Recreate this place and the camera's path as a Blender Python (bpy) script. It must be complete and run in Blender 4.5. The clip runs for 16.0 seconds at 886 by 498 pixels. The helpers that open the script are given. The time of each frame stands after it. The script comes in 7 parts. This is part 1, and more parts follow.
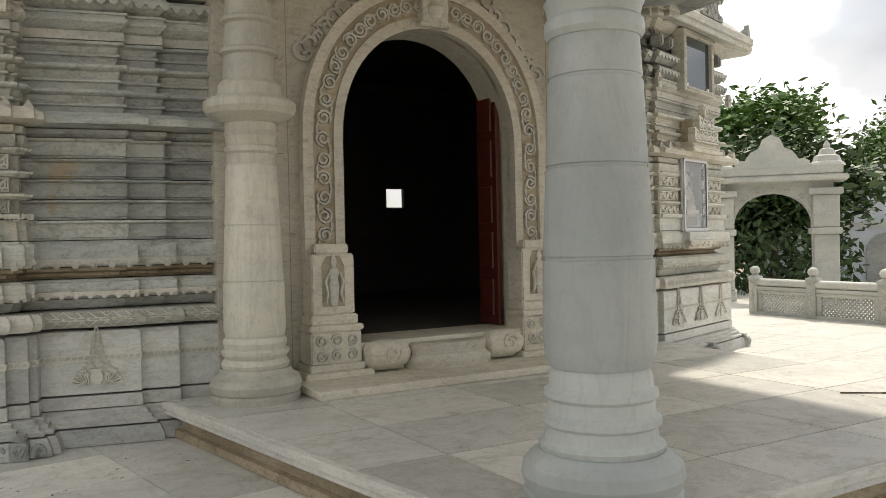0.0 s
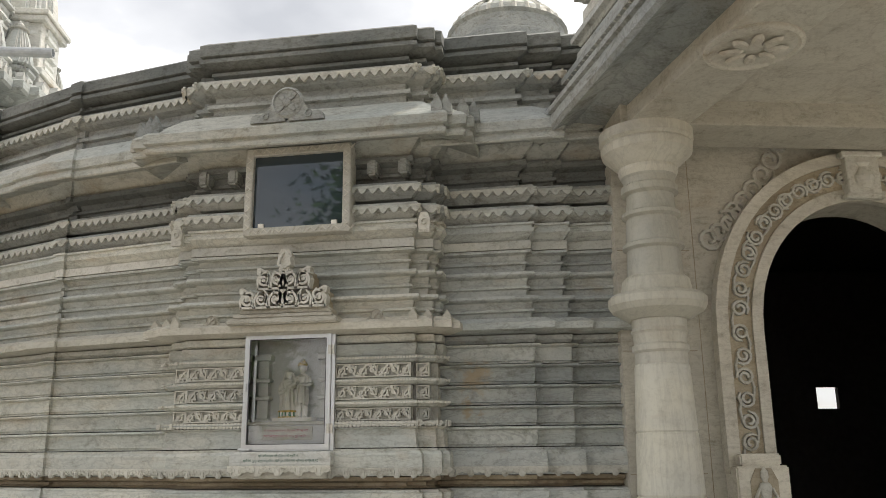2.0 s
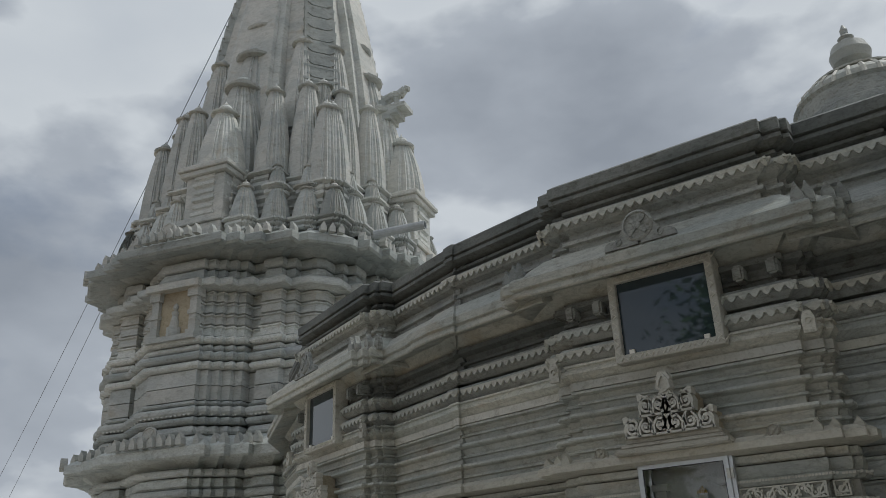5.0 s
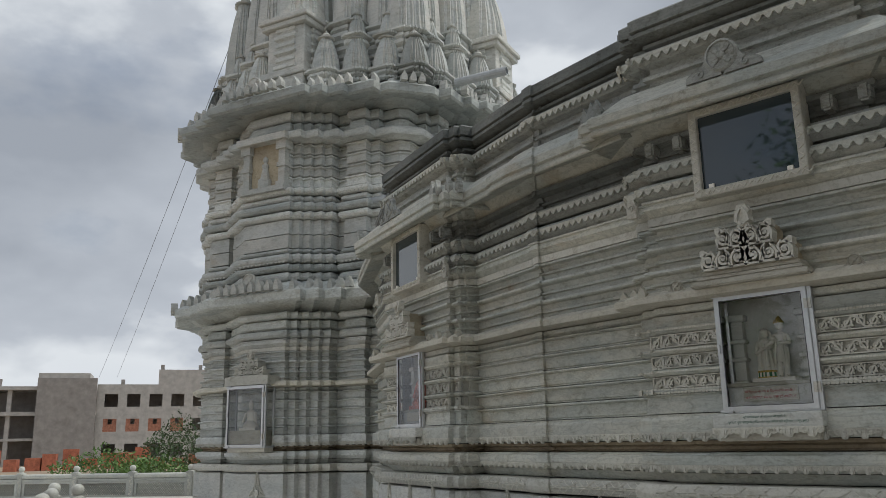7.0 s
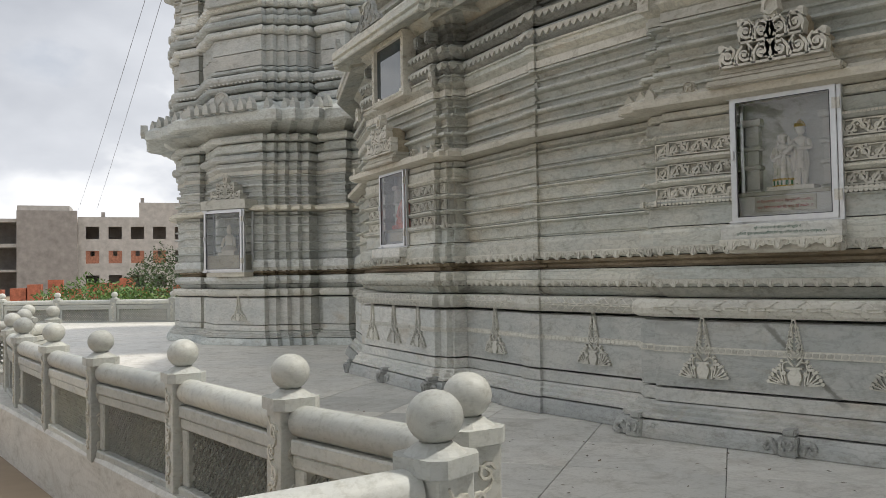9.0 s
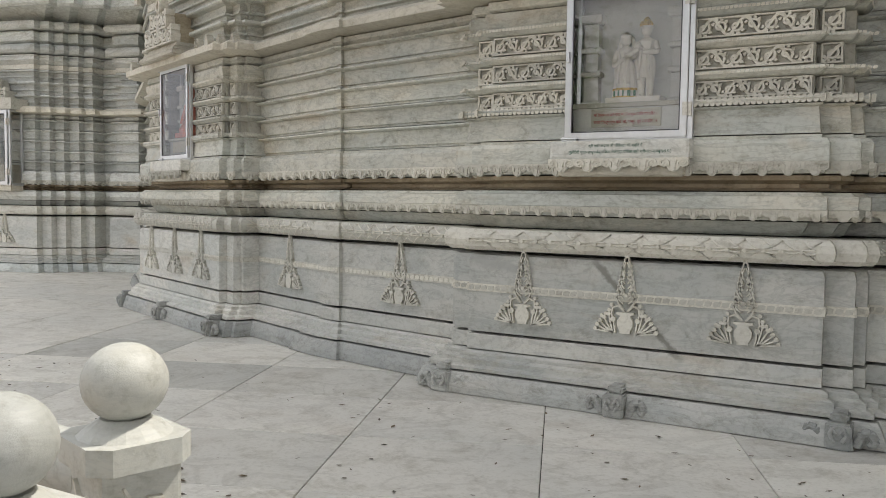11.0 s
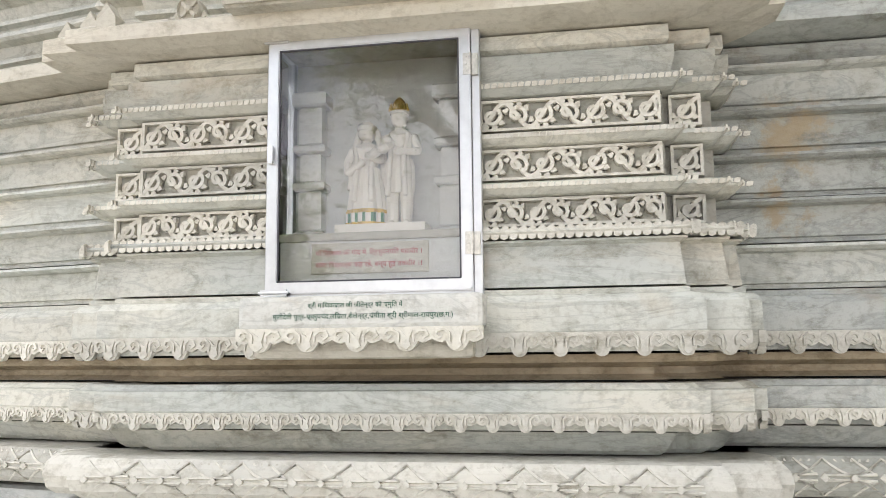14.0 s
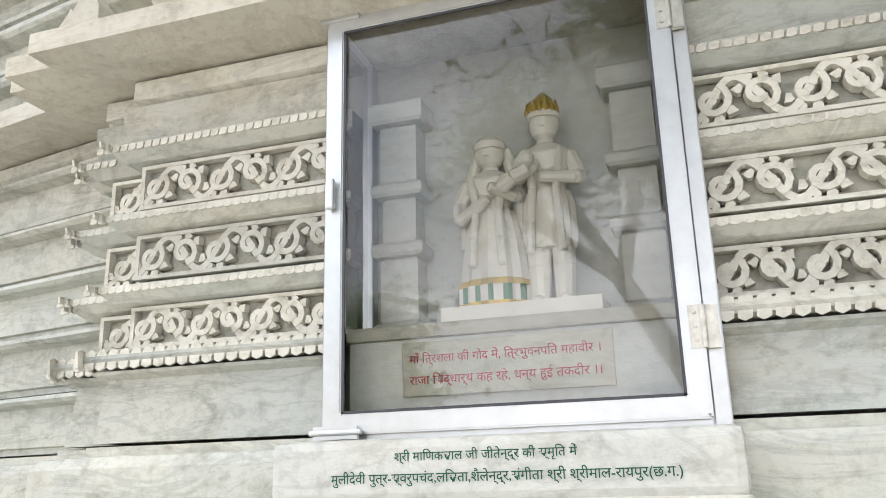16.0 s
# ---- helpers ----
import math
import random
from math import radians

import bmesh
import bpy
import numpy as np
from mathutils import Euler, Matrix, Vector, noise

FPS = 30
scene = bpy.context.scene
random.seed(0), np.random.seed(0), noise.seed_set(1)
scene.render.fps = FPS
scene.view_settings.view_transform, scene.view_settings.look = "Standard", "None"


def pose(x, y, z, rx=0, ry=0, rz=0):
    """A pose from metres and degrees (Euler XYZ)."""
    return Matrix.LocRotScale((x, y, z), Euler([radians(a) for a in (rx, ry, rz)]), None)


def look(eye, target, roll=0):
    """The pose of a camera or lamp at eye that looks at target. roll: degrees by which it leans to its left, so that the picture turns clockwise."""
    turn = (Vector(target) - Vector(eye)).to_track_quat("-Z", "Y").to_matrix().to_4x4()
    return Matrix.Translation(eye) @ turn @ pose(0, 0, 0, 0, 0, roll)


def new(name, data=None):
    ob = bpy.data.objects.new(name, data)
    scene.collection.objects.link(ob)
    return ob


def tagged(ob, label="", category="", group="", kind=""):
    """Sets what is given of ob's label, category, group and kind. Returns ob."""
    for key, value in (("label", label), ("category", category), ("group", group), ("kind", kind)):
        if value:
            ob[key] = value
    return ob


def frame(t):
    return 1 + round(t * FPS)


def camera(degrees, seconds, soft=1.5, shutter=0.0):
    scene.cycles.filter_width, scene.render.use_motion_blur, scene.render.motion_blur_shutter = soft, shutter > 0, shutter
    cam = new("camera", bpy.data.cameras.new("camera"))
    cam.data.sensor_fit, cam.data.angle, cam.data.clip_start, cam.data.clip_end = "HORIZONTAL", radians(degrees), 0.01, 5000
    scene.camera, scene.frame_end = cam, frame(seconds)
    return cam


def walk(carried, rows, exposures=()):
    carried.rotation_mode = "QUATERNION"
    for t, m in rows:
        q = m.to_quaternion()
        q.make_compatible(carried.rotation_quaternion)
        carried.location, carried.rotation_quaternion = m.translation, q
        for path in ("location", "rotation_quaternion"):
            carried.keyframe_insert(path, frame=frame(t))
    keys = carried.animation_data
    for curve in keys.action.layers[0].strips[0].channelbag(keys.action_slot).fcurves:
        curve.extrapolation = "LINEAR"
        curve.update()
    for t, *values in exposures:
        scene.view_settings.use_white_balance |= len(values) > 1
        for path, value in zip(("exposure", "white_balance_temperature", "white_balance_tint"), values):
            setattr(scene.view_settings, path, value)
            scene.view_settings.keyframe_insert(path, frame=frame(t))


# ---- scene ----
cam = camera(56.7, 16.0, 0.6)
PATH = [
    (0, (0.173, -0.234, 1.728), (0.782, 1.671, 1.708), -1.2),
    (0.5, (0.113, 0.084, 1.702), (0.384, 2.065, 1.747), -1.6),
    (1, (0.151, 0.197, 1.739), (0.098, 2.189, 1.911), -1.2),
    (1.5, (0.177, 0.269, 1.763), (-0.023, 2.231, 2.096), -0.8),
    (2, (0.184, 0.289, 1.769), (-0.147, 2.203, 2.247), -0.6),
    (2.5, (0.195, 0.284, 1.745), (-0.286, 2.131, 2.344), -0.8),
    (3, (0.172, 0.267, 1.789), (-0.464, 2.032, 2.48), -1.3),
    (3.5, (0.151, 0.27, 1.818), (-0.624, 1.945, 2.588), -1.9),
    (4, (0.122, 0.284, 1.847), (-0.776, 1.874, 2.661), -2.1),
    (6.5, (0.321, 0.287, 1.638), (-0.945, 1.723, 2.217), -1.4),
    (7, (0.303, 0.304, 1.605), (-1.015, 1.738, 2.059), -1.2),
    (7.5, (0.245, 0.334, 1.546), (-1.109, 1.766, 1.88), -0.8),
    (8, (0.112, 0.432, 1.505), (-1.251, 1.878, 1.729), -0.7),
    (10.5, (-0.656, 1.713, 1.363), (-1.803, 3.349, 1.263), 0.5),
    (11, (-0.779, 2.103, 1.373), (-1.778, 3.831, 1.255), 0.8),
    (11.5, (-1.007, 2.396, 1.419), (-1.828, 4.215, 1.289), 0.8),
    (12, (-1.132, 2.747, 1.417), (-1.803, 4.629, 1.323), 0.6),
    (12.5, (-1.269, 3.114, 1.466), (-1.799, 5.042, 1.443), 0.4),
    (13, (-1.435, 3.511, 1.527), (-1.878, 5.46, 1.598), 0.0),
    (13.5, (-1.513, 3.959, 1.55), (-1.898, 5.913, 1.724), -0.2),
    (14, (-1.651, 4.363, 1.565), (-1.996, 6.317, 1.816), -0.6),
    (14.5, (-1.783, 4.738, 1.625), (-2.124, 6.684, 1.934), -0.7),
    (15, (-1.819, 5.142, 1.666), (-2.187, 7.069, 2.053), -0.8),
    (15.5, (-1.932, 5.451, 1.684), (-2.351, 7.349, 2.152), -1.3),
    (16, (-2.062, 5.719, 1.696), (-2.654, 7.551, 2.239), -1.5),
]
EXPOSURES = [(0.0, 0.18, 7050, 9.5), (0.5, 0.32, 7050, 9.5), (1.0, 0.56, 7000, 9.5), (1.5, 0.36, 6900, 10), (2.5, 0.02, 6700, 9.5), (3.5, -0.92, 6200, 8), (4.5, -1.02, 6150, 7), (7.0, -0.66, 6300, 8), (8.0, -0.34, 6450, 9), (10.5, 0.20, 6750, 10.5), (12.0, 0.80, 6700, 12), (13.0, 1.2, 6650, 13), (14.5, 1.36, 6550, 11.5), (16.0, 1.40, 6450, 10)]
walk(cam, [(t, look(eye, target, roll)) for t, eye, target, roll in PATH], EXPOSURES)

# ---- world, sun ----
SUN_EL, SUN_AZ = radians(58), radians(38)
world = bpy.data.worlds.new("world")
scene.world = world
world.use_nodes = True
wn, wl = world.node_tree.nodes, world.node_tree.links
wn.clear()
w_out = wn.new("ShaderNodeOutputWorld")
w_bg = wn.new("ShaderNodeBackground")
w_bg.inputs["Strength"].default_value = 0.12
sky = wn.new("ShaderNodeTexSky")
sky.sky_type, sky.sun_disc = "NISHITA", False
sky.sun_elevation, sky.sun_rotation = SUN_EL, SUN_AZ
sky.dust_density, sky.air_density = 2.0, 1.0
w_tc = wn.new("ShaderNodeTexCoord")
w_map = wn.new("ShaderNodeMapping")
w_map.inputs["Scale"].default_value = (1.0, 1.0, 1.9)
w_map.inputs["Location"].default_value = (0.35, 0.1, 0.4)
w_n1 = wn.new("ShaderNodeTexNoise")
w_n1.inputs["Scale"].default_value, w_n1.inputs["Detail"].default_value = 2.2, 7.0
w_n1.inputs["Roughness"].default_value, w_n1.inputs["Distortion"].default_value = 0.5, 0.1
w_cov = wn.new("ShaderNodeValToRGB")
w_cov.color_ramp.elements[0].position, w_cov.color_ramp.elements[0].color = 0.34, (0.4, 0.4, 0.4, 1)
w_cov.color_ramp.elements[1].position, w_cov.color_ramp.elements[1].color = 0.44, (1, 1, 1, 1)
w_n2 = wn.new("ShaderNodeTexNoise")
w_n2.inputs["Scale"].default_value, w_n2.inputs["Detail"].default_value = 2.4, 7.0
w_n2.inputs["Roughness"].default_value = 0.46
w_tone = wn.new("ShaderNodeValToRGB")
while len(w_tone.color_ramp.elements) < 4:
    w_tone.color_ramp.elements.new(0.5)
for _e, (_p, _c) in zip(w_tone.color_ramp.elements, ((0.36, (4.6, 4.9, 5.5)), (0.49, (6.6, 6.9, 7.5)), (0.535, (9.8, 10.0, 10.3)), (0.68, (8.6, 8.9, 9.4)))):
    _e.position, _e.color = _p, (*_c, 1)
w_mix = wn.new("ShaderNodeMix")
w_mix.data_type = "RGBA"
wl.new(w_tc.outputs["Generated"], w_map.inputs["Vector"])
wl.new(w_map.outputs["Vector"], w_n1.inputs["Vector"])
wl.new(w_map.outputs["Vector"], w_n2.inputs["Vector"])
wl.new(w_n1.outputs["Fac"], w_cov.inputs["Fac"])
wl.new(w_n2.outputs["Fac"], w_tone.inputs["Fac"])
wl.new(w_cov.outputs["Color"], w_mix.inputs["Factor"])
wl.new(sky.outputs["Color"], w_mix.inputs["A"])
wl.new(w_tone.outputs["Color"], w_mix.inputs["B"])
wl.new(w_mix.outputs["Result"], w_bg.inputs["Color"])
wl.new(w_bg.outputs["Background"], w_out.inputs["Surface"])

sun_data = bpy.data.lights.new("sun", "SUN")
sun_data.energy, sun_data.angle, sun_data.color = 3.0, radians(3.0), (1.0, 0.96, 0.89)
sun = new("sun", sun_data)
SUN_DIR = Vector((math.sin(SUN_AZ) * math.cos(SUN_EL), math.cos(SUN_AZ) * math.cos(SUN_EL), math.sin(SUN_EL)))
sun.matrix_world = look(SUN_DIR * 60, (0, 0, 0))


# ---- materials ----
def material(name):
    m = bpy.data.materials.new(name)
    m.use_nodes = True
    return m, m.node_tree.nodes, m.node_tree.links, m.node_tree.nodes["Principled BSDF"]


def ramp(nodes, stops):
    r = nodes.new("ShaderNodeValToRGB")
    while len(r.color_ramp.elements) < len(stops):
        r.color_ramp.elements.new(0.5)
    for e, (p, c) in zip(r.color_ramp.elements, stops):
        e.position, e.color = p, (*c, 1) if len(c) == 3 else c
    return r


def noise_node(nodes, links, vec, scale, detail=4.0, rough=0.55, dist=0.0, stretch=None):
    n = nodes.new("ShaderNodeTexNoise")
    n.inputs["Scale"].default_value, n.inputs["Detail"].default_value = scale, detail
    n.inputs["Roughness"].default_value, n.inputs["Distortion"].default_value = rough, dist
    if stretch:
        mp = nodes.new("ShaderNodeMapping")
        mp.inputs["Scale"].default_value = stretch[:3]
        mp.inputs["Rotation"].default_value = [radians(a) for a in stretch[3:]] if len(stretch) > 3 else (0, 0, 0)
        links.new(vec, mp.inputs["Vector"])
        vec = mp.outputs["Vector"]
    links.new(vec, n.inputs["Vector"])
    return n


def mix_node(nodes, links, a, b, fac, blend="MIX", amount=1.0):
    m = nodes.new("ShaderNodeMix")
    m.data_type, m.blend_type = "RGBA", blend
    for sock, v in (("A", a), ("B", b)):
        if isinstance(v, tuple):
            m.inputs[sock].default_value = (*v, 1)
        else:
            links.new(v, m.inputs[sock])
    if isinstance(fac, float):
        m.inputs["Factor"].default_value = fac
    elif amount != 1.0:
        k = nodes.new("ShaderNodeMath")
        k.operation = "MULTIPLY"
        k.inputs[1].default_value = amount
        links.new(fac, k.inputs[0])
        links.new(k.outputs[0], m.inputs["Factor"])
    else:
        links.new(fac, m.inputs["Factor"])
    return m.outputs["Result"]


def marble(name, light, grey, vein, stain, vein_amount=0.5, stain_amount=0.5, grime=0.5, rough=0.5, bump=0.4, scale=1.0, run=(1.0, 1.0, 3.4, 0, 28, 0)):
    """White temple marble: two greys in slabs, slanting veins, brown rust stains and rain-washed grime."""
    m, n, l, b = material(name)
    tc = n.new("ShaderNodeTexCoord").outputs["Object"]
    info = n.new("ShaderNodeObjectInfo")
    add = n.new("ShaderNodeVectorMath")
    add.operation = "MULTIPLY_ADD"
    add.inputs[1].default_value = (7.0, 11.0, 5.0)
    l.new(info.outputs["Random"], add.inputs[0])
    l.new(tc, add.inputs[2])
    v = add.outputs[0]
    slab = noise_node(n, l, v, 0.9 * scale, 3.0, 0.5, 0.4, (1, 1, 1.8))
    sr = ramp(n, [(0.36, grey), (0.58, light)])
    l.new(slab.outputs["Fac"], sr.inputs["Fac"])
    ve = noise_node(n, l, v, 2.1 * scale, 8.0, 0.62, 1.6, run)
    vr = ramp(n, [(0.46, (0, 0, 0)), (0.5, (1, 1, 1)), (0.56, (0, 0, 0))])
    l.new(ve.outputs["Fac"], vr.inputs["Fac"])
    col = mix_node(n, l, sr.outputs["Color"], vein, vr.outputs["Color"], "MIX", vein_amount)
    ve2 = noise_node(n, l, v, 5.2 * scale, 10.0, 0.66, 1.1, run)
    vr2 = ramp(n, [(0.478, (0, 0, 0)), (0.5, (1, 1, 1)), (0.522, (0, 0, 0))])
    l.new(ve2.outputs["Fac"], vr2.inputs["Fac"])
    col = mix_node(n, l, col, vein, vr2.outputs["Color"], "MIX", vein_amount * 0.55)
    st = noise_node(n, l, v, 1.15 * scale, 6.0, 0.6, 0.6, (1.2, 1.2, 2.6))
    stp = ramp(n, [(0.58, (0, 0, 0)), (0.74, (1, 1, 1))])
    l.new(st.outputs["Fac"], stp.inputs["Fac"])
    col = mix_node(n, l, col, stain, stp.outputs["Color"], "MIX", stain_amount)
    gr = noise_node(n, l, v, 5.5 * scale, 10.0, 0.72, 0.3, (1.0, 1.0, 1.6))
    grr = ramp(n, [(0.30, (0.46, 0.43, 0.36)), (0.47, (1, 1, 1))])
    l.new(gr.outputs["Fac"], grr.inputs["Fac"])
    col = mix_node(n, l, col, grr.outputs["Color"], grime, "MULTIPLY")
    sp = noise_node(n, l, v, 34.0, 3.0, 0.6)
    spr = ramp(n, [(0.3, (0.64, 0.62, 0.57)), (0.5, (1, 1, 1))])
    l.new(sp.outputs["Fac"], spr.inputs["Fac"])
    col = mix_node(n, l, col, spr.outputs["Color"], 0.1 + 0.55 * grime, "MULTIPLY")
    tone = ramp(n, [(0.0, (0.74, 0.75, 0.75)), (0.5, (0.93, 0.93, 0.93)), (1.0, (1.06, 1.06, 1.05))])
    l.new(info.outputs["Random"], tone.inputs["Fac"])
    col = mix_node(n, l, col, tone.outputs["Color"], 1.0, "MULTIPLY")
    l.new(col, b.inputs["Base Color"])
    rr = ramp(n, [(0.3, (rough + 0.2,) * 3), (0.7, (rough - 0.08,) * 3)])
    l.new(gr.outputs["Fac"], rr.inputs["Fac"])
    l.new(rr.outputs["Color"], b.inputs["Roughness"])
    bn = noise_node(n, l, v, 60.0, 6.0, 0.7)
    bp = n.new("ShaderNodeBump")
    bp.inputs["Strength"].default_value, bp.inputs["Distance"].default_value = bump, 0.008
    l.new(bn.outputs["Fac"], bp.inputs["Height"])
    l.new(bp.outputs["Normal"], b.inputs["Normal"])
    return m


def plain(name, colour, rough=0.5, metal=0.0, vary=0.2, scale=8.0, bump=0.1):
    m, n, l, b = material(name)
    tc = n.new("ShaderNodeTexCoord").outputs["Object"]
    a = noise_node(n, l, tc, scale, 7.0, 0.62)
    dark = tuple(c * (1 - vary) for c in colour)
    bright = tuple(min(1, c * (1 + vary)) for c in colour)
    r = ramp(n, [(0.32, dark), (0.68, bright)])
    l.new(a.outputs["Fac"], r.inputs["Fac"])
    l.new(r.outputs["Color"], b.inputs["Base Color"])
    b.inputs["Roughness"].default_value, b.inputs["Metallic"].default_value = rough, metal
    if bump:
        f = noise_node(n, l, tc, scale * 9, 5.0, 0.65)
        bp = n.new("ShaderNodeBump")
        bp.inputs["Strength"].default_value, bp.inputs["Distance"].default_value = bump, 0.01
        l.new(f.outputs["Fac"], bp.inputs["Height"])
        l.new(bp.outputs["Normal"], b.inputs["Normal"])
    return m


M_WALL = marble("marble_wall", (0.654, 0.637, 0.558), (0.533, 0.553, 0.513), (0.292, 0.301, 0.274), (0.430, 0.292, 0.142), 0.40, 0.40, 0.7)
M_WARM = marble("marble_warm", (0.70, 0.66, 0.56), (0.62, 0.585, 0.50), (0.40, 0.355, 0.28), (0.41, 0.28, 0.14), 0.30, 0.32, 0.55)
M_GREY = marble("marble_grey", (0.50, 0.50, 0.475), (0.37, 0.385, 0.375), (0.24, 0.25, 0.24), (0.36, 0.28, 0.18), 0.4, 0.25, 0.7)
M_PANEL = marble("marble_panel", (0.70, 0.685, 0.635), (0.57, 0.58, 0.55), (0.33, 0.34, 0.32), (0.46, 0.35, 0.21), 0.35, 0.40, 0.5)
M_ROOF = marble("marble_weathered", (0.516, 0.522, 0.487), (0.361, 0.381, 0.372), (0.189, 0.195, 0.186), (0.258, 0.204, 0.133), 0.4, 0.5, 0.9, 0.65)
M_DARK = marble("marble_dark", (0.258, 0.266, 0.248), (0.163, 0.177, 0.168), (0.103, 0.106, 0.106), (0.146, 0.124, 0.089), 0.4, 0.4, 0.95, 0.7)
M_RELIEF = marble("marble_relief", (0.70, 0.675, 0.60), (0.60, 0.585, 0.525), (0.43, 0.41, 0.35), (0.36, 0.27, 0.16), 0.15, 0.35, 0.8, 0.6)
M_FLOOR = marble("marble_floor", (0.76, 0.735, 0.68), (0.66, 0.65, 0.61), (0.396, 0.372, 0.327), (0.387, 0.319, 0.248), 0.3, 0.35, 0.5, 0.38, 0.08, 0.6)
M_COLUMN = marble("marble_column", (0.50, 0.525, 0.505), (0.40, 0.43, 0.42), (0.31, 0.32, 0.31), (0.42, 0.36, 0.26), 0.22, 0.15, 0.1, 0.33, 0.04, 1.0, (1.6, 1.6, 0.35, 0, 8, 0))
M_COLUMN_WARM = marble("marble_column_warm", (0.67, 0.64, 0.54), (0.58, 0.565, 0.50), (0.36, 0.34, 0.29), (0.40, 0.29, 0.16), 0.25, 0.3, 0.25, 0.4, 0.06, 1.0, (1.6, 1.6, 0.35, 0, 8, 0))
M_RAIL = marble("marble_rail", (0.56, 0.56, 0.51), (0.48, 0.49, 0.465), (0.387, 0.398, 0.389), (0.430, 0.372, 0.266), 0.25, 0.2, 0.5, 0.5, 0.2, 2.0)
M_WALL_GREY = marble("marble_wall_grey", (0.54, 0.55, 0.51), (0.40, 0.42, 0.40), (0.24, 0.25, 0.24), (0.36, 0.25, 0.14), 0.45, 0.45, 0.8)
M_RELIEF_GREY = marble("marble_relief_grey", (0.56, 0.55, 0.48), (0.44, 0.44, 0.40), (0.3, 0.29, 0.26), (0.34, 0.25, 0.15), 0.2, 0.4, 0.85, 0.6)
# Darkened cream: recess shade painted behind carvings, and the wall's joint lines.
M_CREAM_SHADE_JOINT = marble("marble_cream_shade_and_joint", (0.50, 0.43, 0.31), (0.40, 0.34, 0.25), (0.28, 0.23, 0.16), (0.28, 0.19, 0.10), 0.3, 0.4, 0.7, 0.6)
# Brown stain plus recess shade, both put into this marble's colour.
M_STAIN_SHADE = marble("marble_stain_and_shade", (0.46, 0.38, 0.27), (0.30, 0.24, 0.16), (0.18, 0.14, 0.10), (0.20, 0.13, 0.07), 0.3, 0.5, 0.8, 0.7)
M_TOWER = marble("marble_tower", (0.74, 0.745, 0.71), (0.60, 0.62, 0.60), (0.36, 0.37, 0.36), (0.46, 0.38, 0.25), 0.35, 0.3, 0.65, 0.55)
M_TOWER_GREY = marble("marble_tower_grey", (0.64, 0.66, 0.63), (0.47, 0.50, 0.49), (0.28, 0.29, 0.28), (0.38, 0.32, 0.22), 0.35, 0.35, 0.75, 0.6)
M_NICHE = marble("marble_niche", (0.82, 0.81, 0.77), (0.74, 0.75, 0.73), (0.6, 0.6, 0.58), (0.6, 0.52, 0.4), 0.2, 0.15, 0.3)


def blemish(mat, colour, centre, half, axis, width, wobble):
    """A stain or vein with a place of its own: within `half` of a centre, along a line at `axis` in the x, z plane (or round, with no axis)."""
    n, l = mat.node_tree.nodes, mat.node_tree.links
    bs = n["Principled BSDF"]
    src = bs.inputs["Base Color"].links[0].from_socket
    tc = n.new("ShaderNodeTexCoord").outputs["Object"]
    sub = n.new("ShaderNodeVectorMath")
    sub.operation = "SUBTRACT"
    sub.inputs[1].default_value = centre
    l.new(tc, sub.inputs[0])
    nz = noise_node(n, l, tc, 9.0, 6.0, 0.65)
    ln = n.new("ShaderNodeVectorMath")
    ln.operation = "LENGTH"
    l.new(sub.outputs[0], ln.inputs[0])
    dist = ln.outputs["Value"]
    if axis is not None:
        dt = n.new("ShaderNodeVectorMath")
        dt.operation = "DOT_PRODUCT"
        dt.inputs[1].default_value = (math.sin(axis), 0, math.cos(axis))
        l.new(sub.outputs[0], dt.inputs[0])
        ab = n.new("ShaderNodeMath")
        ab.operation = "ABSOLUTE"
        l.new(dt.outputs["Value"], ab.inputs[0])
        dist = ab.outputs[0]
    mad = n.new("ShaderNodeMath")
    mad.operation = "MULTIPLY_ADD"
    mad.inputs[1].default_value = wobble
    l.new(nz.outputs["Fac"], mad.inputs[0])
    l.new(dist, mad.inputs[2])
    mr = n.new("ShaderNodeMapRange")
    mr.inputs["From Min"].default_value, mr.inputs["From Max"].default_value = wobble * 0.5 + width * 0.3, wobble * 0.5 + width
    mr.inputs["To Min"].default_value, mr.inputs["To Max"].default_value = 1.0, 0.0
    l.new(mad.outputs[0], mr.inputs["Value"])
    lim = n.new("ShaderNodeMapRange")
    lim.inputs["From Min"].default_value, lim.inputs["From Max"].default_value = half * 0.8, half
    lim.inputs["To Min"].default_value, lim.inputs["To Max"].default_value = 0.8, 0.0
    l.new(ln.outputs["Value"], lim.inputs["Value"])
    mu = n.new("ShaderNodeMath")
    mu.operation = "MULTIPLY"
    l.new(mr.outputs[0], mu.inputs[0])
    l.new(lim.outputs[0], mu.inputs[1])
    l.new(mix_node(n, l, src, colour, mu.outputs[0]), bs.inputs["Base Color"])


blemish(M_PANEL, (0.17, 0.165, 0.14), (-2.36, 7.37, 0.68), 0.46, math.atan2(0.71, 0.70), 0.030, 0.10)
blemish(M_PANEL, (0.36, 0.36, 0.34), (-3.35, 7.37, 0.92), 0.28, math.atan2(0.15, 0.98), 0.05, 0.12)
blemish(M_WALL_GREY, (0.40, 0.31, 0.19), (-0.84, 7.79, 2.42), 0.46, None, 0.16, 0.60)
blemish(M_WALL_GREY, (0.36, 0.28, 0.17), (-0.88, 7.79, 2.12), 0.36, None, 0.10, 0.50)
M_STATUE = plain("painted_marble", (0.86, 0.82, 0.74), 0.4, 0.0, 0.06, 14.0, 0.05)
M_BROWN = plain("rust_stain", (0.40, 0.29, 0.16), 0.7, 0.0, 0.4, 9.0)
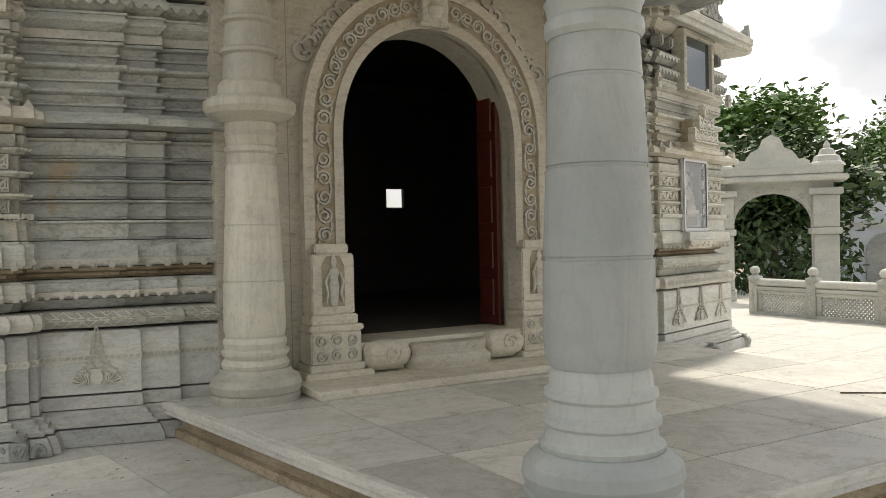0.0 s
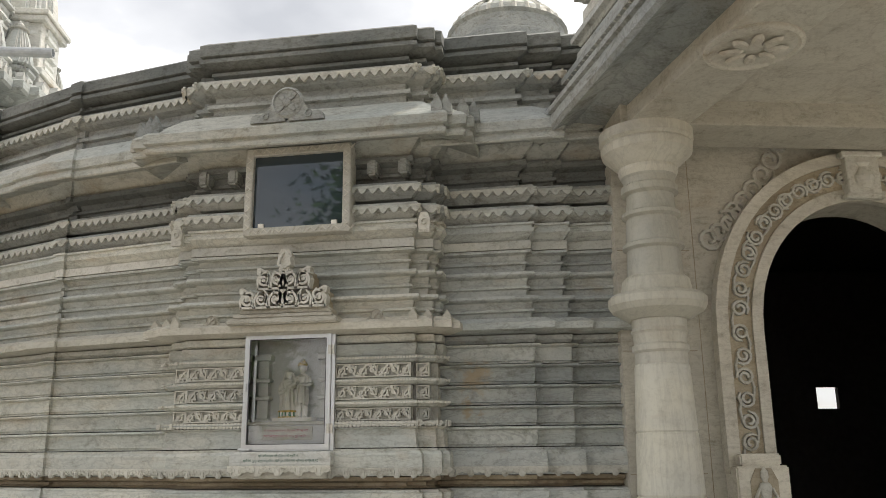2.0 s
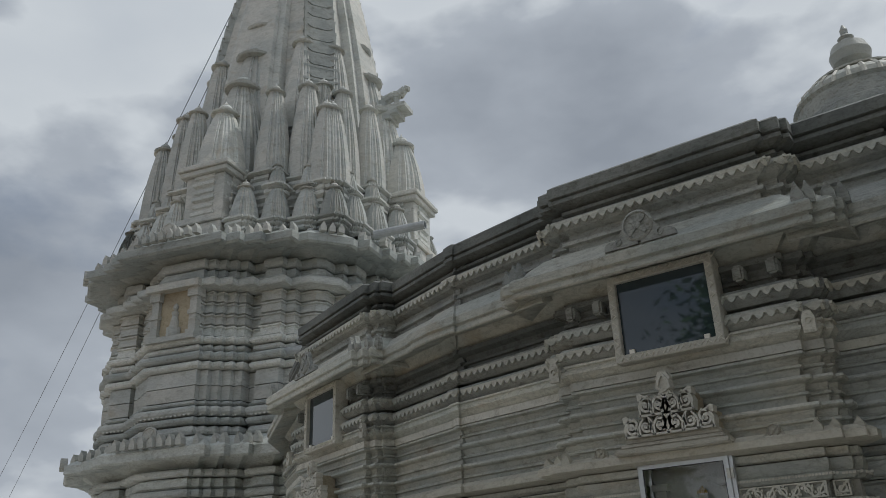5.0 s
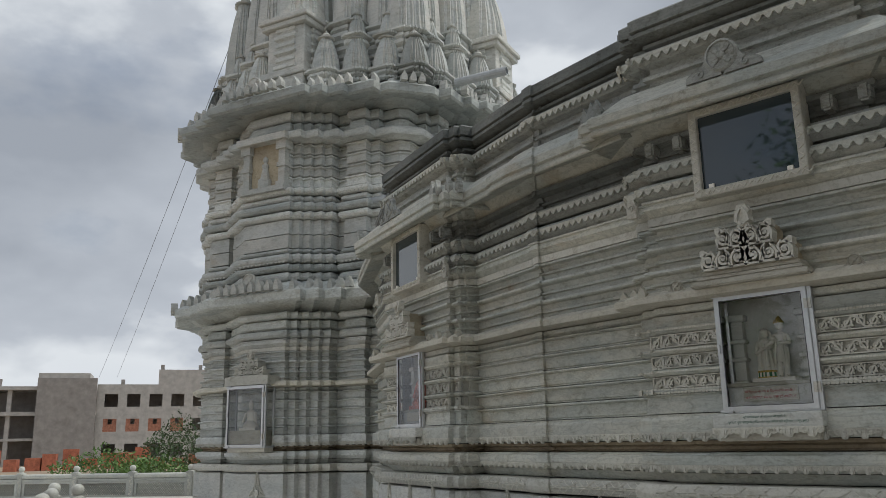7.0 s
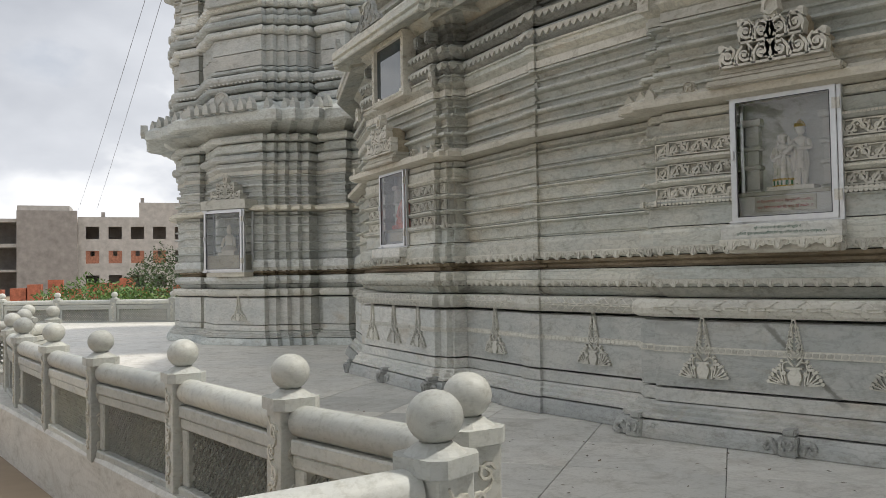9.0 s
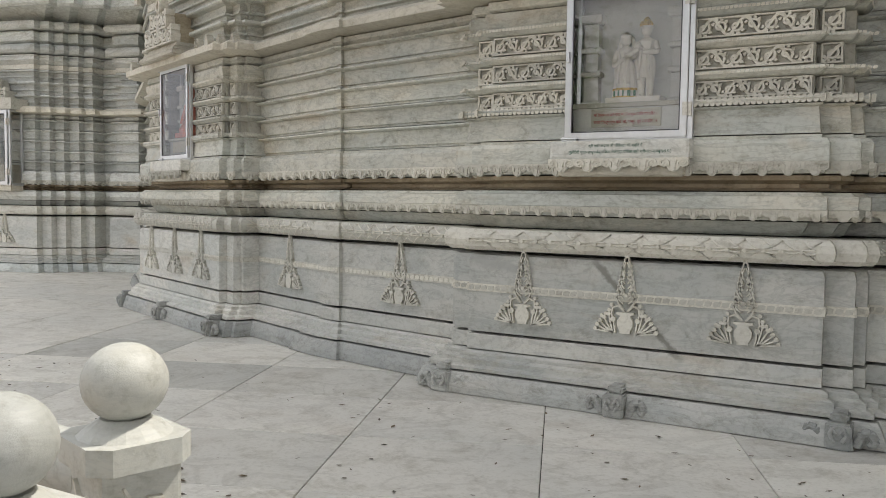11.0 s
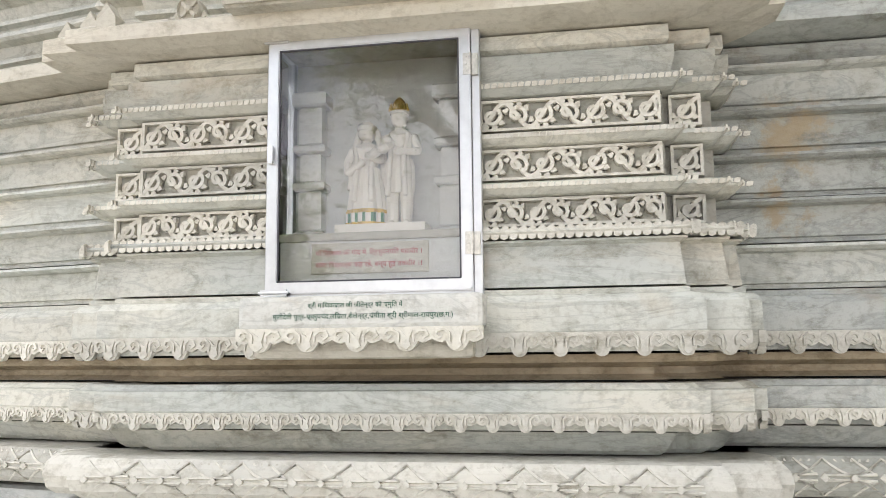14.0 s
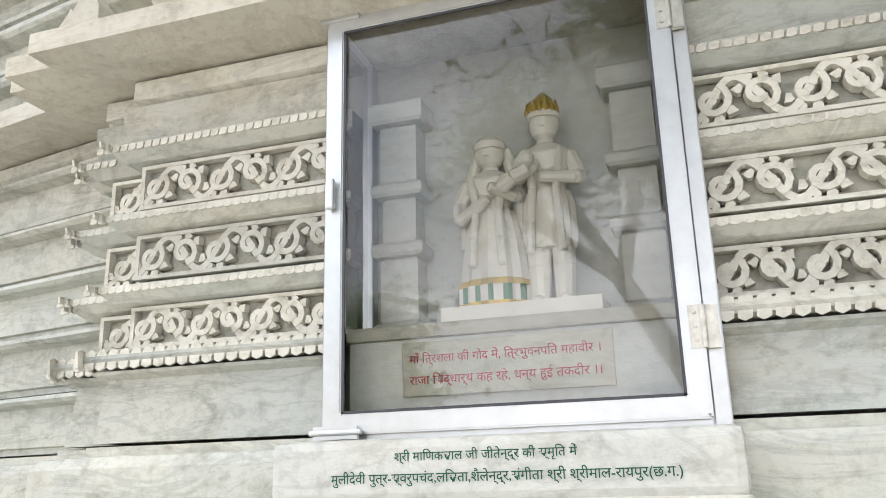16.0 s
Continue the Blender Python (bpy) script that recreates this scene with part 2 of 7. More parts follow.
# Near-black filler: dirt in paving joints, painted shade inside wall seams.
M_GAP = plain("joint_dirt_and_shade", (0.10, 0.095, 0.085), 0.9, 0.0, 0.3)
M_ALU = plain("aluminium", (0.62, 0.63, 0.64), 0.34, 0.9, 0.06, 20.0, 0.03)
M_STEEL = plain("steel_fitting", (0.55, 0.53, 0.48), 0.35, 0.9, 0.2, 40.0)
M_DOOR = plain("red_wood", (0.085, 0.016, 0.010), 0.45, 0.0, 0.35, 6.0)
# Hall surfaces coloured near black, so the gloom is in the paint.
M_INSIDE = plain("interior_shade", (0.10, 0.09, 0.08), 0.8, 0.0, 0.2)
M_GOLD = plain("gold_paint", (0.62, 0.42, 0.10), 0.35, 0.6, 0.2, 30.0)
M_GREEN_PAINT = plain("green_paint", (0.06, 0.20, 0.09), 0.5, 0.0, 0.1)
M_RED_PAINT = plain("red_paint", (0.42, 0.012, 0.03), 0.5, 0.0, 0.1)
M_LETTER_GREEN = plain("letter_green", (0.004, 0.085, 0.045), 0.6, 0.0, 0.1)
M_CONCRETE = plain("raw_concrete", (0.45, 0.43, 0.40), 0.85, 0.0, 0.18, 1.2, 0.2)
M_CONCRETE_DARK = plain("raw_concrete_dark", (0.30, 0.28, 0.26), 0.85, 0.0, 0.2, 1.0, 0.2)
M_BRICK = plain("brick_infill", (0.38, 0.17, 0.11), 0.9, 0.0, 0.3, 4.0)
M_TERRA = plain("terracotta", (0.42, 0.14, 0.08), 0.8, 0.0, 0.3, 3.0)
M_BARK = plain("bark", (0.12, 0.09, 0.065), 0.9, 0.0, 0.4, 9.0, 0.5)
M_PIPE = plain("grey_pipe", (0.45, 0.47, 0.48), 0.5, 0.0, 0.15)
M_CABLE = plain("cable", (0.06, 0.06, 0.07), 0.6, 0.0, 0.1)
M_EARTH = plain("earth", (0.30, 0.23, 0.16), 0.95, 0.0, 0.25, 0.4, 0.3)
M_BLUEWALL = plain("painted_wall", (0.52, 0.56, 0.60), 0.8, 0.0, 0.12, 1.5)
M_IDOL = plain("painted_idol", (0.62, 0.22, 0.16), 0.55, 0.0, 0.4, 16.0)


def leaf_material(name, c1, c2):
    m, n, l, b = material(name)
    g = n.new("ShaderNodeNewGeometry")
    r = ramp(n, [(0.0, c1), (1.0, c2)])
    l.new(g.outputs["Random Per Island"], r.inputs["Fac"])
    l.new(r.outputs["Color"], b.inputs["Base Color"])
    b.inputs["Roughness"].default_value = 0.55
    b.inputs["Transmission Weight"].default_value = 0.0
    return m


M_LEAF = leaf_material("leaf", (0.045, 0.10, 0.02), (0.13, 0.24, 0.05))
M_LEAF_DARK = leaf_material("leaf_dark", (0.02, 0.045, 0.012), (0.06, 0.11, 0.03))
M_LITTER = leaf_material("leaf_litter", (0.05, 0.04, 0.03), (0.16, 0.11, 0.06))


def glass_material(name, tint):
    m, n, l, b = material(name)
    n.remove(b)
    out = n["Material Output"]
    tr = n.new("ShaderNodeBsdfTransparent")
    tr.inputs["Color"].default_value = (*tint, 1)
    gl = n.new("ShaderNodeBsdfGlossy")
    gl.inputs["Roughness"].default_value = 0.015
    fr = n.new("ShaderNodeFresnel")
    fr.inputs["IOR"].default_value = 1.85
    mx = n.new("ShaderNodeMixShader")
    l.new(fr.outputs["Fac"], mx.inputs["Fac"])
    l.new(tr.outputs[0], mx.inputs[1])
    l.new(gl.outputs[0], mx.inputs[2])
    l.new(mx.outputs[0], out.inputs["Surface"])
    return m


M_GLASS = glass_material("clear_glass", (0.98, 0.99, 0.985))
m_pane, _n, _l, _b = material("tinted_pane")
_b.inputs["Base Color"].default_value = (0.03, 0.045, 0.055, 1)
_b.inputs["Roughness"].default_value = 0.03
_b.inputs["IOR"].default_value = 1.9
M_PANE = m_pane


# ---- building helpers ----
def mesh_from(bm, name, mat, smooth=False):
    bmesh.ops.recalc_face_normals(bm, faces=bm.faces)
    me = bpy.data.meshes.new(name)
    bm.to_mesh(me)
    bm.free()
    me.materials.append(mat)
    if smooth:
        for p in me.polygons:
            p.use_smooth = True
        me.set_sharp_from_angle(angle=radians(24))
    return me


def part(name, bm, mat, parent=None, label="", smooth=False, at=None):
    ob = new(name, mesh_from(bm, name, mat, smooth) if isinstance(bm, bmesh.types.BMesh) else bm)
    if parent is not None:
        ob.parent = parent
    if at is not None:
        ob.matrix_basis = at
    return tagged(ob, label)


def thing(name, label, category, m=None, group="", kind=""):
    ob = new(name)
    ob.empty_display_size = 0.1
    if m is not None:
        ob.matrix_basis = m
    return tagged(ob, label, category, group, kind)


def add_box(bm, x0, y0, z0, x1, y1, z1, m=None):
    vs = [bm.verts.new((m @ Vector(c)) if m is not None else c) for c in
          ((x0, y0, z0), (x1, y0, z0), (x1, y1, z0), (x0, y1, z0), (x0, y0, z1), (x1, y0, z1), (x1, y1, z1), (x0, y1, z1))]
    for f in ((0, 3, 2, 1), (4, 5, 6, 7), (0, 1, 5, 4), (1, 2, 6, 5), (2, 3, 7, 6), (3, 0, 4, 7)):
        bm.faces.new([vs[i] for i in f])
    return vs


def box(x0, y0, z0, x1, y1, z1, bevel=0.0, m=None):
    bm = bmesh.new()
    add_box(bm, x0, y0, z0, x1, y1, z1, m)
    if bevel:
        bmesh.ops.bevel(bm, geom=bm.edges[:], offset=bevel, segments=2, affect="EDGES", profile=0.6)
    return bm


def lathe(profile, seg=32, m=None, bm=None, squash=1.0):
    """Turned solid from (radius, z) pairs."""
    bm = bm or bmesh.new()
    rings = []
    for r, z in profile:
        ring = []
        for i in range(seg):
            a = 2 * math.pi * i / seg
            p = Vector((r * math.cos(a), r * squash * math.sin(a), z))
            ring.append(bm.verts.new(m @ p if m is not None else p))
        rings.append(ring)
    for a, b in zip(rings, rings[1:]):
        for i in range(seg):
            bm.faces.new((a[i], a[(i + 1) % seg], b[(i + 1) % seg], b[i]))
    bm.faces.new(rings[0][::-1])
    bm.faces.new(rings[-1])
    return bm


def mitres(plan, closed=False):
    """Outward mitre vectors for a plan walked with its outside on the right."""
    n, out = len(plan), []
    for i in range(n):
        norms = []
        for a, b in ((i - 1, i), (i, i + 1)):
            if not closed and (a < 0 or b >= n):
                continue
            d = Vector(plan[b % n]) - Vector(plan[a % n])
            norms.append(Vector((d.y, -d.x)).normalized())
        v = norms[0] if len(norms) == 1 else (norms[0] + norms[1]) / max(0.35, 1 + norms[0].dot(norms[1]))
        out.append(v)
    return out


def band(plan, profile, closed=False, depth=-0.3, bm=None, seam=0.0045):
    """A moulding of (offset, z) pairs swept along a plan, closed behind at the given depth; a seam is left open above and below."""
    bm = bm or bmesh.new()
    mit = mitres(plan, closed)
    profile = [(profile[0][0], profile[0][1] + seam)] + list(profile[1:-1]) + [(profile[-1][0], profile[-1][1] - seam)]
    prof = [(depth, profile[0][1])] + profile + [(depth, profile[-1][1])]
    rings = []
    for off, z in prof:
        rings.append([bm.verts.new((p[0] + v.x * off, p[1] + v.y * off, z)) for p, v in zip(plan, mit)])
    n = len(plan)
    for a, b in zip(rings, rings[1:]):
        for i in range(n if closed else n - 1):
            j = (i + 1) % n
            bm.faces.new((a[i], a[j], b[j], b[i]))
    if not closed:
        for i in (0, n - 1):
            try:
                bm.faces.new([r[i] for r in rings])
            except ValueError:
                pass
    return bm


def along(plan, step, margin=0.0):
    """Places along a plan: (x, y, angle of the wall, run number)."""
    out = []
    for k, (a, b) in enumerate(zip(plan, plan[1:])):
        a, b = Vector(a), Vector(b)
        d = b - a
        n = int((d.length - 2 * margin) / step + 0.35)
        if n < 1:
            continue
        s = (d.length - 2 * margin) / n
        for i in range(n):
            p = a + d.normalized() * (margin + s * (i + 0.5))
            out.append((p.x, p.y, math.atan2(d.y, d.x), s))
    return out


def place_on(x, y, ang, off, z):
    """Local frame on a wall: x along it, -y outward, z up."""
    return Matrix.Translation((x + math.sin(ang) * off, y - math.cos(ang) * off, z)) @ Matrix.Rotation(ang, 4, "Z")


def prism(bm, pts, d, m):
    """A flat outline in local x, z pushed outward by d."""
    a = [bm.verts.new(m @ Vector((x, 0, z))) for x, z in pts]
    b = [bm.verts.new(m @ Vector((x, -d, z))) for x, z in pts]
    bm.faces.new(b)
    n = len(pts)
    for i in range(n):
        bm.faces.new((a[i], a[(i + 1) % n], b[(i + 1) % n], b[i]))


def scallops(plan, off, ztop, h, step=0.15, d=0.026, margin=0.0):
    """Hanging lotus leaves under a moulding: a fretted apron with a raised leaf and two curled scrolls to each."""
    bm = bmesh.new()
    half = [(1.0, 0.50), (0.80, 0.60), (0.62, 0.66), (0.46, 0.58), (0.36, 0.78), (0.26, 0.92), (0.12, 0.985)]
    for x, y, a, s in along(plan, step, margin):
        m = place_on(x, y, a, off, ztop)
        w = s * 0.5
        if step > 0.11:
            low = [(-p * w, -q * h) for p, q in half] + [(0, -h)] + [(p * w, -q * h) for p, q in half[::-1]]
            prism(bm, [(-w, 0)] + low + [(w, 0)], d, m)
            m2 = place_on(x, y, a, off + d - 0.003, ztop)
            prism(bm, [(-0.26 * w, -0.14 * h), (-0.13 * w, -0.55 * h), (-0.2 * w, -0.78 * h), (0, -0.93 * h), (0.2 * w, -0.78 * h), (0.13 * w, -0.55 * h), (0.26 * w, -0.14 * h), (0, -0.36 * h)], 0.012, m2)
            for q in (-1, 1):
                ribbon(bm, [(q * p * w, -z * h) for p, z in ((0.30, 0.62), (0.30, 0.30), (0.52, 0.12), (0.78, 0.16), (0.86, 0.34), (0.70, 0.46), (0.56, 0.36))], 0.013, 0.011, m2)
        else:
            prism(bm, [(-w, 0), (-w, -h * 0.34), (-w * 0.80, -h * 0.36), (-w * 0.55, -h * 0.68), (-w * 0.2, -h * 0.93), (0, -h), (w * 0.2, -h * 0.93), (w * 0.55, -h * 0.68), (w * 0.80, -h * 0.36), (w, -h * 0.34), (w, 0)], d, m)
    return bm


def ribbon(bm, pts, w, d, m):
    """A raised band of width w along a polyline in local x, z."""
    n = len(pts)
    left, right = [], []
    for i, p in enumerate(pts):
        a, b = Vector(pts[max(0, i - 1)]), Vector(pts[min(n - 1, i + 1)])
        t = (b - a).normalized() if (b - a).length > 1e-9 else Vector((1, 0))
        q = Vector((-t.y, t.x)) * (w * (0.5 if 0 < i < n - 1 else 0.3))
        left.append(Vector(p) + q)
        right.append(Vector(p) - q)
    rows = []
    for l0, r0 in zip(left, right):
        rows.append([bm.verts.new(m @ Vector((l0.x, 0, l0.y))), bm.verts.new(m @ Vector((l0.x * 0.86 + r0.x * 0.14, -d, l0.y * 0.86 + r0.y * 0.14))),
                     bm.verts.new(m @ Vector((r0.x * 0.86 + l0.x * 0.14, -d, r0.y * 0.86 + l0.y * 0.14))), bm.verts.new(m @ Vector((r0.x, 0, r0.y)))])
    for a, b in zip(rows, rows[1:]):
        for i in range(3):
            bm.faces.new((a[i], a[i + 1], b[i + 1], b[i]))
    for r in (rows[0], rows[-1]):
        bm.faces.new(r)


def spiral(cx, cz, r, turns, a0, way=1, n=12):
    return [(cx + r * (1 - 0.72 * i / n) * math.cos(a0 + way * turns * 2 * math.pi * i / n),
             cz + r * (1 - 0.72 * i / n) * math.sin(a0 + way * turns * 2 * math.pi * i / n)) for i in range(n + 1)]


# ---- ground and terrace ----
ground_bm = bmesh.new()
_v = [ground_bm.verts.new(c) for c in ((-900, -900, -0.6), (900, -900, -0.6), (900, 900, -0.6), (-900, 900, -0.6))]
ground_bm.faces.new(_v)
tagged(part("ground", ground_bm, M_EARTH), "bare brown earth around the temple terrace", "ground", kind="structure")

TERRACE = [(-14.3, 6.3), (-11.5, 4.75), (-6.9, 3.95), (-3.7, 3.45), (-2.35, 3.3), (-2.05, 2.65), (-2.6, -1.5), (-2.0, -6.0), (12.0, -6.0), (16.0, 9.0), (24, 14), (24, 42), (-36, 42), (-36, 8.6), (-16.2, 3.2)]
t_bm = bmesh.new()
_top = [t_bm.verts.new((x, y, -0.012)) for x, y in TERRACE]
_low = [t_bm.verts.new((x, y, -1.4)) for x, y in TERRACE]
t_bm.faces.new(_top)
for i in range(len(TERRACE)):
    j = (i + 1) % len(TERRACE)
    t_bm.faces.new((_top[i], _top[j], _low[j], _low[i]))
floor = tagged(part("floor", t_bm, M_GAP), "raised temple terrace paved with large pale marble slabs", "floor", kind="structure")


part("terrace_edge", band(TERRACE, [(0.02, -1.4), (0.02, -0.04), (0.0, -0.004)], True, -1.3, None, 0.0), M_FLOOR, floor)


def inside(x, y, poly):
    c = False
    for (x0, y0), (x1, y1) in zip(poly, poly[1:] + poly[:1]):
        if (y0 > y) != (y1 > y) and x < (x1 - x0) * (y - y0) / (y1 - y0) + x0:
            c = not c
    return c


# ---- marble walls: one stack of mouldings, swept along each stretch of the plan ----
LOW = [  # name, material, profile of (offset, z)
    ("base_course", M_GREY, [(0.20, 0.0), (0.19, 0.06), (0.165, 0.12), (0.15, 0.15)]),
    ("plinth_step", M_PANEL, [(0.13, 0.155), (0.13, 0.185), (0.085, 0.20), (0.085, 0.235), (0.045, 0.25), (0.045, 0.275), (0.012, 0.295)]),
    ("skirting_slab", M_PANEL, [(0.006, 0.295), (0.006, 0.415)]),
    ("dado_panel", M_PANEL, [(0.0, 0.425), (0.0, 0.95), (-0.012, 0.985), (-0.05, 1.0)]),
    ("roll_moulding", M_RELIEF, [(-0.03, 1.015), (0.02, 1.022), (0.048, 1.05), (0.058, 1.095), (0.048, 1.14), (0.02, 1.172), (-0.03, 1.18)]),
    ("recessed_course", M_WALL, [(-0.17, 1.18), (-0.15, 1.20), (-0.11, 1.275)]),
    ("lower_band", M_WALL, [(-0.06, 1.275), (-0.005, 1.35), (-0.005, 1.425), (-0.03, 1.43), (-0.05, 1.455)]),
    # The groove's colour is darkened for its shade as well as its brown stain.
    ("shadow_groove", M_STAIN_SHADE, [(-0.13, 1.455), (-0.18, 1.48), (-0.18, 1.505), (-0.11, 1.525), (-0.11, 1.56)]),
    ("upper_band", M_WALL, [(-0.03, 1.56), (-0.004, 1.64), (-0.004, 1.745), (-0.02, 1.77), (-0.05, 1.775), (-0.05, 1.80)]),
]
HIGH = [
    ("shelf_cornice", M_WARM, [(-0.10, 2.80), (0.02, 2.81), (0.115, 2.825), (0.115, 2.885), (0.09, 2.90), (0.03, 2.935), (-0.06, 2.945)]),
    ("wall_course", M_WALL, [(-0.11, 2.945), (-0.105, 3.00), (-0.075, 3.01), (-0.075, 3.03), (-0.105, 3.04), (-0.09, 3.10), (-0.04, 3.11), (-0.028, 3.125), (-0.035, 3.15), (-0.12, 3.165)]),
    ("wall_course", M_WALL, [(-0.15, 3.165), (-0.145, 3.225), (-0.115, 3.235), (-0.115, 3.255), (-0.145, 3.265), (-0.13, 3.33), (-0.07, 3.345), (-0.058, 3.36), (-0.065, 3.385), (-0.13, 3.40)]),
    ("wall_course", M_WALL, [(-0.16, 3.40), (-0.15, 3.46), (-0.125, 3.47), (-0.125, 3.49), (-0.155, 3.50), (-0.14, 3.555), (-0.085, 3.57), (-0.085, 3.60)]),
    ("carved_string", M_RELIEF, [(-0.085, 3.60), (-0.085, 3.685), (-0.12, 3.69)]),
    ("wall_course", M_WALL, [(-0.12, 3.69), (-0.08, 3.74), (-0.05, 3.765), (-0.05, 3.80), (-0.07, 3.805), (-0.07, 3.83), (-0.05, 3.835), (-0.05, 3.855), (-0.13, 3.865)]),
    ("scalloped_band", M_ROOF, [(-0.12, 3.865), (-0.05, 3.93), (-0.03, 3.99), (-0.05, 4.02), (-0.12, 4.03)]),
    ("scalloped_band", M_ROOF, [(-0.12, 4.07), (-0.05, 4.13), (-0.03, 4.19), (-0.05, 4.22), (-0.14, 4.23)]),
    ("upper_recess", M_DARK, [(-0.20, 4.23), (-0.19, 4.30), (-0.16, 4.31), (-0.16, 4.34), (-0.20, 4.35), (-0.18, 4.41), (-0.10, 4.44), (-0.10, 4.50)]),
]
EAVE = [
    ("eave", M_WALL, [(-0.16, 4.50), (-0.02, 4.64), (0.16, 4.585), (0.27, 4.545), (0.285, 4.56), (0.285, 4.60), (0.265, 4.61), (0.265, 4.63), (0.298, 4.645), (0.298, 4.735), (0.27, 4.765), (0.14, 4.86), (0.03, 4.97), (-0.08, 5.04)]),
    ("parapet_course", M_ROOF, [(-0.18, 5.04), (-0.18, 5.14), (-0.13, 5.15), (-0.13, 5.19), (-0.19, 5.20), (-0.19, 5.28), (-0.10, 5.31), (-0.055, 5.36), (-0.055, 5.42), (-0.17, 5.44)]),
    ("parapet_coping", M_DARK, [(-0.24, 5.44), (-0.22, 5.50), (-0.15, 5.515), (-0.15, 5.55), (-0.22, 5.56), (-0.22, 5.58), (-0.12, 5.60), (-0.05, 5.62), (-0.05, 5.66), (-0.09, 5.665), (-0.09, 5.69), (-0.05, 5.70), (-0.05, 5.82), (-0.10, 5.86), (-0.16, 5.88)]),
]
PLAIN_MID = [("wall_course", M_WALL, [(-0.105, z0), (-0.105, z0 + 0.022), (-0.092, z0 + 0.026), (-0.086, z0 + 0.145), (-0.038, z0 + 0.150), (-0.022, z0 + 0.160), (-0.026, z0 + 0.172), (-0.075, z0 + 0.184)]) for z0 in (1.80, 1.984, 2.168, 2.352, 2.536)] + [("wall_course", M_WALL, [(-0.095, 2.72), (-0.07, 2.755), (-0.07, 2.80)])]
GRILLE_MID = [
    ("wall_course", M_WALL, [(-0.06, 1.80), (-0.075, 1.96), (-0.05, 1.972), (-0.05, 1.985)]),
    ("bead_moulding", M_WALL, [(-0.06, 1.985), (-0.035, 1.997), (-0.03, 2.01), (-0.035, 2.024), (-0.06, 2.035)]),
    ("grille_backing", M_RELIEF, [(-0.13, 2.035), (-0.13, 2.56)]),
    ("rib_moulding", M_WALL, [(-0.10, 2.148), (-0.075, 2.16), (-0.045, 2.185), (-0.045, 2.20), (-0.09, 2.212), (-0.10, 2.22)]),
    ("rib_moulding", M_WALL, [(-0.10, 2.343), (-0.075, 2.355), (-0.045, 2.38), (-0.045, 2.395), (-0.09, 2.407), (-0.10, 2.415)]),
    ("rib_moulding", M_WALL, [(-0.10, 2.54), (-0.075, 2.55), (-0.05, 2.575), (-0.05, 2.60), (-0.08, 2.61), (-0.065, 2.66), (-0.065, 2.71), (-0.10, 2.72)]),
    ("wall_course", M_WALL, [(-0.10, 2.72), (-0.08, 2.74), (-0.08, 2.80)]),
]


def grille_strip(x0, x1, z0, z1):
    """A pierced stone strip: one wavy stem with a curled tendril and leaflets in each bend."""
    bm = bmesh.new()
    m = Matrix.Identity(4)
    t = 0.010
    prism(bm, [(x0, z0), (x1, z0), (x1, z0 + t), (x0, z0 + t)], 0.026, m)
    prism(bm, [(x0, z1 - t), (x1, z1 - t), (x1, z1), (x0, z1)], 0.026, m)
    for xa in (x0, x1 - 0.012):
        prism(bm, [(xa, z0 + t), (xa + 0.012, z0 + t), (xa + 0.012, z1 - t), (xa, z1 - t)], 0.026, m)
    h, c = z1 - z0, 0.5 * (z0 + z1)
    n = max(1, round((x1 - x0) / (h * 0.80)))
    s = (x1 - x0) / n
    k = 9
    stem = [(x0 + s * i / k, c - h * 0.40 * math.cos(math.pi * i / k)) for i in range(n * k + 1)]
    ribbon(bm, stem, 0.023, 0.024, m)
    for i in range(n):
        cx, up = x0 + s * (i + 0.5), 1 if i % 2 else -1
        cz = c + up * h * 0.02
        # a curl closing on a bud in each bend of the stem, with short leaf lobes outside
        ribbon(bm, spiral(cx, cz, h * 0.32, 1.15, -up * 1.2, up, 14), 0.021, 0.026, m)
        prism(bm, [(cx + h * 0.085 * math.cos(a * math.pi / 3), cz + h * 0.085 * math.sin(a * math.pi / 3)) for a in range(6)], 0.025, m)
        lim = h * 0.46
        for jj in range(4):
            a = up * (0.6 + jj * 0.72)
            r0, r1 = h * 0.31, h * 0.49
            p = [(cx + r * math.cos(a + q), max(c - lim, min(c + lim, cz + r * math.sin(a + q)))) for r, q in ((r0, -0.20), (r0 * 1.25, -0.26), (r1, 0.10), (r0 * 1.2, 0.26), (r0, 0.20))]
            prism(bm, p, 0.023, m)
    return bm


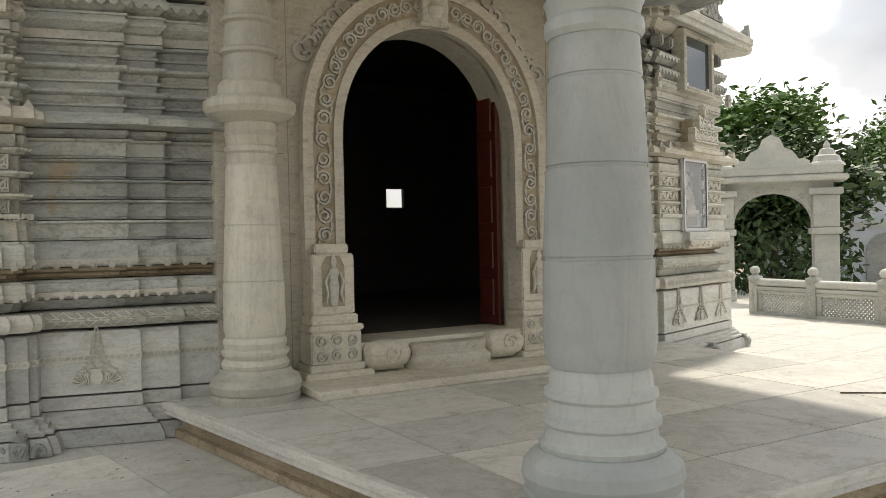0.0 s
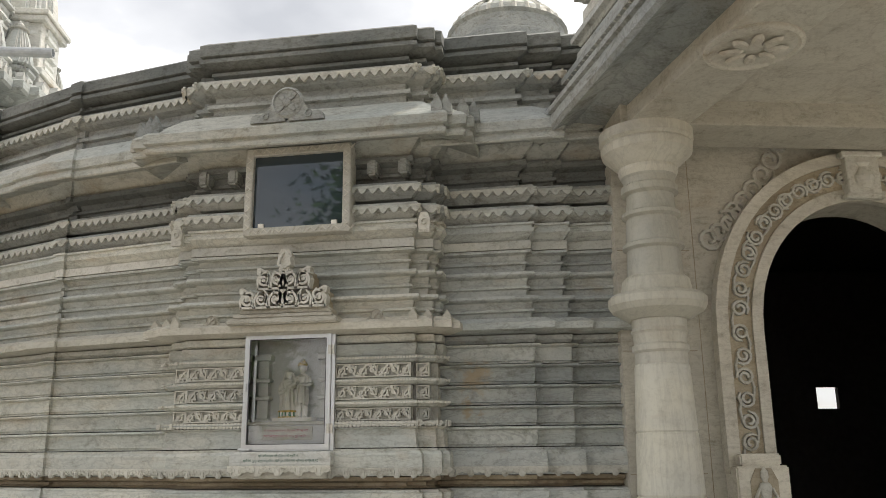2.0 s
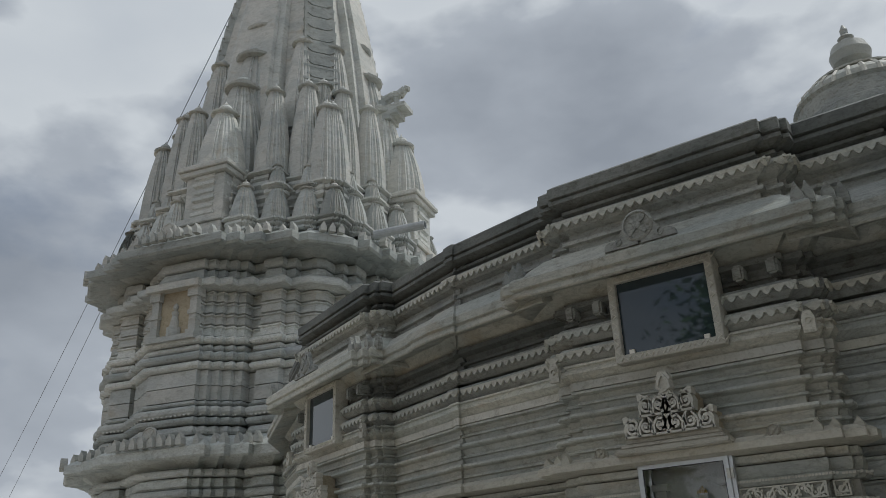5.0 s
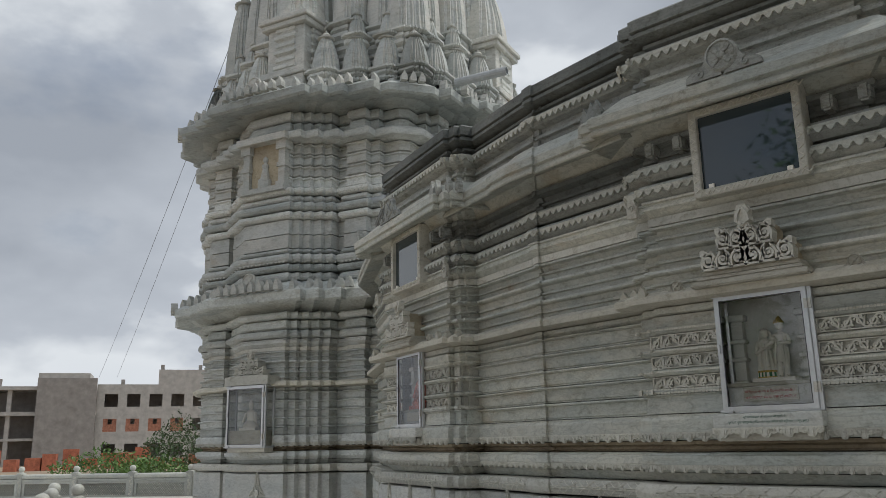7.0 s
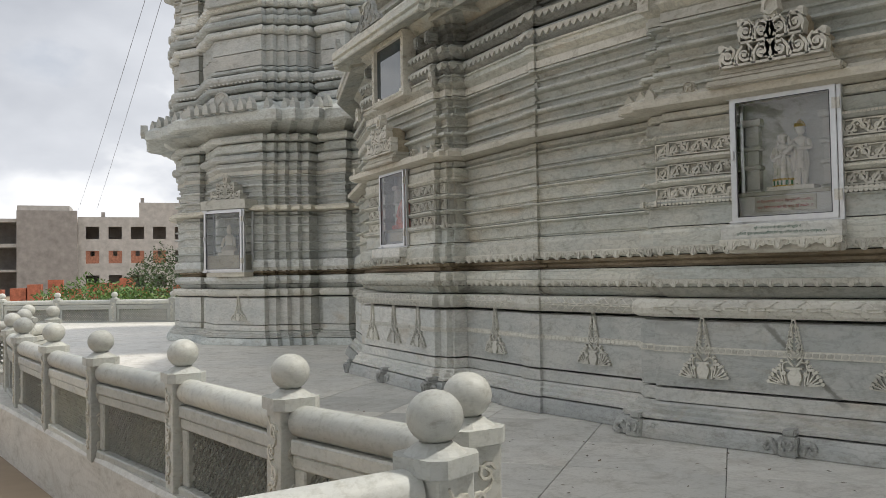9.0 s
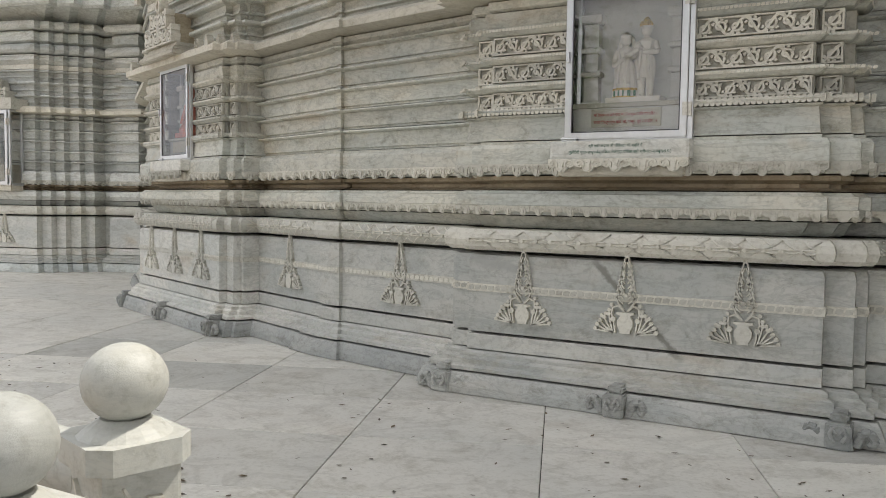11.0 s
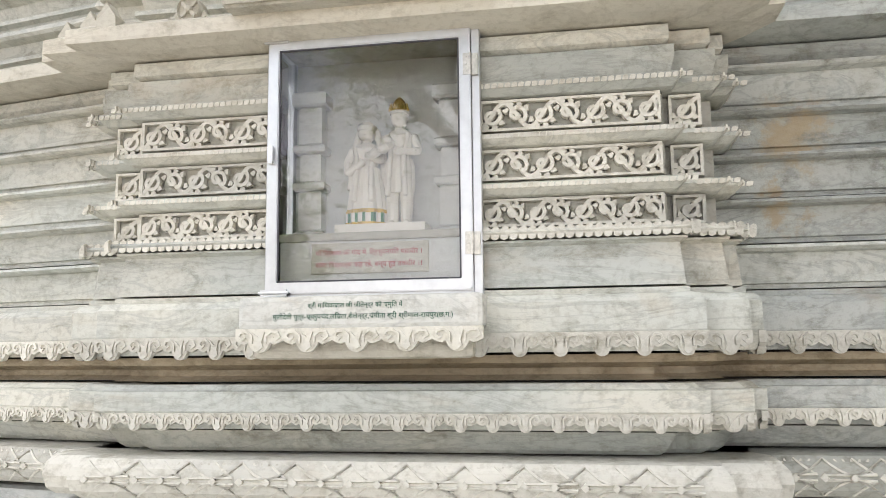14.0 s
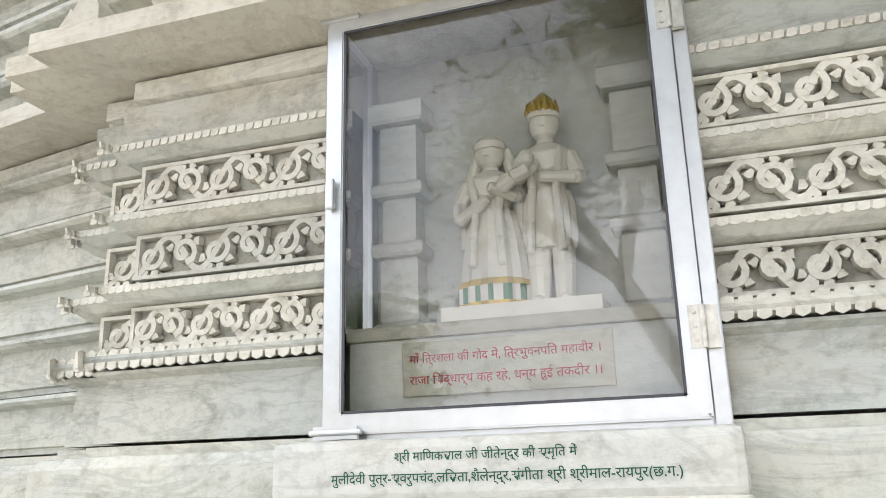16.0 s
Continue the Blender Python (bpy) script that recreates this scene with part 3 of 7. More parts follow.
def urn_bm(k=1.0):
    """The flowering vase carved in low relief on a dado: pot, fan of budded stems, drooping sprays and a slender latticed spire."""
    bm = bmesh.new()
    m = Matrix.Scale(k, 4)
    d = 0.024

    def bud(x, z, r):
        prism(bm, [(x + r * math.cos(a * math.pi / 3), z + r * math.sin(a * math.pi / 3)) for a in range(6)], d + 0.003, m)
    pot = [(-0.032, 0.0), (0.032, 0.0), (0.030, 0.012), (0.046, 0.045), (0.046, 0.075), (0.030, 0.098), (0.030, 0.106), (0.052, 0.112), (0.052, 0.124), (-0.052, 0.124), (-0.052, 0.112), (-0.030, 0.106), (-0.030, 0.098), (-0.046, 0.075), (-0.046, 0.045), (-0.030, 0.012)]
    prism(bm, pot, d + 0.006, m)
    for q in (-1, 1):
        # drooping flowers beside the pot
        ribbon(bm, [(q * x, z) for x, z in ((0.012, 0.130), (0.045, 0.162), (0.078, 0.150), (0.084, 0.115), (0.076, 0.088))], 0.013, d, m)
        bud(q * 0.074, 0.080, 0.017)
        ribbon(bm, [(q * x, z) for x, z in ((0.072, 0.072), (0.066, 0.035), (0.060, 0.0))], 0.014, d, m)
        # fan of stems ending in buds
        for x1, z1, bend in ((0.100, 0.105, 0.02), (0.128, 0.085, 0.02), (0.152, 0.062, 0.015), (0.170, 0.038, 0.01), (0.182, 0.012, 0.0)):
            ribbon(bm, [(q * (0.072 + 0.02 * (x1 - 0.1)), 0.0), (q * (0.072 + (x1 - 0.072) * 0.45), z1 * 0.42 - bend * 0.2), (q * x1, z1)], 0.014, d, m)
            bud(q * x1, z1 + 0.006, 0.013)
        for x1, z1 in ((0.098, 0.135), (0.085, 0.165), (0.118, 0.112), (0.143, 0.098)):
            bud(q * x1, z1, 0.012)
        # spire: two strands crossing, with leaf tips outside
        ribbon(bm, [(q * x, z) for x, z in ((0.008, 0.130), (0.046, 0.178), (0.050, 0.205), (0.020, 0.245), (0.034, 0.280), (0.030, 0.300), (0.010, 0.335), (0.022, 0.365), (0.018, 0.385), (0.004, 0.420))], 0.012, d, m)
        ribbon(bm, [(q * x, z) for x, z in ((0.056, 0.190), (0.052, 0.240), (0.042, 0.290), (0.032, 0.340), (0.022, 0.395), (0.008, 0.450))], 0.009, d, m)
        for z in (0.205, 0.235, 0.265, 0.295, 0.325, 0.355, 0.385):
            w = 0.062 - (z - 0.2) * 0.19
            ribbon(bm, [(q * w * 0.25, z - 0.03), (q * w * 0.75, z - 0.004), (q * w * 1.04, z + 0.018)], 0.012, d, m)
    bud(0, 0.455, 0.012)
    bud(0, 0.225, 0.012)
    return bm


URN_MESH = mesh_from(urn_bm(1.12), "carved_vase", M_RELIEF)


def corner_leaf_bm():
    bm = bmesh.new()
    prism(bm, [(-0.055, 0), (0.0, 0), (0.0, 0.10), (-0.012, 0.075), (-0.022, 0.08), (-0.03, 0.05), (-0.042, 0.05)], 0.012, Matrix.Identity(4))
    return bm


CORNER_LEAF = mesh_from(corner_leaf_bm(), "corner_leaf", M_RELIEF)


def relief_roll(plan, step=0.21):
    """Crossing arcs of leaves with small four-petalled rosettes on the round moulding."""
    bm = bmesh.new()
    for x, y, a, s in along(plan, step, 0.02):
        h = 0.068
        for q in (-1, 1):
            m = place_on(x, y, a, 0.053, 1.098) @ Matrix.Rotation(-q * 0.45, 4, "X")
            for sh in (0.0, 0.5):
                ribbon(bm, [(s * (u - 0.5 + (sh if u < 0.5 or not sh else sh - 1.0)), q * h * (1.0 - 0.94 * math.sin(math.pi * u))) for u in (0.0, 0.12, 0.25, 0.38, 0.5)], 0.012, 0.016, m)
                ribbon(bm, [(s * (u - 0.5 - sh + (0.0 if u >= 0.5 and not sh else sh)), q * h * (1.0 - 0.94 * math.sin(math.pi * u))) for u in (0.5, 0.62, 0.75, 0.88, 1.0)], 0.012, 0.016, m)
            for u in (-0.26, -0.13, 0.0, 0.13, 0.26):
                ribbon(bm, [(u * s * 0.5, q * h * 0.42), (u * s * 0.9, q * h * 0.72), (u * s * 1.15, q * h * 0.98)], 0.013, 0.009, m)
        m = place_on(x, y, a, 0.056, 1.098)
        for u in (-0.5, 0.0):
            prism(bm, [(u * s - 0.016, 0), (u * s, -0.016), (u * s + 0.016, 0), (u * s, 0.016)], 0.013, m)
    return bm


def bead_row(plan, off, z, r, step):
    """A row of slanting beads, like a rope, along a moulding."""
    bm = bmesh.new()
    for x, y, a, s in along(plan, step):
        m = place_on(x, y, a, off, z)
        prism(bm, [(-s * 0.46, -r * 0.75), (-s * 0.1, -r), (s * 0.34, -r * 0.75), (s * 0.46, r * 0.75), (s * 0.1, r), (-s * 0.34, r * 0.75)], 0.007, m)
    return bm


def wall_stretch(name, label, plan, mids=PLAIN_MID, eave=True, urns=(), rich=True, scallop=0.15, mid_plans=None, grey=False):
    """One stretch of temple wall: every course is a part of its own."""
    w = thing(name, label, "wall", kind="structure")
    swap = {M_WALL: M_WALL_GREY, M_RELIEF: M_RELIEF_GREY, M_WARM: M_WALL_GREY} if grey else {}
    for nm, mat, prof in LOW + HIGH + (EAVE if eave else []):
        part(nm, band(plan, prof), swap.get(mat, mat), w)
    for nm, mat, prof in mids:
        for pl in mid_plans or [plan]:
            part(nm, band(pl, prof), swap.get(mat, mat), w)
    # Dark sheets behind the open seams draw joints and crevice shade as colour.
    for pl in mid_plans or [plan]:
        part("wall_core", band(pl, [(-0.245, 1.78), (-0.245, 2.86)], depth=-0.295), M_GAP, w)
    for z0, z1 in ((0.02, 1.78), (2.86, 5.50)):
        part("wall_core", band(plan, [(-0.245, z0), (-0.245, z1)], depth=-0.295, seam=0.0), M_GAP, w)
    part("dado_belt", band(plan, [(0.0, 0.718), (0.011, 0.722), (0.011, 0.778), (0.0, 0.782)], depth=-0.02), M_RELIEF, w)
    part("belt_beads", bead_row(plan, 0.009, 0.750, 0.017, 0.052), M_RELIEF, w)
    part("lotus_frieze", scallops(plan, -0.022, 1.635, 0.088, scallop), M_RELIEF, w)
    part("lotus_frieze", scallops(plan, -0.03, 1.345, 0.07, scallop * 0.8, 0.02), M_RELIEF, w)
    part("scallop_fringe", scallops(plan, -0.035, 3.985, 0.075, 0.10), M_WALL, w)
    part("scallop_fringe", scallops(plan, -0.035, 4.185, 0.075, 0.10), M_WALL, w)
    if eave:
        part("scallop_fringe", scallops(plan, -0.062, 5.40, 0.08, 0.10), M_WALL, w)
    if rich:
        part("carved_leaves", relief_roll(plan), M_RELIEF, w)
    for x, y, a in urns:
        part("carved_vase", URN_MESH, None, w, at=place_on(x, y, a, -0.001, 0.515))
    return w


def fleuron(bm, m, w=0.3, h=0.24):
    """A rosette disc between two falling scroll wings."""
    r = h * 0.46
    lathe([(r, 0.0), (r, 0.055), (r * 0.86, 0.07), (r * 0.80, 0.055), (r * 0.30, 0.055), (r * 0.22, 0.075), (0.004, 0.08)], 22, m @ Matrix.Translation((0, 0, h * 0.54)) @ Matrix.Rotation(radians(90), 4, "X"), bm)
    for k in range(4):
        a = k * math.pi / 2 + 0.78
        ribbon(bm, [(r * 0.25 * math.cos(a), h * 0.54 + r * 0.25 * math.sin(a)), (r * 0.5 * math.cos(a), h * 0.54 + r * 0.5 * math.sin(a)), (r * 0.75 * math.cos(a), h * 0.54 + r * 0.75 * math.sin(a))], r * 0.4, 0.068, m)
    for sx in (-1, 1):
        prism(bm, [(sx * p * w, q * h) for p, q in ((0.05, 0), (1.0, 0), (0.98, 0.16), (0.85, 0.26), (0.68, 0.24), (0.55, 0.36), (0.40, 0.60), (0.05, 0.5))], 0.05, m)
        ribbon(bm, spiral(sx * w * 0.60, h * 0.17, h * 0.13, 1.0, 1.57, sx, 8), 0.02, 0.065, m)


def acroterion(bm, m, h=0.16, w=0.05, d=0.07):
    """An upright leaf on an eave's corner."""
    prism(bm, [(-w, 0), (w, 0), (w * 0.9, h * 0.5), (w * 0.3, h * 0.8), (0, h), (-w * 0.3, h * 0.8), (-w * 0.9, h * 0.5)], d, m)


def pierced_crest(bm, m, k=1.0):
    """The stepped openwork crest above a niche: tiers of leaf scrolls rising to a bud."""
    d = 0.10
    for q in (-1, 1):
        def at(*pts):
            return [(q * x * k, z * k) for x, z in pts]
        for tier, (x1, z0, z1) in enumerate(((0.335, 0.0, 0.14), (0.205, 0.14, 0.29))):
            prism(bm, at((0.0, z0), (x1, z0), (x1, z0 + 0.016), (0.0, z0 + 0.016)), d, m)
            prism(bm, at((x1 - 0.09, z1 - 0.02), (x1, z1 - 0.035), (x1 + 0.005, z1 + 0.012), (x1 - 0.02, z1 + 0.02), (x1 - 0.05, z1)), d, m)
            n = 3 if tier == 0 else 2
            s = x1 / n
            for i in range(n):
                cx, cz, hh = s * (i + 0.5), 0.5 * (z0 + z1), z1 - z0
                ribbon(bm, [(q * x * k, z * k) for x, z in spiral(cx, cz, hh * 0.36, 1.1, 1.2 + i, 1, 11)], 0.026 * k, d, m)
                ribbon(bm, at((cx - s * 0.5, z0), (cx - s * 0.30, cz - hh * 0.12), (cx - s * 0.42, cz + hh * 0.22), (cx - s * 0.18, z1)), 0.026 * k, d, m)
                ribbon(bm, at((cx + s * 0.1, z1 - 0.01), (cx + s * 0.32, cz + hh * 0.2), (cx + s * 0.46, cz), (cx + s * 0.40, z0)), 0.024 * k, d, m)
                prism(bm, at((cx - 0.012, cz - 0.016), (cx + 0.016, cz - 0.012), (cx + 0.012, cz + 0.018), (cx - 0.016, cz + 0.012)), d, m)
        ribbon(bm, at((0.0, 0.30), (0.045, 0.33), (0.035, 0.38), (0.0, 0.43)), 0.03 * k, d, m)
    prism(bm, [(x * k, z * k) for x, z in ((-0.05, 0.28), (0.05, 0.28), (0.03, 0.34), (0.055, 0.40), (0.03, 0.45), (-0.03, 0.45), (-0.055, 0.40), (-0.03, 0.34))], d * 0.8, m)
    prism(bm, [(x * k, z * k) for x, z in ((-0.05, 0.03), (0.05, 0.03), (0.03, 0.13), (0.045, 0.2), (0.0, 0.27), (-0.045, 0.2), (-0.03, 0.13))], d, m)


def pleated(bm, m, prof, seg, folds, depth, squash):
    """A turned shape whose radius ripples in folds."""
    rings = []
    for r, z in prof:
        ring_ = []
        for i in range(seg):
            a = 2 * math.pi * i / seg
            rr = r * (1 + depth * math.cos(folds * a))
            ring_.append(bm.verts.new(m @ Vector((rr * math.cos(a), rr * squash * math.sin(a), z))))
        rings.append(ring_)
    for a, b in zip(rings, rings[1:]):
        for i in range(seg):
            bm.faces.new((a[i], a[(i + 1) % seg], b[(i + 1) % seg], b[i]))
    bm.faces.new(rings[0][::-1])
    bm.faces.new(rings[-1])


def limb(bm, pts, r0, r1):
    n = len(pts) - 1
    for i, (p, q) in enumerate(zip(pts, pts[1:])):
        p, q = Vector(p), Vector(q)
        d = q - p
        ra, rb = r0 + (r1 - r0) * i / n, r0 + (r1 - r0) * (i + 1) / n
        lathe([(ra * 0.7, -0.004), (ra, 0.004), (rb, d.length), (rb * 0.7, d.length + 0.004)], 10, Matrix.Translation(p) @ d.to_track_quat("Z", "Y").to_matrix().to_4x4(), bm)


def statue_pair():
    """Two standing carved figures side by side on a slab, one plain mesh."""
    bm = bmesh.new()
    add_box(bm, -0.17, -0.075, 0.0, 0.17, 0.075, 0.03)
    one = Matrix.Identity(4)
    for cx, h, skirt in ((-0.066, 0.44, True), (0.062, 0.50, False)):
        base = Matrix.Translation((cx, -0.005, 0))
        if skirt:
            pleated(bm, base, [(0.078, 0.03), (0.080, 0.04), (0.080, 0.075), (0.074, 0.09), (0.068, 0.14), (0.060, 0.19), (0.052, 0.235), (0.046, 0.25)], 48, 12, 0.06, 0.75)
        else:
            for sx in (-1, 1):
                limb(bm, [(cx + sx * 0.026, -0.012, 0.03), (cx + sx * 0.027, -0.006, 0.11), (cx + sx * 0.026, -0.004, 0.20), (cx + sx * 0.02, 0, 0.27)], 0.021, 0.032)
                limb(bm, [(cx + sx * 0.026, -0.012, 0.036), (cx + sx * 0.03, -0.045, 0.034)], 0.016, 0.012)
            pleated(bm, base, [(0.052, 0.15), (0.056, 0.18), (0.054, 0.25), (0.046, 0.28)], 40, 9, 0.07, 0.72)
        lathe([(0.044, h * 0.53), (0.040, h * 0.58), (0.047, h * 0.64), (0.054, h * 0.70), (0.055, h * 0.735), (0.040, h * 0.77), (0.020, h * 0.79), (0.017, h * 0.815)], 18, base, bm, 0.72)
        lathe([(0.012, h * 0.805), (0.026, h * 0.825), (0.033, h * 0.86), (0.034, h * 0.895), (0.030, h * 0.925), (0.015, h * 0.945)], 18, base, bm, 0.95)
        prism(bm, [(cx - 0.005, h * 0.855), (cx + 0.005, h * 0.855), (cx, h * 0.89)], 0.040, one)
        if skirt:
            lathe([(0.036, h * 0.90), (0.038, h * 0.935), (0.026, h * 0.965), (0.008, h * 0.985)], 18, base, bm)
            for sx in (-1, 1):
                limb(bm, [(cx + sx * 0.030, 0.015, h * 0.92), (cx + sx * 0.046, 0.018, h * 0.80), (cx + sx * 0.062, 0.02, h * 0.62), (cx + sx * 0.066, 0.02, h * 0.40)], 0.014, 0.018)
        else:
            lathe([(0.037, h * 0.905), (0.040, h * 0.93), (0.034, h * 0.965), (0.026, h * 0.98), (0.020, h * 1.01), (0.006, h * 1.04)], 18, base, bm)
            for i in range(7):
                a = math.pi * (0.15 + 0.7 * i / 6)
                limb(bm, [(cx + 0.038 * math.cos(a), -0.038 * math.sin(a) - 0.005, h * 0.93), (cx + 0.036 * math.cos(a), -0.036 * math.sin(a) - 0.005, h * 0.975)], 0.006, 0.003)
        for k in range(2):
            limb(bm, [(cx + 0.032 * math.cos(a), -0.012 - 0.030 * math.sin(a) * 1.0, h * (0.755 - 0.05 * k) - 0.035 * (0.4 + k * 0.6) * math.sin(a)) for a in [math.pi * q / 8 for q in range(9)]], 0.0045, 0.0045)
        s2 = 1 if skirt else -1
        limb(bm, [(cx - s2 * 0.052, 0, h * 0.735), (cx - s2 * 0.074, -0.010, h * 0.62), (cx - s2 * 0.066, -0.035, h * 0.52 if skirt else h * 0.60), (cx + s2 * 0.005, -0.062, h * 0.60)], 0.019, 0.012)
        limb(bm, [(cx + s2 * 0.052, 0, h * 0.735), (cx + s2 * 0.060, -0.030, h * 0.62), (cx + s2 * 0.012, -0.066, h * 0.66)], 0.019, 0.012)
        for sx in (-1, 1):
            limb(bm, [(cx + sx * 0.036, -0.030, h * 0.74), (cx + sx * 0.026, -0.046, h * 0.56), (cx + sx * 0.030, -0.060, h * 0.40), (cx + sx * 0.034, -0.062, h * 0.27)], 0.009, 0.011)
    limb(bm, [(-0.03, -0.07, 0.285), (0.0, -0.078, 0.30), (0.03, -0.072, 0.315)], 0.018, 0.016)
    lathe([(0.006, 0.318), (0.018, 0.328), (0.019, 0.345), (0.010, 0.358)], 12, Matrix.Translation((0.03, -0.072, 0)), bm)
    return bm


def statue_small():
    bm = bmesh.new()
    add_box(bm, -0.14, -0.07, 0, 0.14, 0.07, 0.035)
    lathe([(0.12, 0.035), (0.13, 0.06), (0.10, 0.10), (0.062, 0.13), (0.06, 0.19), (0.075, 0.235), (0.05, 0.265), (0.022, 0.28), (0.04, 0.31), (0.043, 0.345), (0.03, 0.38), (0.008, 0.405)], 18, None, bm, 0.62)
    for sx in (-1, 1):
        lathe([(0.022, 0), (0.02, 0.07), (0.018, 0.13)], 8, Matrix.Translation((sx * 0.08, 0, 0.23)) @ Matrix.Rotation(radians(168), 4, "X") @ Matrix.Rotation(radians(sx * 14), 4, "Y"), bm)
    return bm


def lettering(parent, body, width, z, m, mat, thick=0.0012):
    """One painted line of lettering, centred, in the built-in font."""
    cu = bpy.data.curves.new("lettering", "FONT")
    cu.body, cu.align_x, cu.offset = body, "CENTER", 0.006
    tmp = bpy.data.objects.new("lettering", cu)
    scene.collection.objects.link(tmp)
    me = bpy.data.meshes.new_from_object(tmp.evaluated_get(bpy.context.evaluated_depsgraph_get()))
    bpy.data.objects.remove(tmp)
    xs = [v.co.x for v in me.vertices]
    k = width / max(0.01, max(xs) - min(xs))
    me.transform(m @ Matrix.Translation((0, -thick, z)) @ Matrix.Rotation(radians(90), 4, "X") @ Matrix.Scale(k, 4))
    me.materials.clear()
    me.materials.append(mat)
    return part("lettering", me, None, parent)


def ring_frame(bm, x0, z0, x1, z1, q, ya, yb):
    """A mitred rectangular frame of member width q, in one piece."""
    cs = [(x0, z0, 1, 1), (x1, z0, -1, 1), (x1, z1, -1, -1), (x0, z1, 1, -1)]
    rows = [[bm.verts.new(p) for p in ((x, ya, z), (x, yb, z), (x + sx * q, yb, z + sz * q), (x + sx * q, ya, z + sz * q))] for x, z, sx, sz in cs]
    for i in range(4):
        a, b = rows[i], rows[(i + 1) % 4]
        for k in range(4):
            bm.faces.new((a[k], a[(k + 1) % 4], b[(k + 1) % 4], b[k]))


def sheet(pts):
    bm = bmesh.new()
    bm.faces.new([bm.verts.new(p) for p in pts])
    return bm


def vitrine(m, idol="pair"):
    """An aluminium and glass case before a wall niche."""
    v = thing("display_case", "aluminium-framed glass case fixed on the marble niche ledge", "display case", m, "glass cases on the temple walls")
    w, h, d, t = 0.86, 1.05, 0.25, 0.034
    y0, y1 = -d, 0.0
    fr = bmesh.new()
    for x0, x1 in ((-w / 2, -w / 2 + t), (w / 2 - t, w / 2)):
        add_box(fr, x0, y0, 0, x1, y0 + t, h)
        add_box(fr, x0, y1 - t, 0, x1, y1, h)
        for z in (0, h - t):
            add_box(fr, x0, y0 + t, z, x1, y1 - t, z + t)
    for z in (0, h - t):
        add_box(fr, -w / 2 + t, y0, z, w / 2 - t, y0 + t, z + t)
    bmesh.ops.bevel(fr, geom=fr.edges[:], offset=0.003, segments=1, affect="EDGES")
    part("frame", fr, M_ALU, v, "brushed aluminium frame")
    lf = bmesh.new()
    a = 0.020
    q = 0.044
    x0, x1, z0, z1 = -w / 2 + 0.012, w / 2 - 0.034, 0.014, h - 0.014
    ring_frame(lf, x0, z0, x1, z1, q, y0 - a, y0 - 0.002)
    bmesh.ops.bevel(lf, geom=lf.edges[:], offset=0.004, segments=2, affect="EDGES")
    door = part("door", lf, M_ALU, v, "aluminium door leaf with a glass pane")
    pane = part("pane", sheet([(x0 + q, y0 - 0.010, z0 + q), (x1 - q, y0 - 0.010, z0 + q), (x1 - q, y0 - 0.010, z1 - q), (x0 + q, y0 - 0.010, z1 - q)]), M_GLASS, door, "clear reflecting glass")
    pane.visible_shadow = False
    gk = bmesh.new()
    g = 0.006
    for b0 in ((x0 + q, z0 + q, x0 + q + g, z1 - q), (x1 - q - g, z0 + q, x1 - q, z1 - q), (x0 + q, z0 + q, x1 - q, z0 + q + g), (x0 + q, z1 - q - g, x1 - q, z1 - q)):
        add_box(gk, b0[0], y0 - 0.018, b0[1], b0[2], y0 - 0.013, b0[3])
    part("gasket", gk, M_CABLE, door, "black rubber seal")
    hb = box(x0 + 0.010, y0 - a - 0.022, h * 0.50, x0 + 0.030, y0 - a - 0.008, h * 0.50 + 0.075, 0.005)
    add_box(hb, x0 + 0.012, y0 - a - 0.01, h * 0.50 + 0.006, x0 + 0.028, y0 - a, h * 0.50 + 0.018)
    add_box(hb, x0 + 0.012, y0 - a - 0.01, h * 0.50 + 0.057, x0 + 0.028, y0 - a, h * 0.50 + 0.069)
    part("handle", hb, M_ALU, door, "small bow handle")
    for z in (h * 0.14, h * 0.80):
        hg = box(x1 - 0.028, y0 - a - 0.003, z, x1 - 0.003, y0 - a, z + 0.085)
        add_box(hg, x1 + 0.002, y0 - a + 0.004, z, x1 + 0.028, y0 - 0.004, z + 0.085)
        lathe([(0.0055, 0), (0.0055, 0.085)], 10, Matrix.Translation((x1, y0 - a - 0.002, z)), hg)
        for zz in (0.015, 0.042, 0.07):
            lathe([(0.004, 0), (0.003, 0.003)], 8, Matrix.Translation((x1 - 0.016, y0 - a - 0.003, z + zz)) @ Matrix.Rotation(radians(90), 4, "X"), hg)
        part("hinge", hg, M_STEEL, door, "steel butt hinge")
    for z in (0.004, h - 0.030):
        bt = box(-w / 2 - 0.004, y0 - a - 0.012, z, -w / 2 + 0.10, y0 - a - 0.001, z + 0.028)
        lathe([(0.006, 0), (0.006, 0.12)], 10, Matrix.Translation((-w / 2 - 0.01, y0 - a - 0.014, z + 0.014)) @ Matrix.Rotation(radians(90), 4, "Y"), bt)
        part("bolt", bt, M_ALU, door, "sliding tower bolt")
    for sx in (-1, 1):
        xx = sx * (w / 2 - 0.018)
        sp = part("side_pane", sheet([(xx, y0 + t, t), (xx, y1 - t, t), (xx, y1 - t, h - t), (xx, y0 + t, h - t)]), M_GLASS, v, "clear glass side")
        sp.visible_shadow = False
    return v


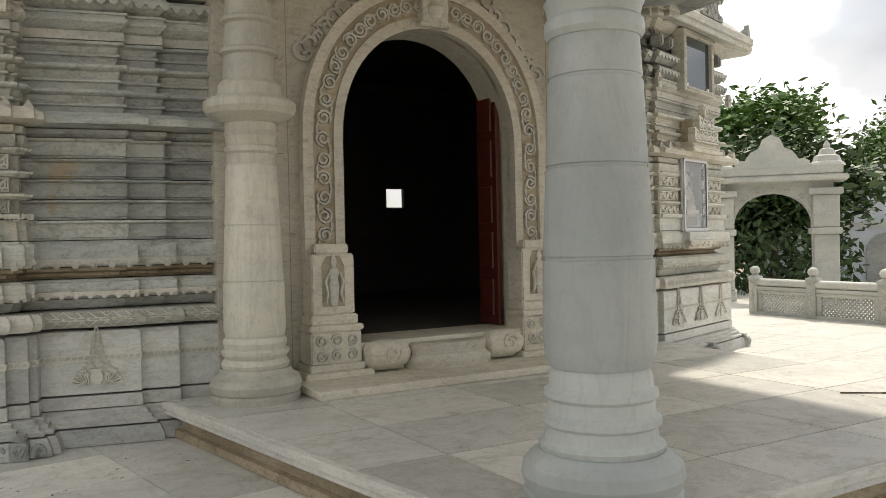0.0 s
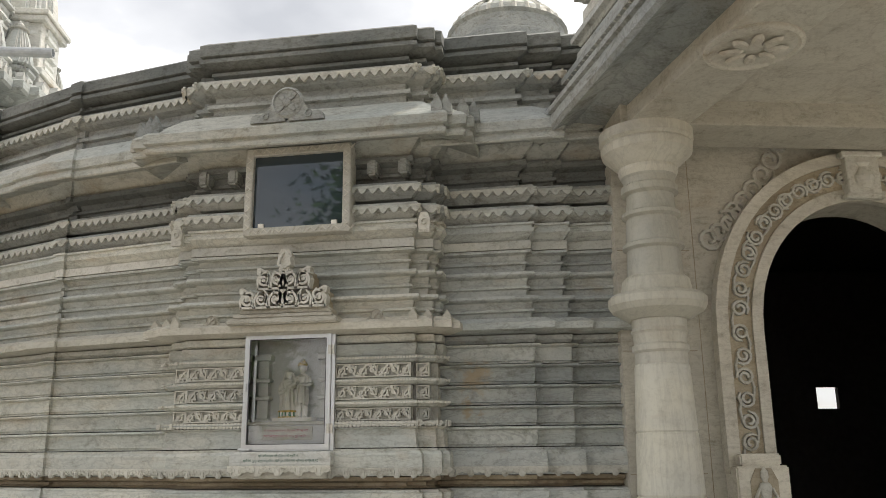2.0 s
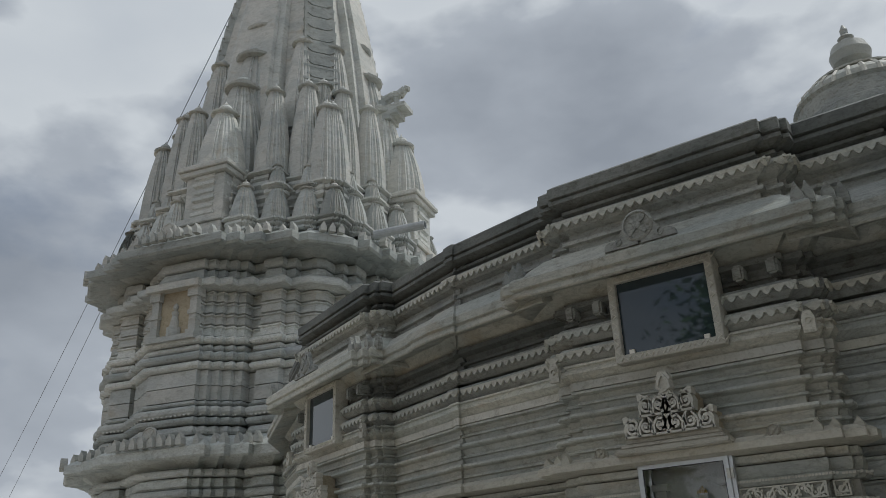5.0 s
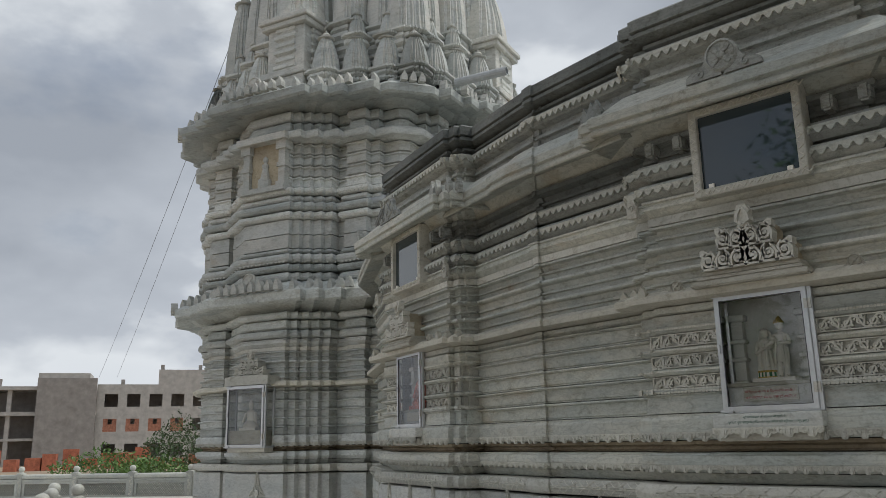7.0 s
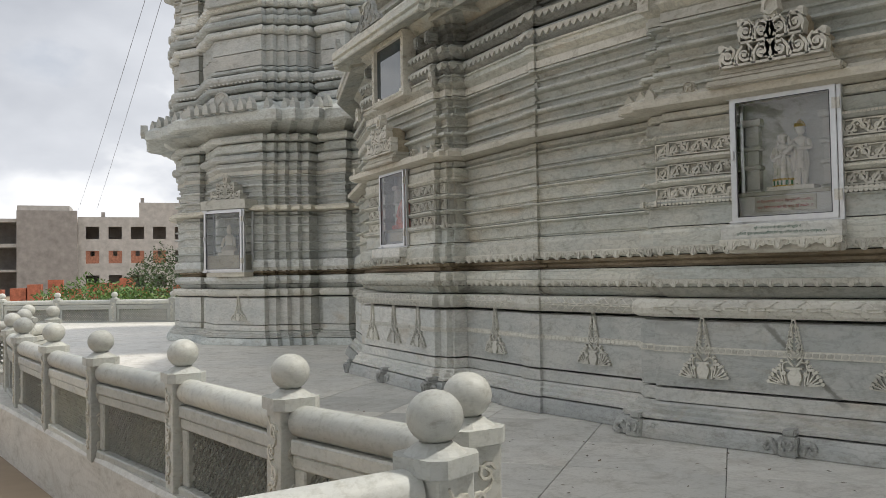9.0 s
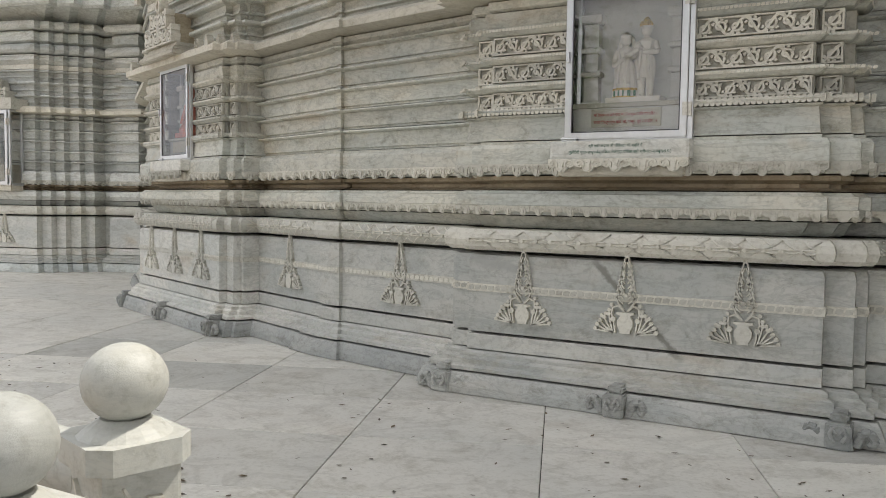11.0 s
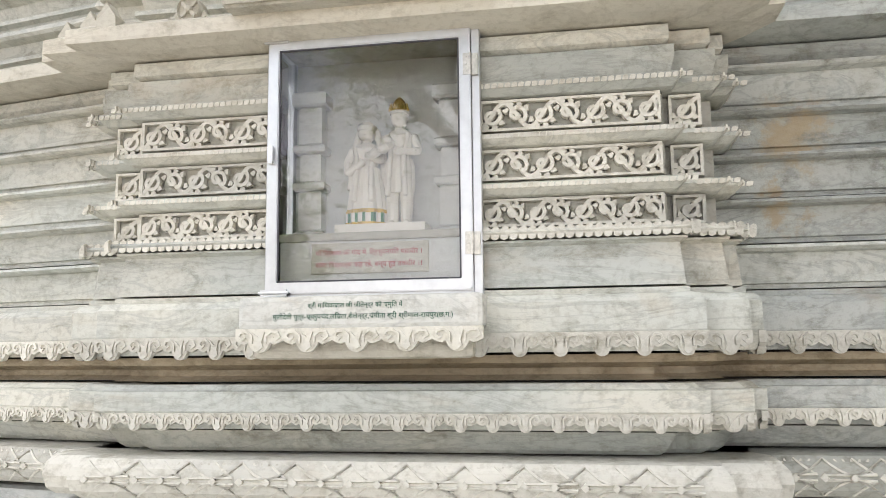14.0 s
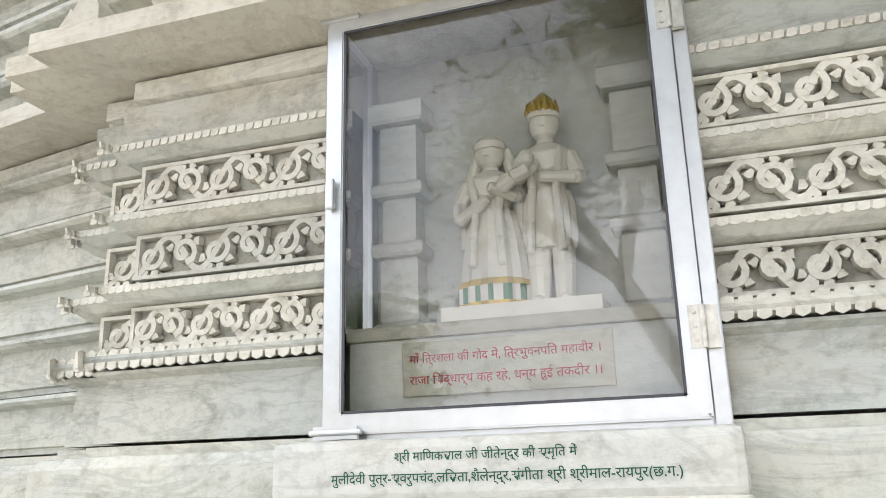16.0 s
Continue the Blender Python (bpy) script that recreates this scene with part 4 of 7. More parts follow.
def niche(parent_m, z, style, lab):
    """The recess behind a case: back slab, two small pilasters, a ledge with a lettered plate, and a figure."""
    nt = thing("wall_niche", "shallow marble niche with small carved pilasters behind the glass case", "niche", parent_m, "niches in the temple walls")
    hi = z + 1.06
    bk = bmesh.new()
    add_box(bk, -0.40, 0.16, z, 0.40, 0.20, hi)
    for sx in (-1, 1):
        add_box(bk, sx * 0.42 - 0.02, -0.02, z, sx * 0.42 + 0.02, 0.20, hi)
    add_box(bk, -0.40, -0.02, hi - 0.04, 0.40, 0.16, hi)
    part("niche_back", bk, M_NICHE, nt)
    for sx in (-1, 1):
        pb = []
        for x0, x1, z0, z1, dd in ((-0.065, 0.065, 0.243, 0.27, 0.11), (-0.05, 0.05, 0.27, 0.44, 0.09), (-0.07, 0.07, 0.44, 0.475, 0.12), (-0.045, 0.045, 0.475, 0.60, 0.09), (-0.07, 0.07, 0.60, 0.635, 0.12), (-0.05, 0.05, 0.635, 0.80, 0.09), (-0.075, 0.075, 0.80, 0.86, 0.13)):
            r = x1 * 1.414
            pb += [(r - 0.010, z + z0), (r, z + z0 + 0.008), (r, z + z1 - 0.008), (r - 0.010, z + z1)]
        part("pilaster", lathe(pb, 4, Matrix.Translation((sx * 0.30, 0.14, 0)) @ Matrix.Rotation(radians(45), 4, "Z")), M_NICHE, nt)
    part("ledge", box(-0.39, -0.03, z + 0.210, 0.39, 0.158, z + 0.243, 0.008), M_WARM, nt)
    part("ledge_front", box(-0.385, -0.015, z + 0.005, 0.385, 0.155, z + 0.209), M_NICHE, nt)
    plate = part("name_plate", box(-0.250, -0.028, z + 0.078, 0.225, -0.016, z + 0.200, 0.003), M_WARM, nt, "cream marble plate with red lettering")
    if style == "pair":
        lettering(plate, "माँ ित्रशला की गोद में, ित्रभुवनपित महावीर ।", 0.43, z + 0.152, Matrix.Translation((-0.015, -0.0285, 0)), M_RED_PAINT)
        lettering(plate, "राजा िसद्धार्थ कह रहे, धन्य हुई तकदीर ।।", 0.43, z + 0.104, Matrix.Translation((-0.015, -0.0285, 0)), M_RED_PAINT)
    return nt


LEFT_RUN = [(-1.40, 0.62), (-1.40, 0.16), (-1.34, 0.16), (-1.34, 0.08), (-1.18, 0.08), (-1.18, 0.0), (-0.46, 0.0)]
RIGHT_RUN = [(0.345, 0.0), (1.18, 0.0), (1.18, 0.08), (1.34, 0.08), (1.34, 0.16), (1.40, 0.16), (1.40, 0.62)]


def bay(m, tag, idol="pair", detail=True):
    """A projecting wall bay with its stepped corners, niche, glass case, crest and window; m puts its own frame (x along, -y outward) in the world."""
    def tr(pts):
        return [((m @ Vector((x, y, 0))).x, (m @ Vector((x, y, 0))).y) for x, y in pts]
    ang = m.to_euler().z
    plan = tr([(-1.40, 0.62), (-1.40, 0.16), (-1.34, 0.16), (-1.34, 0.08), (-1.18, 0.08), (-1.18, 0.0), (1.18, 0.0), (1.18, 0.08), (1.34, 0.08), (1.34, 0.16), (1.40, 0.16), (1.40, 0.62)])
    front = tr([(-1.18, 0.0), (1.18, 0.0)])
    urns = []
    for x in (-0.74, 0.0, 0.74):
        p = m @ Vector((x, 0, 0))
        urns.append((p.x, p.y, ang))
    w = wall_stretch("wall_" + tag, "projecting temple wall bay of stacked white marble mouldings with carved friezes", plan, GRILLE_MID, True, urns, True, 0.15, [tr(LEFT_RUN), tr(RIGHT_RUN)])
    for z0, z1 in ((2.04, 2.148), (2.222, 2.343), (2.417, 2.54)):
        for x0, x1 in ((-1.06, -0.47), (0.37, 1.06)):
            part("pierced_strip", grille_strip(x0, x1, z0, z1), M_RELIEF, w, at=m @ Matrix.Translation((0, 0.115, 0)))
        for x0, x1 in ((1.095, 1.215), (-1.215, -1.095)):
            part("pierced_strip", grille_strip(x0, x1, z0, z1), M_RELIEF, w, at=m @ Matrix.Translation((0, 0.185, 0)))
        # Greyer backing than the strips: shade in the holes, put in as colour.
        for x0, x1 in ((-1.07, -0.47), (0.37, 1.07)):
            part("grille_core", box(x0, 0.122, z0, x1, 0.15, z1, 0, m), M_RELIEF_GREY, w)
        for x0, x1 in ((-1.22, -1.075), (1.075, 1.22)):
            part("grille_core", box(x0, 0.192, z0, x1, 0.22, z1, 0, m), M_RELIEF_GREY, w)
    for pl in (tr(LEFT_RUN), tr(RIGHT_RUN)):
        part("rope_moulding", bead_row(pl, -0.040, 2.008, 0.027, 0.034), M_RELIEF, w)
        for z in (2.19, 2.385, 2.585):
            part("rib_leaves", bead_row(pl, -0.0515, z, 0.010, 0.026), M_RELIEF, w)
    # ledge under the case, and the roof slab over it
    lb = box(-0.53, -0.10, 1.655, 0.40, 0.05, 1.78, 0.02, m)
    ledge = part("niche_ledge", lb, M_PANEL, w, "thick marble ledge with green painted lettering")
    lf = scallops(tr([(-0.53, -0.09), (0.40, -0.09)]), -0.0, 1.66, 0.088, 0.165, 0.026)
    part("lotus_frieze", lf, M_RELIEF, ledge)
    part("ledge_soffit", box(-0.49, -0.06, 1.545, 0.36, 0.05, 1.655, 0.03, m), M_WARM, ledge)
    if tag == "bay_south":
        lettering(ledge, "श्री मािणकलाल जी जीतेन्द्र की स्मृित में", 0.36, 1.735, m @ Matrix.Translation((-0.075, -0.1005, 0)), M_LETTER_GREEN)
        lettering(ledge, "मुलीदेवी पुत्र-स्वरुपचंद,लिलता,शैलेन्द्र,संगीता श्री श्रीमाल-रायपुर(छ.ग.)", 0.68, 1.694, m @ Matrix.Translation((-0.05, -0.1005, 0)), M_LETTER_GREEN)
    nb = bmesh.new()
    for x0, x1, z0, z1, y0 in ((-0.58, 0.46, 2.885, 2.94, -0.20), (-0.53, 0.41, 2.94, 2.98, -0.17), (-0.48, 0.38, 2.98, 3.03, -0.13)):
        add_box(nb, x0, y0, z0, x1, 0.09, z1)
    bmesh.ops.bevel(nb, geom=nb.edges[:], offset=0.012, segments=2, affect="EDGES")
    roof = part("niche_roof", nb, M_WARM, w, at=m)
    cb = bmesh.new()
    pierced_crest(cb, Matrix.Translation((-0.06, -0.07, 3.03)), 1.22)
    ck = bmesh.new()
    add_box(ck, -0.45, -0.068, 3.03, 0.33, 0.12, 3.19)
    add_box(ck, -0.30, -0.068, 3.19, 0.18, 0.12, 3.37)
    # Block behind the openwork, coloured darker to give the holes their shade.
    part("crest_block", ck, M_CREAM_SHADE_JOINT, roof)
    part("pierced_crest", cb, M_RELIEF, roof)
    ab = bmesh.new()
    for x, y in ((-1.12, -0.09), (1.12, -0.09), (-1.24, -0.02), (1.24, -0.02), (-1.40, 0.06), (1.40, 0.06)):
        acroterion(ab, Matrix.Translation((x, y + 0.05, 2.875)), 0.12, 0.045)
    for x in (-0.78, 0.78):
        fleuron(ab, Matrix.Translation((x, -0.01, 2.885)), 0.13, 0.12)
    part("corner_leaves", ab, M_WARM, w, at=m)
    eb = bmesh.new()
    fleuron(eb, Matrix.Translation((-0.04, -0.235, 4.775)), 0.36, 0.34)
    for x, y in ((-1.38, -0.22), (-1.46, -0.19), (1.38, -0.22), (1.46, -0.19), (1.60, -0.10), (1.69, 0.0), (-1.60, -0.10)):
        acroterion(eb, Matrix.Translation((x, y + 0.02, 4.73)), 0.22, 0.055)
    part("eave_crest", eb, M_ROOF, w, at=m)
    bb = bmesh.new()
    for x in (-1.0, -0.7, 0.7, 1.0):
        add_box(bb, x - 0.05, 0.03, 4.30, x + 0.05, 0.2, 4.45)
    bmesh.ops.bevel(bb, geom=bb.edges[:], offset=0.02, segments=2, affect="EDGES")
    part("eave_bracket", bb, M_ROOF, w, at=m)
    for x in (-1.30, 1.30):
        cl = bmesh.new()
        prism(cl, [(-0.05, 0), (0.05, 0), (0.055, 0.12), (0.03, 0.19), (-0.03, 0.19), (-0.055, 0.12)], 0.05, Matrix.Identity(4))
        ribbon(cl, spiral(0, 0.10, 0.04, 1.2, 0, 1, 10), 0.018, 0.065, Matrix.Identity(4))
        part("carved_boss", cl, M_RELIEF, w, at=m @ Matrix.Translation((x * 0.93, 0.03, 3.70)))
    for x in (-1.30, 0.0, 1.30):
        fk = bmesh.new()
        add_box(fk, -0.07, -0.30, 0.0, 0.07, -0.12, 0.15)
        add_box(fk, -0.05, -0.26, 0.15, 0.05, -0.10, 0.20)
        bmesh.ops.bevel(fk, geom=fk.edges[:], offset=0.012, segments=2, affect="EDGES")
        for sx in (-1, 1):
            limb(fk, [(sx * (0.09 + px), -0.24, pz) for px, pz in ((0, 0.02), (0.03, 0.10), (0.07, 0.11), (0.10, 0.07), (0.085, 0.035), (0.06, 0.05))], 0.028, 0.016)
            limb(fk, [(sx * 0.02, -0.31, 0.05), (sx * 0.045, -0.31, 0.09), (sx * 0.03, -0.31, 0.125), (sx * 0.012, -0.31, 0.10)], 0.012, 0.01)
        part("foot_bracket", fk, M_GREY, w, at=m @ Matrix.Translation((x, 0.08 if x else 0.05, 0)))
    # window
    wd = thing("window_" + tag, "dark reflecting pane in a carved marble window frame", "window", m, "upper windows", "structure")
    fb = bmesh.new()
    wx, z0, z1, t = 0.52, 3.745, 4.61, 0.075
    ring_frame(fb, -wx, z0, wx, z1, t, -0.06, 0.14)
    bmesh.ops.bevel(fb, geom=fb.edges[:], offset=0.008, segments=1, affect="EDGES")
    part("window_frame", fb, M_RELIEF, wd)
    cz = bmesh.new()
    for z in (z0 + t / 2, z1 - t / 2):
        for i in range(9):
            ribbon(cz, [(-wx + 0.06 + i * 0.115, z - 0.02), (-wx + 0.09 + i * 0.115, z + 0.018), (-wx + 0.13 + i * 0.115, z - 0.018), (-wx + 0.165 + i * 0.115, z + 0.02)], 0.016, 0.01, Matrix.Translation((0, -0.058, 0)))
    for x in (-wx + t / 2, wx - t / 2):
        for i in range(8):
            ribbon(cz, [(x - 0.02, z0 + 0.05 + i * 0.095), (x + 0.02, z0 + 0.08 + i * 0.095), (x - 0.02, z0 + 0.115 + i * 0.095)], 0.016, 0.01, Matrix.Translation((0, -0.058, 0)))
    part("frame_carving", cz, M_RELIEF, wd)
    part("pane", box(-wx + t, -0.005, z0 + t, wx - t, 0.02, z1 - t), M_PANE, wd, "dark tinted glass")
    cp = bmesh.new()
    for x in (-0.36, 0.36):
        add_box(cp, x - 0.025, -0.03, z0 + t, x + 0.025, -0.005, z0 + t + 0.045)
    part("pane_clip", cp, M_STATUE, wd, "white clips")
    return w


BAY1 = pose(-2.42, 7.37, 0, 0, 0, 0)
BAY2 = pose(-8.02, 8.60, 0, 0, 0, -21)
BAY3 = pose(7.27, 9.88, 0, 0, 0, 32)
for mm, tg in ((BAY1, "bay_south"), (BAY2, "bay_west"), (BAY3, "bay_east")):
    bay(mm, tg)
    vitrine(mm @ Matrix.Translation((-0.045, 0.27, 1.782)))
    niche(mm @ Matrix.Translation((-0.06, 0.12, 0)), 1.80, "pair" if tg == "bay_south" else "other", "")
    if tg == "bay_south":
        part_ = part("statue", statue_pair(), M_STATUE, None, smooth=True, at=mm @ Matrix.Translation((-0.035, 0.185, 2.044)) @ Matrix.Scale(1.08, 4))
        for mat in (M_GOLD, M_GREEN_PAINT):
            part_.data.materials.append(mat)
        for pg in part_.data.polygons:
            c = pg.center
            if c.x < 0.02 and 0.032 < c.z < 0.05:
                pg.material_index = 1
            elif (c.x < 0.015 and 0.075 < c.z < 0.09) or (c.x > 0 and c.z > 0.462):
                pg.material_index = 1
            elif c.x < 0.015 and 0.05 < c.z < 0.074 and int(math.atan2(c.y + 0.005, c.x + 0.066) * 3.8) % 2:
                pg.material_index = 2
        tagged(part_, "white marble carved couple with gold hem standing behind glass", "statue")
    else:
        part_ = part("statue", statue_small(), M_IDOL if tg == "bay_west" else M_STATUE, None, smooth=True, at=mm @ Matrix.Translation((0.0, 0.185, 2.044)) @ Matrix.Scale(1.5, 4))
        tagged(part_, "small painted carved figure on the niche ledge behind glass", "statue")

PLAN_B = [(-1.25, 7.70), (-0.19, 7.70), (-0.19, 7.78), (0.14, 7.78), (0.14, 7.86), (0.95, 7.86)]
PLAN_DE = [(-6.90, 8.52), (-5.432, 7.988), (-5.444, 7.955), (-5.310, 7.905), (-5.170, 7.876), (-5.163, 7.910), (-3.62, 7.61)]
PLAN_F = [(-12.4, 12.4), (-11.3, 10.9), (-9.20, 9.33)]
wall_stretch("wall_south_east", "recessed temple wall of ribbed grey-white marble courses beside the porch", PLAN_B, PLAIN_MID, True, [(-0.56, 7.70, 0.0)], grey=True)
wall_stretch("wall_south_west", "gently angled temple wall of ribbed white marble courses", PLAN_DE, PLAIN_MID, True, [(-4.45, 7.771, math.atan2(-0.30, 1.543)), (-5.98, 8.187, math.atan2(-0.532, 1.468))])
wall_stretch("wall_far_west", "angled marble temple wall leading towards the tower", PLAN_F, PLAIN_MID, True, [(-10.3, 10.15, math.atan2(-1.45, 1.94))])


# ---- porch ----
SLAB = [(0.02, 7.62), (1.42, 4.05), (1.82, 3.12), (6.9, 4.35), (6.3, 9.3)]
SLAB_Z = 0.33


def column(name, profile, seg, mat, m, label):
    c = thing(name, label, "column", m, "porch columns")
    for nm, prof in profile:
        part(nm, lathe(prof, seg), mat, c, smooth=True)
    return c


COL_BACK = [
    ("base", [(0.40, 0.0), (0.405, 0.05), (0.38, 0.07), (0.40, 0.09), (0.41, 0.15), (0.39, 0.21), (0.33, 0.25), (0.31, 0.29)]),
    ("collar", [(0.29, 0.29), (0.305, 0.33), (0.29, 0.36), (0.27, 0.38), (0.30, 0.42), (0.305, 0.45), (0.27, 0.47), (0.285, 0.52), (0.275, 0.56), (0.255, 0.58)]),
    ("shaft", [(0.262, 0.58), (0.278, 0.64), (0.272, 1.06), (0.260, 1.065), (0.260, 1.075), (0.268, 1.08), (0.25, 1.56), (0.242, 1.565), (0.242, 1.575), (0.248, 1.58), (0.226, 2.10), (0.216, 2.12)]),
    ("neck", [(0.22, 2.12), (0.215, 2.21), (0.235, 2.23), (0.235, 2.27), (0.215, 2.29), (0.225, 2.37), (0.24, 2.39), (0.225, 2.42), (0.23, 2.49)]),
    ("ring_shelf", [(0.26, 2.49), (0.38, 2.56), (0.41, 2.61), (0.41, 2.67), (0.38, 2.70), (0.30, 2.72), (0.28, 2.83), (0.25, 2.86)]),
    ("upper_shaft", [(0.235, 2.86), (0.225, 3.09), (0.26, 3.11), (0.26, 3.14), (0.225, 3.16), (0.215, 3.37), (0.25, 3.39), (0.25, 3.42), (0.21, 3.44), (0.205, 3.58), (0.245, 3.60), (0.245, 3.66), (0.215, 3.68), (0.225, 3.73), (0.24, 3.75)]),
    ("capital", [(0.24, 3.75), (0.26, 3.80), (0.255, 3.83), (0.28, 3.85), (0.33, 3.90), (0.39, 3.955), (0.40, 4.02), (0.38, 4.05), (0.41, 4.07), (0.41, 4.16)]),
]
COL_FRONT = [
    ("base", [(0.42, 0.0), (0.42, 0.07), (0.40, 0.085), (0.415, 0.11), (0.43, 0.16), (0.42, 0.22), (0.37, 0.27), (0.335, 0.29)]),
    ("collar", [(0.325, 0.29), (0.335, 0.32), (0.30, 0.35), (0.29, 0.41), (0.315, 0.43), (0.315, 0.46), (0.285, 0.48), (0.28, 0.55), (0.30, 0.57), (0.30, 0.60), (0.275, 0.62), (0.27, 0.68), (0.255, 0.72)]),
    ("shaft", [(0.265, 0.72), (0.292, 0.78), (0.30, 0.92), (0.292, 1.28), (0.282, 1.285), (0.282, 1.30), (0.290, 1.305), (0.270, 1.755), (0.260, 1.76), (0.260, 1.775), (0.268, 1.78), (0.250, 2.215), (0.240, 2.22), (0.240, 2.235), (0.248, 2.24), (0.236, 2.44)]),
    ("neck", [(0.245, 2.44), (0.265, 2.47), (0.26, 2.53), (0.242, 2.55), (0.25, 2.60), (0.265, 2.63), (0.245, 2.66), (0.26, 2.74)]),
    ("ring_shelf", [(0.28, 2.74), (0.37, 2.81), (0.39, 2.86), (0.39, 2.92), (0.36, 2.95), (0.29, 2.98)]),
    ("upper_shaft", [(0.29, 2.98), (0.27, 3.25), (0.30, 3.28), (0.30, 3.32), (0.26, 3.35), (0.25, 3.60), (0.28, 3.64), (0.28, 3.68), (0.26, 3.72)]),
    ("capital", [(0.27, 3.72), (0.31, 3.86), (0.41, 3.95), (0.43, 4.02), (0.43, 4.16)]),
]
COLS = [("porch_column", COL_BACK, M_COLUMN_WARM, (0.80, 7.38)), ("porch_column", COL_FRONT, M_COLUMN, (2.28, 3.66)), ("porch_column", COL_FRONT, M_COLUMN, (6.3, 4.75)), ("porch_column", COL_BACK, M_COLUMN_WARM, (5.0, 8.45))]
for nm, prof, mat, (x, y) in COLS:
    column(nm, prof, 40, mat, pose(x, y, SLAB_Z, 0, 0, 14), "turned marble porch column with ring mouldings standing on the porch slab")

porch = thing("porch_step", "two-tiered pale marble slab raised as the porch floor", "step", kind="structure")
part("slab", band(SLAB[::1], [(0.0, 0.20), (0.02, 0.22), (0.0, 0.245), (0.03, 0.262), (0.03, 0.315), (0.022, 0.325)], True, -0.4), M_FLOOR, porch)
# The foot's brown holds real stain and the undercut's shade.
part("slab_foot", band(SLAB, [(-0.05, 0.0), (-0.05, 0.075), (-0.10, 0.08), (-0.10, 0.20)], True, -0.5), M_STAIN_SHADE, porch)

sl = bmesh.new()
_a = [sl.verts.new((x, y, 0.316)) for x, y in SLAB]
sl.faces.new(_a)
part("slab_bed", sl, M_GAP, porch)

DOOR = pose(2.79, 8.36, 0, 0, 0, 13)
D_W, D_SPRING, D_TOP, D_SILL = 1.07, 2.78, 4.02, 0.72


def arch(r_x, r_z, base, n=28, cx=0.0):
    """Outline of a pointed-oval arch from the left springing to the right."""
    return [(cx - r_x * math.cos(math.pi * i / n), base + r_z * max(0.0, math.sin(math.pi * i / n)) ** 0.92) for i in range(n + 1)]


def arch_ring(w0, h0, w1, h1, base, foot, d0, d1):
    """A solid ring between two arches with straight legs down to the foot, from depth d0 to d1 (outward is -y)."""
    bm = bmesh.new()
    inner = [(-w0, foot)] + arch(w0, h0, base) + [(w0, foot)]
    outer = [(-w1, foot)] + arch(w1, h1, base) + [(w1, foot)]
    rows = []
    for (a, b), (c, d) in zip(inner, outer):
        rows.append([bm.verts.new(p) for p in ((a, d0, b), (a, d1, b), (c, d1, d), (c, d0, d))])
    for p, q in zip(rows, rows[1:]):
        for i in range(4):
            bm.faces.new((p[i], p[(i + 1) % 4], q[(i + 1) % 4], q[i]))
    bm.faces.new(rows[0])
    bm.faces.new(rows[-1][::-1])
    return bm


dw = thing("wall_porch", "cream marble porch wall pierced by a tall carved arched doorway", "wall", DOOR, kind="structure")


def pierced_wall(w, h, hole, y0, y1):
    bm = bmesh.new()
    n = len(hole)
    outer = []
    for x, z in hole:
        if z <= hole[0][1] + 1e-6:
            outer.append((-w if x < 0 else w, z))
        else:
            t = math.atan2(z - 1.6, x)
            k = min(w / max(abs(math.cos(t)), 1e-6), (h - 1.6) / max(math.sin(t), 1e-6))
            outer.append((k * math.cos(t), min(h, 1.6 + k * math.sin(t))))
    for y in (y0, y1):
        a = [bm.verts.new((x, y, z)) for x, z in hole]
        b = [bm.verts.new((x, y, z)) for x, z in outer]
        for i in range(n - 1):
            bm.faces.new((a[i], a[i + 1], b[i + 1], b[i]))
        if y == y0:
            a0, b0 = a, b
    for i in range(n - 1):
        bm.faces.new((a0[i], a0[i + 1], a[i + 1], a[i]))
        bm.faces.new((b0[i], b0[i + 1], b[i + 1], b[i]))
    return bm


hole = [(-D_W, 0.30)] + arch(D_W, D_TOP - D_SPRING, D_SPRING) + [(D_W, 0.30)]
part("wall_face", pierced_wall(2.35, 4.95, hole, 0.0, 0.45), M_WARM, dw)
part("arch_moulding", arch_ring(D_W + 0.0, D_TOP - D_SPRING, D_W + 0.10, D_TOP - D_SPRING + 0.12, D_SPRING, 1.55, 0.05, -0.10), M_WARM, dw)
# Band base coloured darker as the shade between the scrolls.
part("arch_band", arch_ring(D_W + 0.10, D_TOP - D_SPRING + 0.12, D_W + 0.33, D_TOP - D_SPRING + 0.36, D_SPRING, 1.55, 0.05, -0.075), M_CREAM_SHADE_JOINT, dw)
part("arch_moulding", arch_ring(D_W + 0.33, D_TOP - D_SPRING + 0.36, D_W + 0.44, D_TOP - D_SPRING + 0.47, D_SPRING, 1.55, 0.05, -0.12), M_WARM, dw)
sc = bmesh.new()
mid = [(-(D_W + 0.215), 1.62 + i * 0.19) for i in range(6)] + arch(D_W + 0.215, D_TOP - D_SPRING + 0.24, D_SPRING, 26) + [(D_W + 0.215, 2.57 - i * 0.19) for i in range(6)]
for i, (x, z) in enumerate(mid):
    q = 1 if i % 2 else -1
    ribbon(sc, spiral(x, z, 0.082, 1.6, i * 0.8, q, 16), 0.030, 0.036, Matrix.Translation((0, -0.072, 0)))
    if i + 1 < len(mid):
        x2, z2 = mid[i + 1]
        ribbon(sc, [(x + q * 0.06, z), ((x + x2) / 2 + q * 0.075, (z + z2) / 2), (x2 + q * 0.05, z2)], 0.026, 0.034, Matrix.Translation((0, -0.072, 0)))
part("arch_scrolls", sc, M_RELIEF, dw)
wj = bmesh.new()
